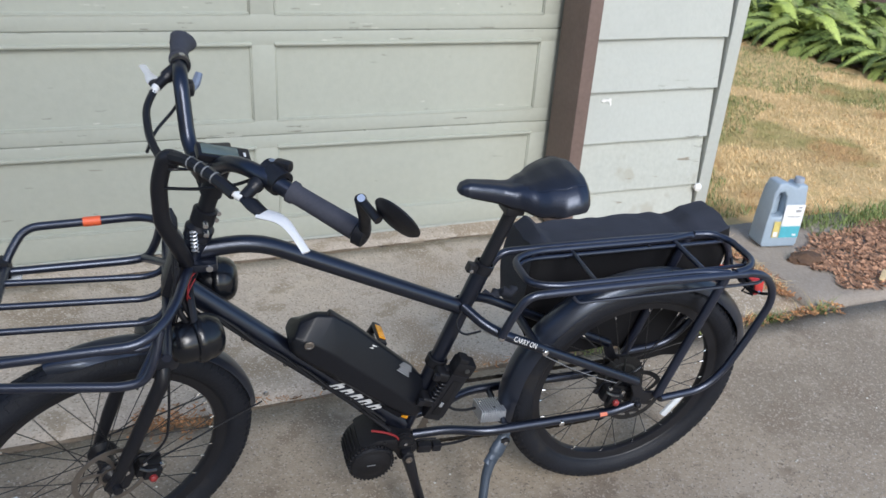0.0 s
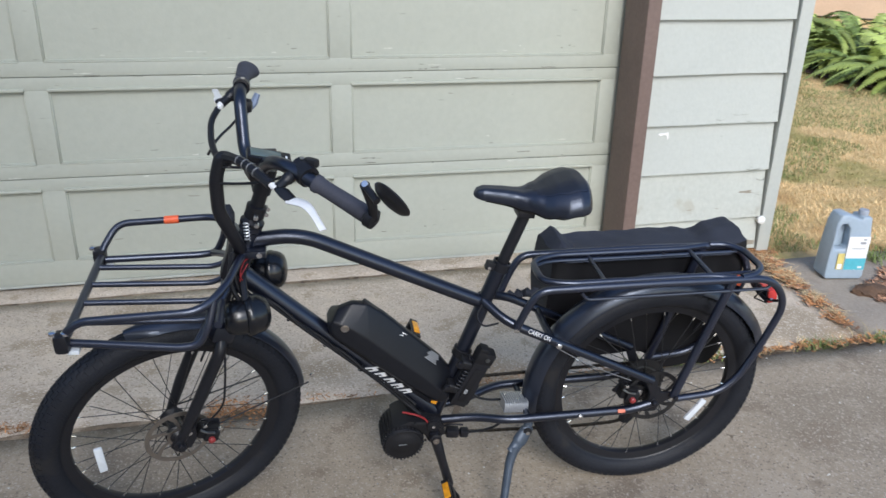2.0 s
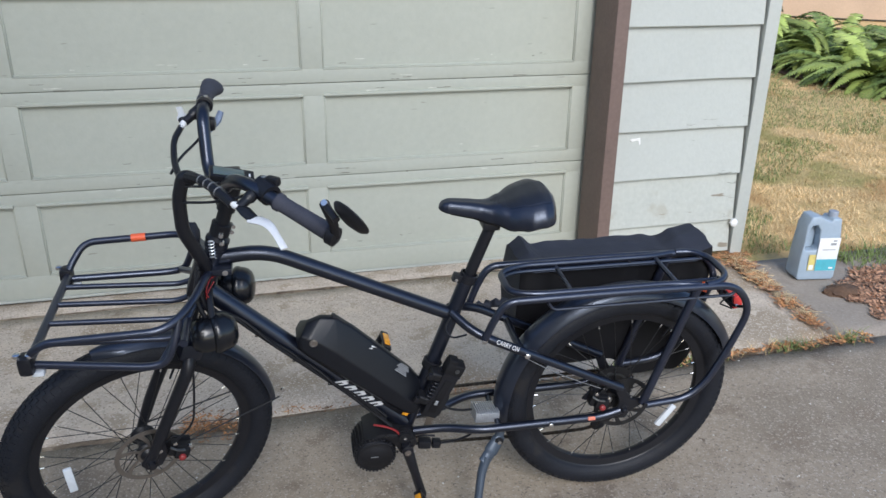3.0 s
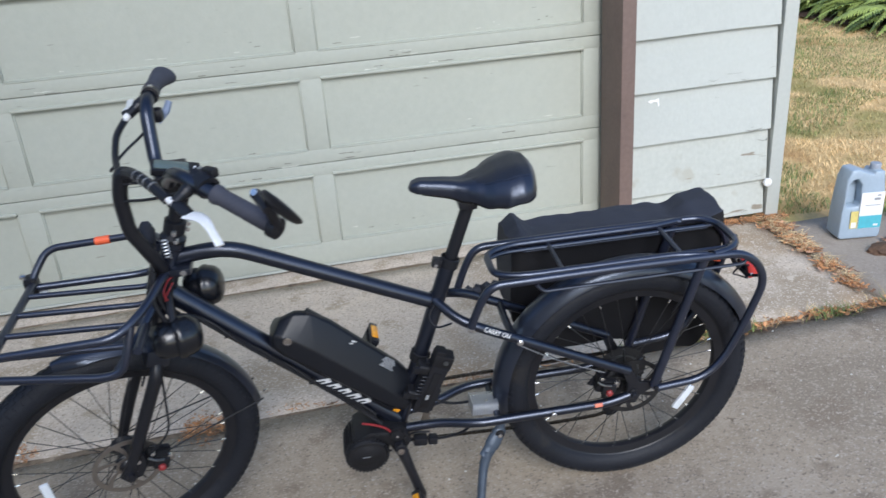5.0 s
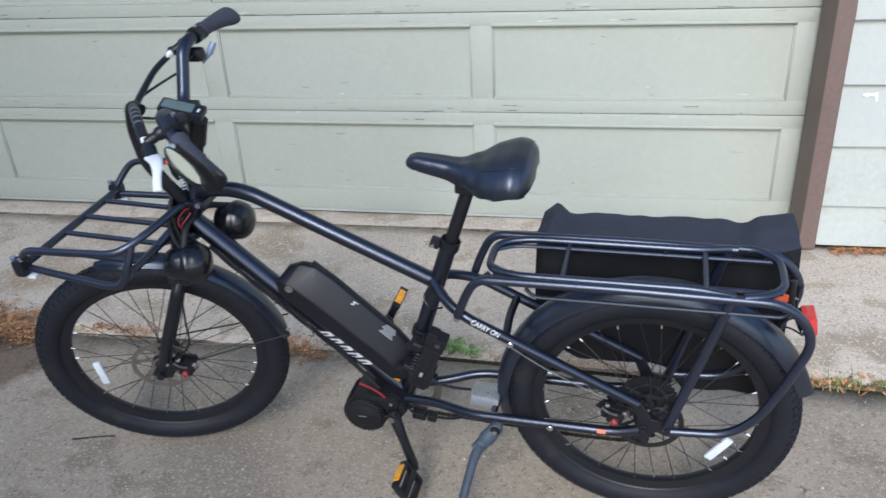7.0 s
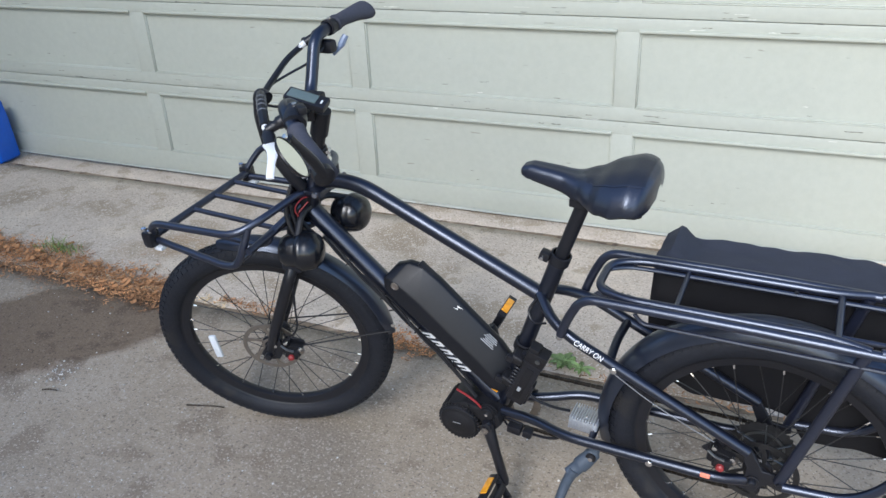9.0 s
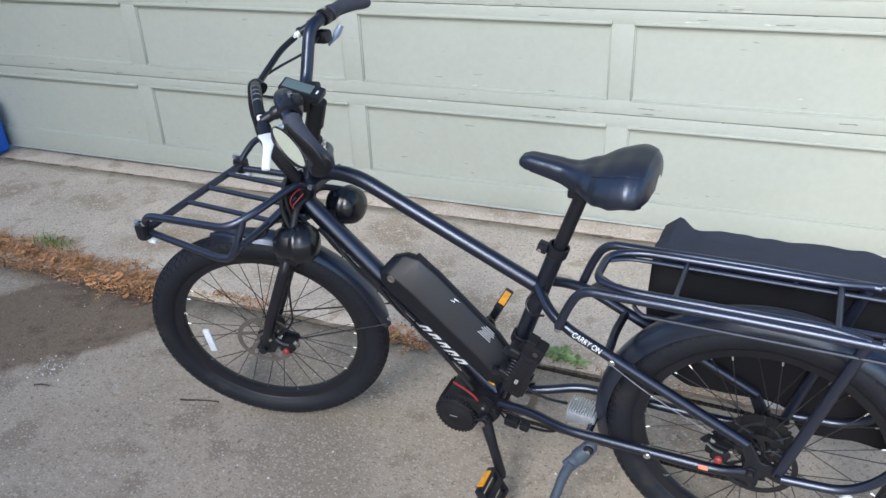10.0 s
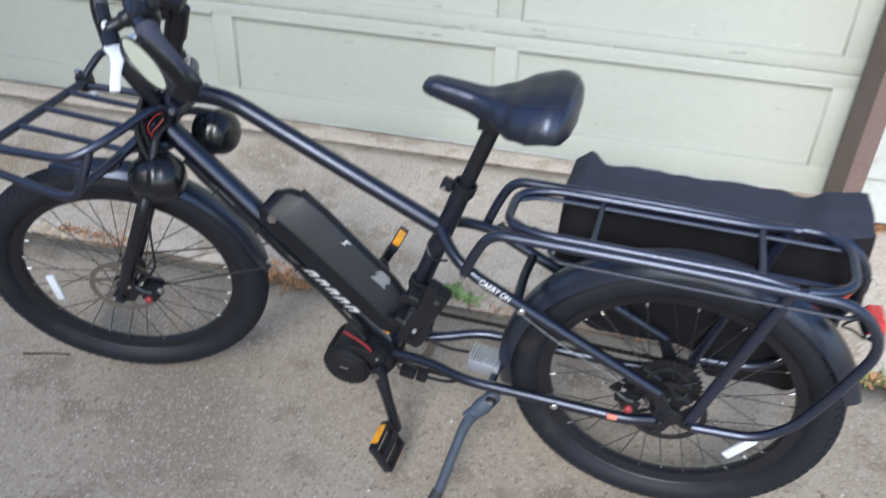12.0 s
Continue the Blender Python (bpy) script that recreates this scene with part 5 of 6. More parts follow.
part("print_mark", prism([(0.0, 0.0), (0.012, 0.003), (0.007, 0.007), (0.020, 0.012), (0.004, 0.010), (0.009, 0.005)], 0, 0.0006), white_print, battery, "small white printed mark", Matrix.Translation((0.148, -0.0200, 0.1195)) @ Matrix.Rotation(radians(-31), 4, "X"))
info = Matrix.Translation((0.262, -0.0180, 0.1190)) @ Matrix.Rotation(radians(-31), 4, "X")
for k in range(6):
    part("print_bar", boxed((0.0, 0, -0.010 + 0.0042 * k), (0.038 - 0.006 * (k % 3), 0.0010, 0.0022)), grey_print, battery, "small grey printed line", info)
# five slanted white blocks along the down tube
for k in range(5):
    x = 0.134 + k * 0.0268
    up = 0.011 if k == 0 else 0.004
    lean = 1.25
    def at(u, z):
        return (x + u + (z + 0.021) * lean, z)
    bm = prism([at(0, -0.021), at(0.0165, -0.021), at(0.0165, -0.001), at(0.013, 0.002), at(0.0055, 0.002), at(0.005, up), at(0.0, up)], -0.0008, 0.0008)
    block = part("logo_block", bm, logo_print, battery, "plain white printed block", Matrix.Translation((-0.016, -0.0235, 0.009)) @ Matrix.Rotation(radians(-6), 4, "X") @ Matrix.Diagonal((1.08, 1, 1.2, 1)))
    part("logo_gap", prism([at(0.0052, -0.0175 if k % 2 else -0.022), at(0.0112, -0.0175 if k % 2 else -0.022), at(0.0112, -0.004), at(0.0052, -0.004)], -0.0012, 0.0), black_plastic, block)
cable_run = part("motor_cable", tube([(-1.00, -0.030, 0.690), (-0.922, -0.032, 0.612), (-0.832, -0.032, 0.525), (-0.732, -0.032, 0.429), (-0.67, -0.033, 0.360), (-0.625, -0.045, 0.320)], 0.005, 0.06, 8), cable_black, bike, "cables tied along the down tube")
part("red_cable", tube([(-0.672, -0.052, 0.336), (-0.640, -0.060, 0.332), (-0.615, -0.062, 0.318), (-0.606, -0.058, 0.300)], 0.0027, 0.02, 8), red_wire, cable_run, "short red cable")
for turn, r in ((0.0, 0.0034), (2.2, 0.0026)):
    line = []
    for k in range(36):
        w = 0.42 * k + turn
        line.append((-0.990 + 0.0101 * k, -0.034 + 0.0055 * math.cos(w), 0.684 - 0.0098 * k + 0.0055 * math.sin(w)))
    part("loose_cable", tube(line, r, 0.004, 6, steps=2), cable_black, cable_run)
for k in range(4):
    p = Vector((-0.938 + 0.082 * k, -0.032, 0.630 - 0.0795 * k))
    part("cable_tie", turned([(0.0090, -0.0016), (0.0102, -0.0012), (0.0102, 0.0012), (0.0090, 0.0016)], axis_to(p, p + Vector((0.04, 0, -0.0385))), 12), cable_black, cable_run)

# mid motor, cranks, pedals, chain
bm = bmesh.new()
MOTOR = Matrix.Translation((-0.670, 0, 0.240)) @ ALONG_Y
lathe(bm, [(0, -0.060), (0.044, -0.060), (0.050, -0.057), (0.052, -0.050), (0.052, 0.030), (0.046, 0.040), (0, 0.042)], MOTOR, 40)
motor = part("motor", bm, motor_black, bike, "black ribbed mid-drive motor")
cover = part("motor_cover", turned([(0, -0.068), (0.030, -0.068), (0.032, -0.0665), (0.046, -0.0660), (0.049, -0.063), (0.050, -0.052), (0, -0.050)], MOTOR, 44), motor_black, motor, "flat toothed end cover")
tooth = None
for k in range(34):
    a = 2 * math.pi * k / 34
    m = Matrix.Translation((-0.670 + math.cos(a) * 0.051, -0.056, 0.240 + math.sin(a) * 0.051)) @ Matrix.Rotation(-a, 4, "Y")
    if tooth is None:
        tooth = part("tooth", boxed((0, 0, 0), (0.0075, 0.012, 0.0048), 0.0008, None, 1), motor_black, cover, "", m)
    else:
        share("tooth", tooth.data, cover, m)
fin = None
for k in range(30):
    a = 2 * math.pi * k / 30
    m = Matrix.Translation((-0.670 + math.cos(a) * 0.0535, -0.010, 0.240 + math.sin(a) * 0.0535)) @ Matrix.Rotation(-a, 4, "Y")
    if fin is None:
        fin = part("fin", boxed((0, 0, 0), (0.007, 0.070, 0.0026), 0.0008, None, 1), motor_black, motor, "", m)
    else:
        share("fin", fin.data, motor, m)
part("gear_case", prism([(-0.700, 0.290), (-0.655, 0.308), (-0.600, 0.302), (-0.566, 0.290), (-0.558, 0.262), (-0.575, 0.240), (-0.602, 0.232), (-0.615, 0.262), (-0.645, 0.288)], -0.060, 0.045, 0.008), motor_black, motor)
part("case_rib", tube([(-0.708, -0.064, 0.268), (-0.680, -0.0665, 0.284), (-0.650, -0.0665, 0.286), (-0.628, -0.064, 0.272)], 0.0028, 0.02, 8), motor_black, motor)
part("motor_plate", boxed((-0.672, -0.0690, 0.242), (0.020, 0.0016, 0.0022), 0.0004), cable_grey, motor, "small grey printed bar")
for k, (r, y) in enumerate(((0.022, 0), (0.020, 0.006), (0.016, 0.011))):
    part("lock_ring", turned([(0, 0), (r, 0), (r + 0.001, 0.002), (r, 0.005), (0, 0.005)], Matrix.Translation((-0.592, -0.050 - y, 0.292)) @ Matrix.Rotation(radians(90), 4, "X"), 20), motor_black, motor)
part("case_screw", turned([(0, 0), (0.004, 0), (0.004, 0.003), (0, 0.003)], Matrix.Translation((-0.592, -0.066, 0.292)) @ Matrix.Rotation(radians(90), 4, "X"), 10), bolt_steel, motor)
for px, pz in ((-0.640, 0.300), (-0.612, 0.246), (-0.574, 0.280)):
    part("case_screw", turned([(0, 0), (0.0035, 0), (0.0035, 0.003), (0, 0.003)], Matrix.Translation((px, -0.0605, pz)) @ Matrix.Rotation(radians(90), 4, "X"), 10), spoke_steel, motor)
part("warning_tag", boxed((-0.585, -0.022, 0.338), (0.016, 0.003, 0.012), 0.001, Matrix.Rotation(radians(30), 4, "Y")), amber, motor, "tiny amber warning sticker")
BB = Vector((-0.588, 0, 0.262))
for s, ang in ((-1, -75.5), (1, 104.5)):
    d = Vector((math.cos(radians(ang)), 0, math.sin(radians(ang))))
    a = BB + Vector((0, s * 0.070, 0))
    b = a + d * (0.160 if s < 0 else 0.172) + Vector((0, s * 0.014, 0))
    bm = bmesh.new()
    sweep(bm, [a - d * 0.014, a, a.lerp(b, 0.5), b, b + d * 0.012], [0.010, 0.0155, 0.0120, 0.0125, 0.008], 14)
    lathe(bm, [(0, -0.02), (0.014, -0.02), (0.014, 0.012), (0.010, 0.014), (0, 0.014)], Matrix.Translation(a) @ Matrix.Rotation(radians(-90 * s), 4, "X"), 16)
    crank = part("crank_arm", bm, black_plastic, bike, "black crank arm")
    part("crank_bolt", turned([(0, 0), (0.0085, 0), (0.0085, 0.003), (0.0050, 0.004), (0.0048, 0.001), (0, 0.001)], Matrix.Translation(a + Vector((0, s * 0.018, 0))) @ Matrix.Rotation(radians(-90 * s), 4, "X"), 14), rotor_steel, crank)
    tilt = radians(-62 if s > 0 else 62)
    pm = Matrix.Translation(b + Vector((0, s * 0.058, 0))) @ Matrix.Rotation(tilt, 4, "Y")
    bm = bmesh.new()
    for sx in (-1, 1):
        box(bm, (sx * 0.034, 0, 0), (0.009, 0.082, 0.022), 0.003)
    for sy in (-1, 1):
        box(bm, (0, sy * 0.039, 0), (0.070, 0.009, 0.018), 0.003)
    box(bm, (0, 0, 0), (0.022, 0.078, 0.020), 0.006)
    sweep(bm, [(0, -s * 0.058, 0), (0, 0, 0)], 0.006, 8)
    pedal = part("pedal", bm, black_plastic, crank, "black platform pedal with amber reflectors", pm)
    for sx in (-1, 1):
        finish("pedal_reflector", boxed((0, 0, 0), (0.005, 0.050, 0.017), 0.0015), amber, crank, "amber pedal reflector", pm @ Matrix.Translation((sx * 0.0395, 0, 0)))
bm = bmesh.new()
ring(bm, [(0.088, 0.046), (0.090, 0.048), (0.088, 0.050), (0.072, 0.050), (0.072, 0.046)], 60)
for k in range(42):
    a = 2 * math.pi * k / 42
    box(bm, (math.cos(a) * 0.0905, 0.048, math.sin(a) * 0.0905), (0.006, 0.003, 0.006), 0, Matrix.Rotation(-a, 4, "Y"))
for k in range(5):
    a = 2 * math.pi * k / 5
    sweep(bm, [(math.cos(a) * 0.02, 0.048, math.sin(a) * 0.02), (math.cos(a) * 0.075, 0.048, math.sin(a) * 0.075)], 0.007, 8, False, 0.4)
part("chainring", bm, rotor_steel, bike, "dark steel chainring", Matrix.Translation(BB))
# chain as links along its run
bm = bmesh.new()
run = rounded([(-0.588, 0.048, 0.353), (0.0, 0.042, 0.366), (0.045, 0.042, 0.323), (0.0, 0.042, 0.280), (-0.01, 0.045, 0.225), (0.02, 0.045, 0.190), (-0.03, 0.046, 0.155), (-0.16, 0.046, 0.152), (-0.588, 0.048, 0.171), (-0.680, 0.048, 0.262)], 0.05, 6, True)
acc = 0.0
for p, q in zip(run, run[1:] + run[:1]):
    seg = (q - p).length
    while acc < seg:
        c = p.lerp(q, acc / seg)
        box(bm, c, (0.0122, 0.006 if len(bm.verts) % 16 else 0.0075, 0.0065), 0, (q - p).to_track_quat("X", "Z").to_matrix().to_4x4())
        acc += 0.0127
    acc -= seg
part("chain", bm, chain_steel, bike, "oily brown-black chain", None, False)
der = boxed((0.0, 0.052, 0.262), (0.030, 0.022, 0.045), 0.008)
box(der, (0.012, 0.050, 0.215), (0.018, 0.006, 0.085), 0.004, Matrix.Rotation(radians(-15), 4, "Y"))
derailleur = part("derailleur", der, black_plastic, bike, "black rear derailleur with toothed pulley")
for px, pz in ((0.004, 0.238), (-0.006, 0.170)):
    part("pulley", turned([(0, -0.004), (0.019, -0.003), (0.023, -0.001), (0.023, 0.001), (0.019, 0.003), (0, 0.004)], Matrix.Translation((px, 0.046, pz)) @ ALONG_Y, 18), black_plastic, derailleur)

# finned regulator box between the stays
sink = part("heat_sink", boxed((0, 0, -0.006), (0.066, 0.056, 0.026), 0.002), heatsink_alloy, bike, "finned bare aluminium regulator box", Matrix.Translation((-0.366, -0.010, 0.308)) @ Matrix.Rotation(radians(5), 4, "Y") @ Matrix.Rotation(radians(-9), 4, "X"))
fin = part("fin", boxed((0, 0, -0.002), (0.0028, 0.060, 0.032), 0.0006, None, 1), heatsink_alloy, sink, "", Matrix.Translation((-0.0315, 0, 0.000)))
for k in range(1, 11):
    share("fin", fin.data, sink, Matrix.Translation((-0.0315 + k * 0.0061, 0, 0.0)))
for fx, fy in ((-0.024, 0.012), (0.024, 0.014), (0.004, -0.016)):
    part("flange_screw", turned([(0, 0), (0.0032, 0), (0.0032, 0.003), (0, 0.003)], Matrix.Translation((fx, fy, 0.0125)), 8), bolt_steel, sink)
part("regulator_cable", tube([(-0.405, -0.01, 0.318), (-0.44, -0.03, 0.335), (-0.48, -0.045, 0.360), (-0.50, -0.04, 0.385)], 0.0035, 0.03, 8), black_plastic, bike)

# folding lock in its bracket, strapped to the seat tube
LOCK = Matrix.Translation((-0.498, -0.040, 0.428)) @ Matrix.Rotation(radians(23), 4, "Y") @ Matrix.Rotation(radians(4), 4, "X")
bm = boxed((0.006, 0, -0.018), (0.044, 0.032, 0.150), 0.005, None, 2)
box(bm, (0.026, -0.002, -0.050), (0.014, 0.024, 0.070), 0.004)
lock = part("folding_lock", bm, black_plastic, bike, "black folding lock in a strapped bracket", LOCK)
head = boxed((0.006, 0, 0.070), (0.048, 0.036, 0.034), 0.005, None, 2)
box(head, (-0.006, -0.002, 0.090), (0.024, 0.028, 0.014), 0.004)
part("lock_head", head, motor_black, lock)
part("lock_rivet", turned([(0, 0), (0.006, 0), (0.006, 0.002), (0, 0.003)], Matrix.Translation((0.012, -0.018, 0.070)) @ Matrix.Rotation(radians(90), 4, "X"), 12), cog_steel, lock)
part("lock_band", boxed((0.006, 0, 0.050), (0.047, 0.035, 0.005), 0.002), black_plastic, lock)
part("lock_plate", boxed((0.006, -0.0165, -0.020), (0.020, 0.003, 0.110), 0.0014), motor_black, lock)
part("key_cover", boxed((0.004, -0.0185, -0.040), (0.008, 0.003, 0.014), 0.0014), grey_print, lock, "small pale key cover")
rib = None
for k in range(7):
    m = Matrix.Translation((-0.020, -0.006, -0.050 + 0.011 * k))
    if rib is None:
        rib = part("rib", boxed((0, 0, 0), (0.016, 0.022, 0.0055), 0.0012, None, 1), black_plastic, lock, "", m)
    else:
        share("rib", rib.data, lock, m)
for z in (-0.050, 0.030):
    part("strap", turned([(0.0205, -0.012), (0.0245, -0.010), (0.0245, 0.010), (0.0205, 0.012)], axis_to((-0.541 + z * 0.34 + 0.017, 0, 0.395 + z + 0.05), (-0.507 + z * 0.34 + 0.017, 0, 0.495 + z + 0.05)), 18), motor_black, lock, "", LOCK.inverted())
    part("strap_block", boxed((-0.030, 0.000, z + 0.004), (0.030, 0.034, 0.024), 0.007, None, 3), motor_black, lock)
    part("strap_tail", boxed((-0.046, -0.014, z + 0.002), (0.016, 0.010, 0.018), 0.003), black_plastic, lock)
part("lock_bracket", boxed((-0.022, 0.008, -0.010), (0.012, 0.020, 0.12), 0.004), black_plastic, lock)
# connector box and wires under the stays
bm = boxed((-0.535, -0.030, 0.238), (0.036, 0.026, 0.024), 0.006, Matrix.Rotation(radians(8), 4, "Y"))
box(bm, (-0.503, -0.030, 0.233), (0.024, 0.022, 0.022), 0.005, Matrix.Rotation(radians(8), 4, "Y"))
plug = part("connector", bm, black_plastic, bike)
part("connector_wire", tube([(-0.490, -0.030, 0.232), (-0.455, -0.036, 0.238), (-0.42, -0.05, 0.262), (-0.395, -0.045, 0.285)], 0.0035, 0.02, 8), black_plastic, plug)
part("connector_wire", tube([(-0.555, -0.030, 0.240), (-0.565, -0.034, 0.262), (-0.545, -0.042, 0.275), (-0.51, -0.045, 0.272)], 0.0028, 0.02, 8), black_plastic, plug)
bm = bmesh.new()
sweep(bm, [(-0.385 + 0.0115 * k, 0.088 + 0.006 * math.sin(k * 1.9), 0.578 + 0.0012 * k + 0.004 * math.sin(k * 2.7)) for k in range(9)], [0.006, 0.012, 0.010, 0.014, 0.009, 0.013, 0.010, 0.012, 0.005], 10)
part("rolled_strap", bm, bag_cloth, bike, "rolled black cloth strap on the rack's foot")
part("strap_cable", tube([(-0.47, -0.020, 0.630), (-0.492, -0.034, 0.600), (-0.475, -0.048, 0.578), (-0.440, -0.062, 0.596)], 0.0025, 0.03, 8), black_plastic, bike)
part("rear_brake_hose", tube([(-0.288, -0.086, 0.524), (-0.22, -0.089, 0.480), (-0.14, -0.089, 0.437), (-0.08, -0.087, 0.408)], 0.0011, 0.03, 8), cable_grey, bike, "thin grey brake cable")
for x, z, y in ((-0.401, 0.590, -0.0885), (-0.288, 0.534, -0.0890), (-0.205, 0.300, -0.0865)):
    part("boss_bolt", turned([(0, -0.004), (0.0075, -0.004), (0.0075, 0.003), (0.005, 0.005), (0, 0.005)], Matrix.Translation((x, y, z)) @ Matrix.Rotation(radians(90), 4, "X"), 12), bolt_steel, bike, "bright steel bolt")
part("tape_band", boxed((-0.090, -0.0835, 0.3055), (0.020, 0.005, 0.010), 0.0018, Matrix.Rotation(radians(-28), 4, "X")), faded_band, bike, "small faded orange sticker")
# white lettering on the stay
sd = Vector((0.36, 0, -0.189)).normalized()
su = Matrix.Rotation(radians(-28), 3, sd) @ Vector((-sd.z, 0, sd.x))
text = bpy.data.curves.new("lettering", "FONT")
text.body = "CARRY ON"
text.size = 0.0165
text.shear = 0.15
text.extrude = 0.0003
text.align_x, text.align_y = "CENTER", "CENTER"
source = bpy.data.objects.new("lettering", text)
me = bpy.data.meshes.new_from_object(source)
bpy.data.objects.remove(source)
me.materials.append(white_print)
letters = new("lettering", me)
letters.parent = bike
letters["label"] = "white capital letters printed on the stay"
sn = sd.cross(su)
c = Vector((-0.3435, -0.077, 0.5640)) + sn * 0.0120
letters.matrix_basis = Matrix(((sd.x, su.x, sn.x, c.x), (sd.y, su.y, sn.y, c.y), (sd.z, su.z, sn.z, c.z), (0, 0, 0, 1))) @ Matrix.Diagonal((0.80, 1, 1, 1))

# kickstand
bm = bmesh.new()
sweep(bm, rounded([(-0.3300, -0.048, 0.2800), (-0.3360, -0.055, 0.2480), (-0.3600, -0.070, 0.2200), (-0.3820, -0.084, 0.1960)], 0.012), [0.013] * 3 + [0.0175] * 4 + [0.0195] * 4 + [0.0165] * 3, 14, False, 0.62)
stand = part("kickstand", bm, stand_alloy, bike, "grey alloy kickstand, folded down")
part("stand_leg", tube([(-0.3720, -0.078, 0.2080), (-0.3880, -0.092, 0.1740), (-0.4240, -0.176, 0.0220)], [0.0135, 0.0130, 0.0125, 0.0125, 0.012, 0.012, 0.0115, 0.0105], 0.02, 12), stand_alloy, stand, "dull blue-grey alloy leg")
part("stand_foot", tube([(-0.4210, -0.168, 0.0340), (-0.4275, -0.187, 0.0205)], 0.0135, 0.01, 10), rubber_seal, stand)
part("stand_pivot", turned([(0, 0), (0.012, 0), (0.012, 0.004), (0.008, 0.005), (0, 0.005)], Matrix.Translation((-0.3380, -0.064, 0.2460)) @ Matrix.Rotation(radians(90), 4, "X"), 14), motor_black, stand)
part("pivot_bolt", turned([(0, 0), (0.0055, 0), (0.0055, 0.004), (0, 0.005)], Matrix.Translation((-0.3380, -0.069, 0.2460)) @ Matrix.Rotation(radians(90), 4, "X"), 12), bolt_steel, stand)


# pannier on the far side of the rack
def pannier_mesh():
    """A soft bag: bulging sides, sagging top and two stiff upright corners."""
    bm = bmesh.new()
    N, M = 52, 44
    rows = []
    for i in range(N + 1):
        u = i / N
        x = -0.262 + 0.547 * u
        top = 0.668 + 0.012 * (2 * u - 1) ** 2 + 0.010 * u - 0.004 * math.sin(u * 9)
        peak = max(0.0, 1 - abs(u - 0.065) / 0.085) ** 1.15 * 0.040 + min(1.0, max(0.0, (u - 0.80) / 0.075)) * 0.026
        inset = 0.0 if 0 < i < N else 0.02
        lift = 0.055 * (1 - min(1.0, max(0.0, (u - 0.55) / 0.08))) + 0.11 * max(0.0, 1 - u / 0.20) ** 2 + 0.04 * max(0.0, (u - 0.9) / 0.1) ** 2
        row = []
        for k in range(M):
            v = k / M
            if v < 0.25:
                w = v / 0.25
                y, z = 0.105 + 0.155 * w, top + peak * (0.3 + 0.7 * math.sin(w * math.pi * 0.8)) - 0.006 * w
            elif v < 0.5:
                w = (v - 0.25) / 0.25
                y, z = 0.26 + 0.02 * math.sin(w * math.pi), top - 0.006 + (0.30 + lift - top) * w
            elif v < 0.75:
                w = (v - 0.5) / 0.25
                y, z = 0.26 - 0.155 * w, 0.298 + lift
            else:
                w = (v - 0.75) / 0.25
                y, z = 0.105 - 0.008 * math.sin(w * math.pi), 0.298 + lift + (top + peak - 0.298 - lift) * w
            y = 0.18 + (y - 0.18) * (1 - inset * 4)
            row.append(bm.verts.new((x + 0.007 * noise.noise((x * 9, y * 9, z * 9)), y + 0.006 * noise.noise((x * 16, y * 9, z * 14)), z + 0.006 * noise.noise((x * 7, y * 12, z * 7)) + 0.007 * noise.noise((x * 22 + y * 14, y * 26, 3.0)))))
        rows.append(row)
    for a, b in zip(rows, rows[1:]):
        for k in range(M):
            bm.faces.new((a[k], a[(k + 1) % M], b[(k + 1) % M], b[k]))
    bm.faces.new(rows[0])
    bm.faces.new(rows[-1][::-1])
    return bm


bag = thing("pannier_bag", BIKE_POSE.copy(), "limp black cloth pannier bag hung on the rear rack", "bag")
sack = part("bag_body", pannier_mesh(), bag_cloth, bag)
# black back towards the wheel, with that side's shade put into its colour
sack.data.materials.append(bag_back_shaded)
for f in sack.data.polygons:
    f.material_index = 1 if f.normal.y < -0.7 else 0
part("slit", tube([(-0.02, 0.170, 0.670), (0.06, 0.172, 0.671)], 0.003, 0.01, 6), rubber_seal, bag, "dark zip slit in the flap")
for x in (-0.16, 0.16):
    part("hook", boxed((x, 0.102, 0.672), (0.03, 0.016, 0.030), 0.004), black_plastic, bag)


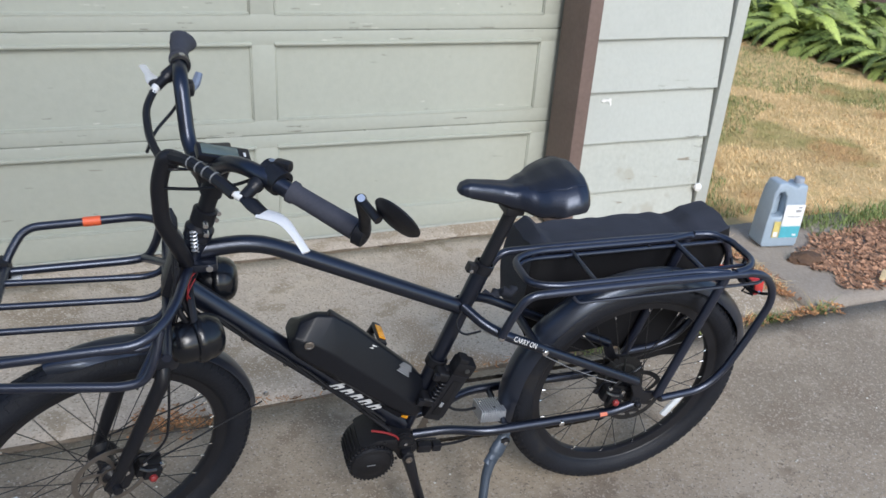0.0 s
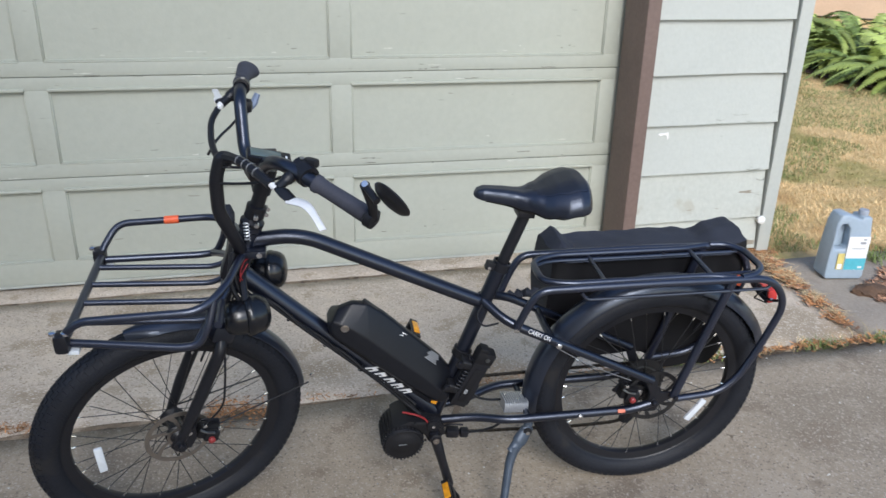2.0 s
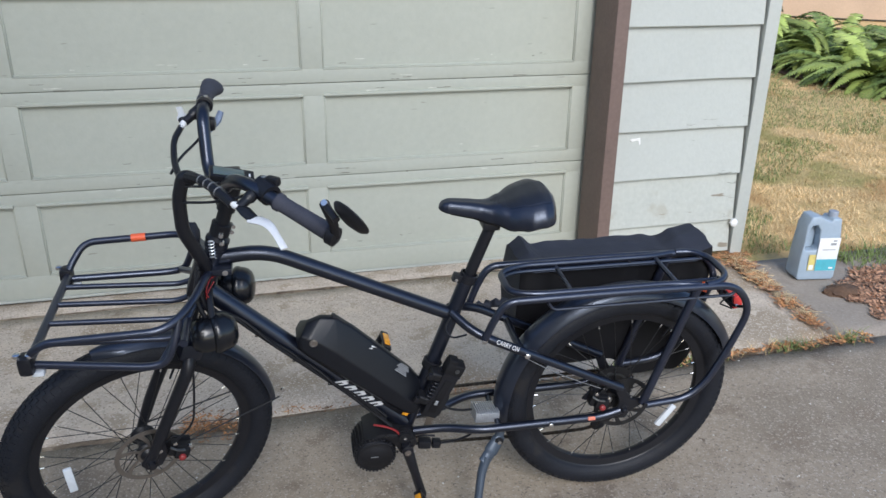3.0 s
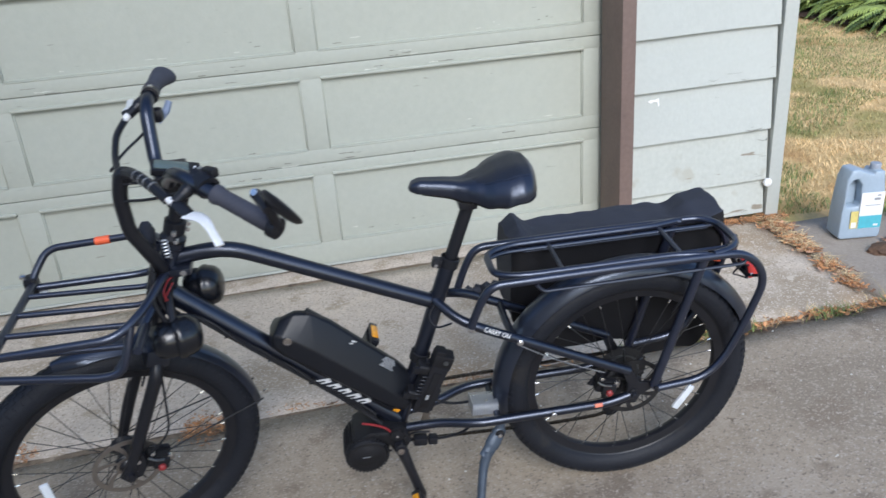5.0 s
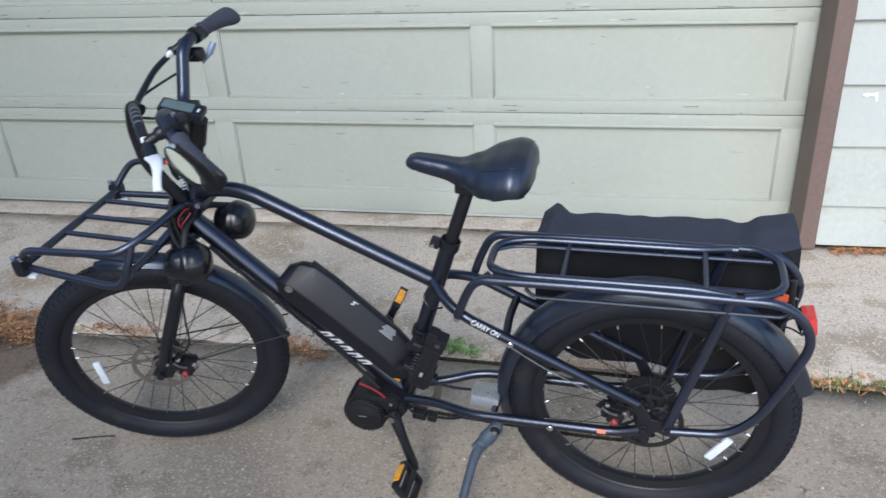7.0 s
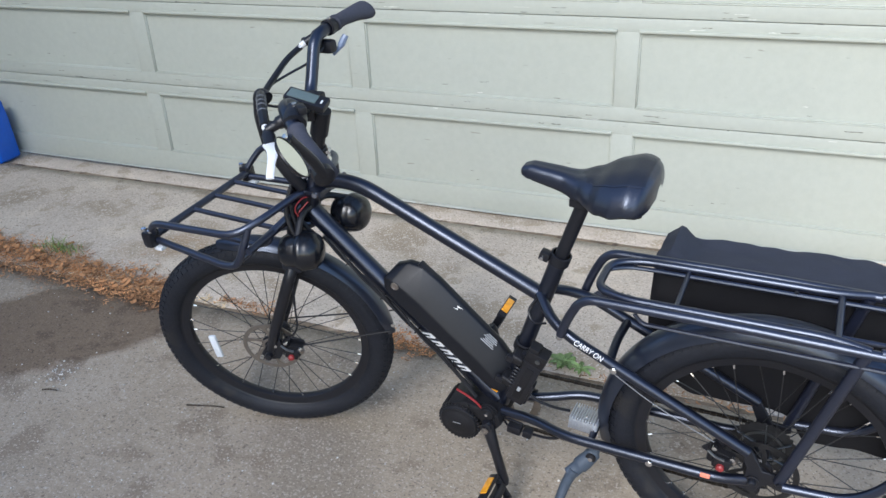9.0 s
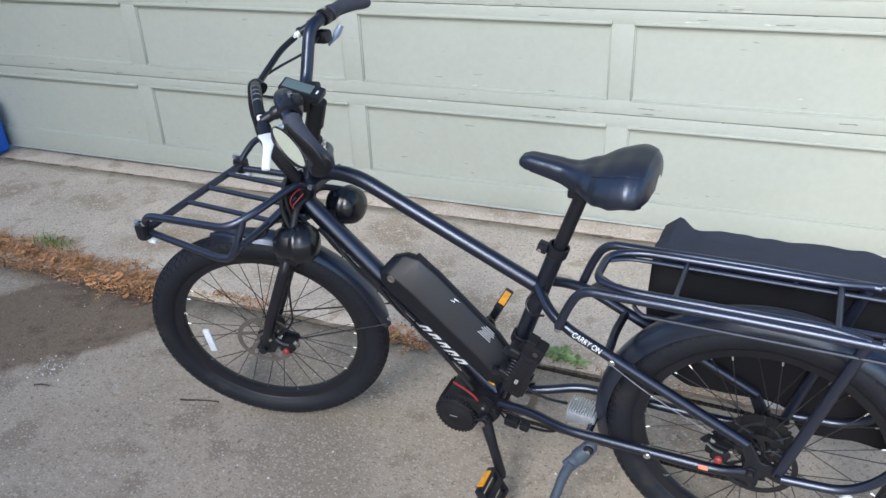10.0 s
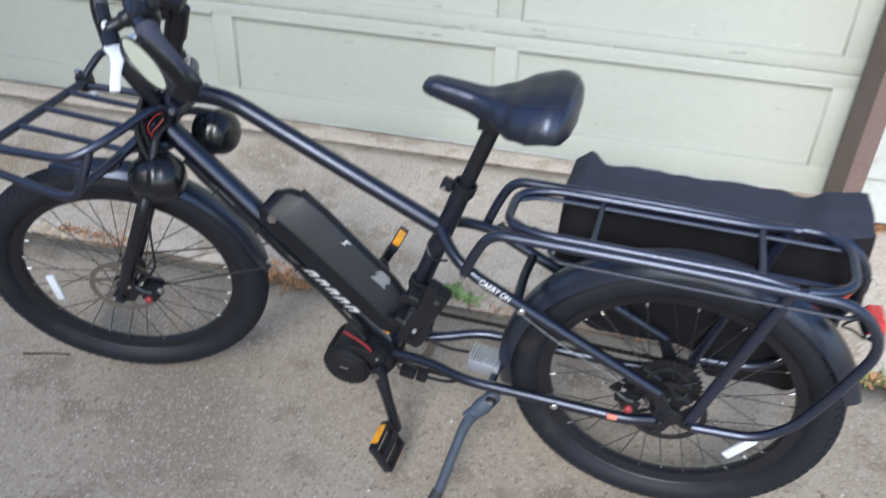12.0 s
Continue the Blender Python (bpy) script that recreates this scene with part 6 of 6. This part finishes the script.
# loose things round the bike
def jug(name, m, plastic, label, category, blue=False):
    """A moulded jug with a slanted shoulder, hand hole, cap and printed label."""
    j = thing(name, m, label, category)
    W, T, H = 0.205, 0.115, 0.275
    out = [(-W / 2, 0.012), (-W / 2 + 0.012, 0), (W / 2 - 0.012, 0), (W / 2, 0.012), (W / 2, 0.20), (W / 2 - 0.008, 0.245), (W / 2 - 0.012, H), (W / 2 - 0.058, H), (W / 2 - 0.066, 0.262), (-0.035, H + 0.012), (-0.070, H + 0.008), (-0.088, 0.245), (-0.092, 0.17), (-0.098, 0.11)]
    hole = [(-0.074, 0.135), (-0.024, 0.135), (-0.012, 0.150), (-0.016, 0.225), (-0.034, 0.248), (-0.060, 0.244), (-0.076, 0.220), (-0.081, 0.150)]
    bm = bmesh.new()
    loops = []
    for sy in (-1, 1):
        o = [bm.verts.new((x, sy * T / 2 * (1.0 if z < 0.2 else 0.86), z)) for x, z in out]
        h = [bm.verts.new((x, sy * T / 2 * 0.9, z)) for x, z in hole]
        eo = [bm.edges.new((o[i], o[(i + 1) % len(o)])) for i in range(len(o))]
        eh = [bm.edges.new((h[i], h[(i + 1) % len(h)])) for i in range(len(h))]
        bmesh.ops.triangle_fill(bm, edges=eo + eh, use_beauty=True)
        loops.append((o, h))
    for a, b in zip(loops[0], loops[1]):
        for i in range(len(a)):
            q = (i + 1) % len(a)
            bm.faces.new((a[i], b[i], b[q], a[q]))
    bmesh.ops.recalc_face_normals(bm, faces=bm.faces[:])
    bmesh.ops.bevel(bm, geom=[e for e in bm.edges if len(e.link_faces) == 2 and e.calc_face_angle(0) > 0.9], offset=0.010, segments=3, profile=0.5, affect="EDGES", clamp_overlap=True)
    part("body", bm, plastic, j)
    part("cap", turned([(0, 0), (0.024, 0), (0.0245, 0.003), (0.0245, 0.020), (0.022, 0.023), (0, 0.023)], Matrix.Translation((W / 2 - 0.036, 0, H - 0.002)), 24), cap_plastic if not blue else blue_plastic, j, "ribbed screw cap")
    part("hand_recess", boxed((-0.046, 0.012, 0.192), (0.062, 0.030, 0.112), 0.004), plastic, j)
    y = -T / 2 - 0.001
    if not blue:
        part("label", boxed((0.042, y, 0.118), (0.112, 0.0016, 0.150), 0.0006), label_white, j, "white front label")
        part("label_band", boxed((0.042, y - 0.001, 0.070), (0.110, 0.0014, 0.052)), label_teal, j, "teal lower band of the label")
        part("label_patch", boxed((-0.036, y - 0.0005, 0.082), (0.036, 0.0016, 0.072)), label_yellow, j, "yellow side patch of the label")
        for k, (x, z, w, h) in enumerate(((0.064, 0.165, 0.030, 0.010), (0.045, 0.140, 0.072, 0.003), (0.070, 0.180, 0.018, 0.006), (0.072, 0.056, 0.022, 0.008))):
            part("print_bar", boxed((x, y - 0.0016, z), (w, 0.0012, h)), grey_print if k < 3 else label_white, j, "unreadable printed line")
        part("code_patch", boxed((-0.036, y - 0.0014, 0.060), (0.024, 0.0012, 0.022)), label_white, j)
    else:
        part("label_patch", boxed((0.0, y - 0.0005, 0.10), (0.12, 0.0016, 0.11)), label_teal, j, "light blue label")
        for k in range(5):
            part("print_bar", boxed((0.012 - 0.004 * k, y - 0.0016, 0.135 - 0.019 * k), (0.085 - 0.008 * (k % 2), 0.0012, 0.011)), (label_white, label_white, label_pink, label_white, grey_print)[k], j, "unreadable printed line")
    return j


jug("oil_jug", Matrix.Translation((2.835, 2.79, 0.0)) @ Matrix.Rotation(radians(-10), 4, "Z") @ Matrix.Diagonal((0.88, 0.93, 1.08, 1)), jug_plastic, "grey plastic oil jug with white and teal label, on asphalt", "jug")
jug("blue_jug", Matrix.Translation((-3.005, 3.225, -0.012)) @ Matrix.Rotation(radians(6), 4, "Z") @ Matrix.Diagonal((1.25, 1.25, 1.25, 1)), blue_plastic, "bright blue plastic jug standing at the garage door", "jug", True)


def scatter_bits(count, place, size, mat, name, label, category, kinds="stuff", curl=0.3):
    """Many small flat bits, each a bent quad strip, lying on the ground."""
    rnd = random.Random(len(name) * 7 + count)
    verts, faces = [], []
    for _ in range(count):
        x, y, z = place(rnd)
        ln = rnd.uniform(*size[0])
        w = rnd.uniform(*size[1])
        a = rnd.uniform(0, 2 * math.pi)
        t = rnd.uniform(-0.5, 0.5)
        dx, dy = math.cos(a), math.sin(a)
        up = rnd.uniform(0, curl) * ln
        b = len(verts)
        for u in (-1, 0, 1):
            h = z + 0.002 + (up if u else 0) * (1 if u == 1 else rnd.random())
            verts.append((x + dx * u * ln / 2 - dy * w / 2, y + dy * u * ln / 2 + dx * w / 2, h + max(0, t) * w))
            verts.append((x + dx * u * ln / 2 + dy * w / 2, y + dy * u * ln / 2 - dx * w / 2, h + max(0, -t) * w))
        faces += [(b, b + 1, b + 3, b + 2), (b + 2, b + 3, b + 5, b + 4)]
    return from_lists(name, verts, faces, mat, label, category, kinds)


def along(p, q, spread, lift=0.0, patchy=0.0):
    p, q = Vector(p), Vector(q)
    d = (q - p).normalized()
    n = Vector((-d.y, d.x, 0))

    def place(rnd):
        t = rnd.random()
        while rnd.random() < patchy * (0.5 + 1.6 * noise.noise((t * 9, p.y, 4.0))):
            t = rnd.random()
        s = rnd.gauss(0, 1) * spread * (0.6 + 0.6 * noise.noise((t * 7, p.x, p.y)))
        c = p.lerp(q, t) + n * s
        return c.x, c.y, max(0.0, lift * (1 - abs(s) / (spread * 2.5))) * rnd.random()
    return place


bits = ((0.006, 0.026), (0.0012, 0.0042))
scatter_bits(5600, along((-2.3, 2.38, 0), (-0.80, 2.24, 0), 0.090, 0.006), bits, leaf_litter, "leaf_litter", "brown dry leaf litter gathered on the driveway joint", "leaves", curl=0.25)
scatter_bits(1900, along((-1.85, 2.23, 0), (-0.80, 2.20, 0), 0.07, 0.004), bits, leaf_litter, "leaf_litter", "brown dry leaf litter gathered on the driveway joint", "leaves", curl=0.25)
scatter_bits(260, along((-1.5, 2.26, 0), (-0.6, 2.24, 0), 0.03, 0.004), ((0.006, 0.03), (0.0015, 0.004)), straw, "straw_bits", "pale needles among the leaf litter", "straw", curl=0.2)
scatter_bits(220, along((-0.66, 2.27, 0), (-0.40, 2.25, 0), 0.035, 0.005), bits, leaf_litter, "leaf_litter", "small heap of brown leaves at the joint", "leaves", curl=0.25)
scatter_bits(420, along((0.04, 2.25, 0), (0.26, 2.19, 0), 0.050, 0.003), ((0.005, 0.018), (0.002, 0.006)), rust_litter, "leaf_litter", "small heap of brown leaves at the joint", "leaves", curl=0.25)
scatter_bits(160, along((0.30, 2.24, 0), (1.55, 2.23, 0), 0.02, 0.003), bits, leaf_litter, "leaf_litter", "stray leaf bits along the joint", "leaves", curl=0.25)
scatter_bits(330, along((1.60, 2.23, 0), (2.70, 2.22, 0), 0.030, 0.005), ((0.008, 0.035), (0.003, 0.011)), leaf_litter, "leaf_litter", "brown leaf bits in the grassy joint", "leaves")
scatter_bits(330, along((2.61, 3.10, 0), (2.545, 2.40, 0), 0.036, 0.010, 0.9), ((0.03, 0.13), (0.0008, 0.0026)), straw, "straw_line", "line of dry straw along the apron's edge", "straw", curl=0.08)
scatter_bits(1000, along((2.61, 3.12, 0), (2.53, 2.34, 0), 0.036, 0.006, 0.9), ((0.010, 0.045), (0.002, 0.007)), rust_litter, "leaf_litter", "brown bits along the apron's edge", "leaves", curl=0.2)
scatter_bits(700, along((2.0, 3.10, 0), (2.7, 3.08, 0), 0.028, 0.006), ((0.01, 0.05), (0.0012, 0.005)), leaf_litter, "leaf_litter", "dry needles at the foot of the siding", "leaves", curl=0.2)

scatter_bits(150, along((-2.2, 2.36, 0), (-0.85, 2.22, 0), 0.085, 0.010), ((0.022, 0.045), (0.008, 0.016)), rust_litter, "leaf_litter", "larger pale dry leaves among the litter", "leaves", curl=0.35)
scatter_bits(45, along((2.60, 3.05, 0), (2.52, 2.30, 0), 0.045, 0.006, 0.6), ((0.020, 0.040), (0.006, 0.014)), bark_mulch, "wood_chips", "brown chips along the apron's edge", "chips", curl=0.3)


def mound_place(rnd):
    a, r = rnd.uniform(0, 2 * math.pi), rnd.random() ** 0.62
    r *= 1.0 + 0.25 * noise.noise((3 * math.cos(a), 3 * math.sin(a), 2.0))
    x, y = 3.58 + 0.76 * r * math.cos(a), 2.52 + 0.34 * r * math.sin(a)
    return x, y, 0.014 * max(0.0, 1 - r) * rnd.random()


scatter_bits(7500, mound_place, ((0.008, 0.045), (0.003, 0.013)), bark_mulch, "bark_mulch", "reddish brown bark mulch spilling over the asphalt", "mulch", curl=0.25)
tagged(finish("wood_chip", boxed((0, 0, 0.008), (0.11, 0.022, 0.008), 0.003), straw, None, "", Matrix.Translation((3.06, 2.36, 0.012)) @ Matrix.Rotation(radians(35), 4, "Z")), "pale splinter of wood lying on the mulch", "wood")
bm = bmesh.new()
bmesh.ops.create_icosphere(bm, subdivisions=3, radius=1.0)
for v in bm.verts:
    v.co = Vector((v.co.x * 0.085, v.co.y * 0.05, max(-0.01, v.co.z * 0.03))) * (1 + 0.35 * noise.noise(v.co * 2.2))
tagged(finish("soil_clod", bm, soil, None, "", Matrix.Translation((2.86, 2.60, 0.0))), "dark clod of soil and bark on the asphalt", "soil")
tagged(finish("twig", tube([(-0.352, 1.692, 0.004), (-0.32, 1.698, 0.006), (-0.27, 1.716, 0.004), (-0.235, 1.722, 0.003)], [0.0028] * 6 + [0.002] * 8, 0.02, 6), twig_bark), "short dark twig lying on the concrete", "twig")
tagged(finish("twig", tube([(-0.850, 1.598, 0.005), (-0.828, 1.606, 0.007), (-0.800, 1.612, 0.005)], [0.0026] * 6 + [0.002] * 2, 0.01, 6), twig_bark), "small dark twig lying on the concrete", "twig")


# pebbles pressed into the concrete and white chips on top
def chips(count, x0, x1, y0, y1, size, mat, name, label):
    rnd = random.Random(count)
    verts, faces = [], []
    for _ in range(count):
        x, y, r = rnd.uniform(x0, x1), rnd.uniform(y0, y1), rnd.uniform(*size)
        b = len(verts)
        n = 5
        a0 = rnd.uniform(0, 6)
        for k in range(n):
            a = a0 + 2 * math.pi * k / n
            q = r * rnd.uniform(0.6, 1.1)
            verts.append((x + q * math.cos(a), y + q * math.sin(a), -0.002))
        verts.append((x, y, r * 0.45))
        faces += [(b + k, b + (k + 1) % n, b + n) for k in range(n)]
    return from_lists(name, verts, faces, mat, label, "chips", "stuff")


chips(1050, -2.5, 3.2, 0.2, 2.18, (0.0012, 0.0045), pebble_white, "stone_chips", "pale stone chips scattered over the driveway")
chips(60, -0.92, -0.78, 1.62, 1.76, (0.002, 0.005), pebble_white, "paint_chips", "small cluster of white flakes on the driveway")
chips(260, -3.0, 2.5, 2.25, 3.1, (0.0012, 0.003), pebble_white, "stone_chips", "pale stone chips on the apron")


# grass: blades on one mesh each
def blades(count, place, height, width, mat, name, label, lean=0.5, seed=1):
    rnd = random.Random(seed)
    verts, faces = [], []
    for _ in range(count):
        x, y, z = place(rnd)
        h = rnd.uniform(*height)
        w = width * rnd.uniform(0.6, 1.3)
        a = rnd.uniform(0, 2 * math.pi)
        dx, dy = math.cos(a), math.sin(a)
        l = rnd.uniform(0.1, lean) * h * 2
        b = len(verts)
        verts += [(x - dy * w, y + dx * w, z), (x + dy * w, y - dx * w, z), (x + dx * l * 0.35 - dy * w * 0.8, y + dy * l * 0.35 + dx * w * 0.8, z + h * 0.65),
                  (x + dx * l * 0.35 + dy * w * 0.8, y + dy * l * 0.35 - dx * w * 0.8, z + h * 0.65), (x + dx * l, y + dy * l, z + h)]
        faces += [(b, b + 1, b + 3, b + 2), (b + 2, b + 3, b + 4)]
    return from_lists(name, verts, faces, mat, label, "grass", "stuff")


def on_lawn(rnd):
    while True:
        x, y = rnd.uniform(2.72, 7.2), rnd.uniform(2.75, 8.5)
        if (x < 3.1 and y < 3.12) or (x < 4.3 and y < 2.95) or x > 6.2 or (x > 4.6 and y < x - 1.2):
            continue
        if rnd.random() > 1.25 - 0.09 * (x + y - 5):
            continue
        return x, y, -0.035


def green_patch(rnd):
    while True:
        x, y, z = on_lawn(rnd)
        if noise.noise((x * 0.9, y * 0.9, 5.0)) + 0.35 * noise.noise((x * 2.6, y * 2.6, 2.0)) > 0.24 - 0.50 * min(1.0, max(0.0, (x - 4.0) / 1.7)):
            return x, y, z


def strip(rnd):
    return 3.1 + 1.2 * rnd.random(), 2.92 + rnd.gauss(0, 0.06), -0.01


blades(62000, on_lawn, (0.010, 0.032), 0.0017, dry_grass, "dry_grass", "yellow dry lawn grass", 1.7, 3)
blades(23000, green_patch, (0.012, 0.036), 0.0022, green_grass, "green_grass", "green tufts in the dry lawn", 0.7, 4)
blades(1600, strip, (0.02, 0.055), 0.0022, green_grass, "green_grass", "greener grass strip behind the mulch", 0.7, 5)


def joint_tufts(rnd):
    c = rnd.choice((1.72, 1.85, 1.98, 2.30, 2.36, 2.58, 1.55))
    return c + rnd.gauss(0, 0.035), 2.225 + rnd.gauss(0, 0.012), -0.01


blades(560, joint_tufts, (0.010, 0.042), 0.0016, green_grass, "joint_grass", "thin grass growing in the driveway joint", 0.8, 6)
blades(120, lambda rnd: (rnd.uniform(1.6, 2.6), 2.225 + rnd.gauss(0, 0.012), -0.01), (0.015, 0.06), 0.0012, dry_grass, "joint_grass", "dry grass in the driveway joint", 1.0, 7)
blades(120, lambda rnd: (-1.62 + rnd.gauss(0, 0.05), 2.40 + rnd.gauss(0, 0.02), 0.0), (0.015, 0.05), 0.002, green_grass, "joint_grass", "green sprigs among the leaf litter", 0.8, 8)


def weed(name, x, y, n, size, seed):
    """A flat rosette of lobed leaves."""
    rnd = random.Random(seed)
    w = thing(name, Matrix.Translation((x, y, 0)), "small green weed growing in the driveway joint", "weed")
    for k in range(n):
        a = 2 * math.pi * k / n + rnd.uniform(-0.3, 0.3)
        ln = size * rnd.uniform(0.6, 1.1)
        bm = bmesh.new()
        rows = []
        for i in range(7):
            t = i / 6
            half = size * 0.20 * math.sin(math.pi * min(1, t * 0.95 + 0.03)) * (1.25 if i % 2 else 0.8)
            z = ln * (0.55 * t - 0.5 * t * t) + 0.006
            rows.append([bm.verts.new((t * ln, s * half, z + (0.006 if s else 0.0))) for s in (-1, 0, 1)])
        for p, q in zip(rows, rows[1:]):
            for i in range(2):
                bm.faces.new((p[i], p[i + 1], q[i + 1], q[i]))
        part("leaf", bm, weed_green, w, "", Matrix.Rotation(a, 4, "Z"))
    return w


weed("weed", 0.672, 2.275, 16, 0.056, 1)
weed("weed", 0.735, 2.255, 8, 0.040, 2)


# sword ferns in a bare bed along the lawn
def frond_mesh(rise, seed):
    """An arching frond, one unit long: a stalk with paired pointed leaflets, longest at a third."""
    rnd = random.Random(seed)
    verts, faces = [], []
    N = 38
    prev = Vector((0, 0, 0))
    for i in range(1, N + 1):
        t = i / N
        p = Vector((t * (0.96 - 0.10 * rise), 0.02 * math.sin(t * 3 + seed), rise * t - (0.42 + 0.55 * rise) * t * t))
        d = (p - prev).normalized()
        half = 0.088 * (math.sin(math.pi * min(1.0, 0.16 + 0.84 * t ** 0.75)) ** 0.7) + 0.006
        w = 0.0155
        for s in (-1, 1):
            b = len(verts)
            sweep_on = half * rnd.uniform(0.25, 0.5)
            tip = p + Vector((0, s * half * rnd.uniform(0.9, 1.05), -half * rnd.uniform(0.10, 0.35))) + d * sweep_on
            mid = p.lerp(tip, 0.55) + Vector((0, 0, 0.006))
            verts += [tuple(p - d * w * 0.7), tuple(p + d * w * 0.7), tuple(mid + d * w * 0.75), tuple(tip), tuple(mid - d * w * 0.75)]
            faces.append((b, b + 1, b + 2, b + 3, b + 4))
        b = len(verts)
        n = Vector((0, 0.006, 0))
        verts += [tuple(prev - n), tuple(prev + n), tuple(p + n * 0.8), tuple(p - n * 0.8)]
        faces.append((b, b + 1, b + 2, b + 3))
        prev = p
    return verts, faces


FRONDS = [frond_mesh(rise, k) for k, rise in enumerate((0.55, 0.8, 1.05, 1.3))]
frond_data = []
for fv, ff in FRONDS:
    me = bpy.data.meshes.new("frond")
    me.from_pydata(fv, [], ff)
    me.materials.append(fern_leaf)
    frond_data.append(me)


def frond_places(rnd, count, size):
    for k in range(count):
        a = k * 2.39996 + rnd.uniform(-0.3, 0.3)
        yield k % 4, Matrix.Translation((0.05 * math.cos(a), 0.05 * math.sin(a), 0.02)) @ Matrix.Rotation(a, 4, "Z") @ Matrix.Rotation(rnd.uniform(-0.25, 0.1), 4, "Y") @ Matrix.Rotation(rnd.uniform(-0.4, 0.4), 4, "X") @ Matrix.Scale(size * rnd.uniform(0.75, 1.1), 4)


def fern(x, y, size, seed, single):
    """A crown of arching fronds over inner ones, painted darker for the crown's shade."""
    rnd = random.Random(seed)
    f = thing("fern", Matrix.Translation((x, y, -0.03)), "large green sword fern with arching fronds in bare soil", "fern", "ferns along the lawn")
    if single:
        for k, m in frond_places(rnd, 30, size):
            share("frond", frond_data[k], f, m)
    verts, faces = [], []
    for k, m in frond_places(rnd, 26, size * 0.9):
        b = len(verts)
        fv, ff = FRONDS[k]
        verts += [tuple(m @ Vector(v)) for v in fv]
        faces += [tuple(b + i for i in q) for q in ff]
    # darker green stands in for the shaded gaps between the fronds
    inner = from_lists("inner_fronds", verts, faces, fern_inner_shaded, "fronds inside the crown, its shade painted in as darker green", "", "stuff")
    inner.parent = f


rnd = random.Random(11)
for k in range(10):
    t = k / 9
    fern(6.68 + 0.25 * t + rnd.uniform(-0.1, 0.1), 9.1 - 4.5 * t + rnd.uniform(-0.12, 0.12), rnd.uniform(0.80, 1.0), 20 + k, True)
for k in range(8):
    t = k / 7
    fern(7.35 + 0.3 * t + rnd.uniform(-0.15, 0.15), 9.4 - 4.0 * t + rnd.uniform(-0.2, 0.2), rnd.uniform(0.95, 1.15), 40 + k, k % 2 == 0)
bed = [(5.7, 10.6), (6.10, 8.2), (6.16, 7.14), (6.28, 6.55), (6.37, 6.04), (6.42, 5.5), (6.5, 4.2), (11.0, 3.8), (12.5, 9.0), (8.0, 12.0)]
bm = bmesh.new()
bm.faces.new([bm.verts.new((x, y, -0.006)) for x, y in bed])
tagged(finish("planting_bed", bm, bed_soil), "dark bare soil under the ferns", "", "", "structure")

# white tap knob and scuff on the corner of the siding
knob = thing("hose_tap", Matrix.Translation((2.608, WALL_Y - 0.004, 0.170)), "small white-painted pipe stub on the siding", "tap")
part("stub", turned([(0, -0.01), (0.014, -0.01), (0.016, 0.006), (0.020, 0.010), (0.019, 0.022), (0.010, 0.028), (0, 0.028)], Matrix.Rotation(radians(90), 4, "X"), 16), white_print, knob)
tagged(finish("paint_scuff", prism([(-0.030, 0.004), (-0.020, 0.011), (0.004, 0.010), (0.020, 0.014), (0.024, -0.016), (0.018, -0.022), (0.013, -0.002), (0.0, 0.001), (-0.018, -0.004)], -0.001, 0.001), white_print, None, "", Matrix.Translation((2.044, WALL_Y + 0.0035, 0.607))), "white scraped mark on the siding", "mark")
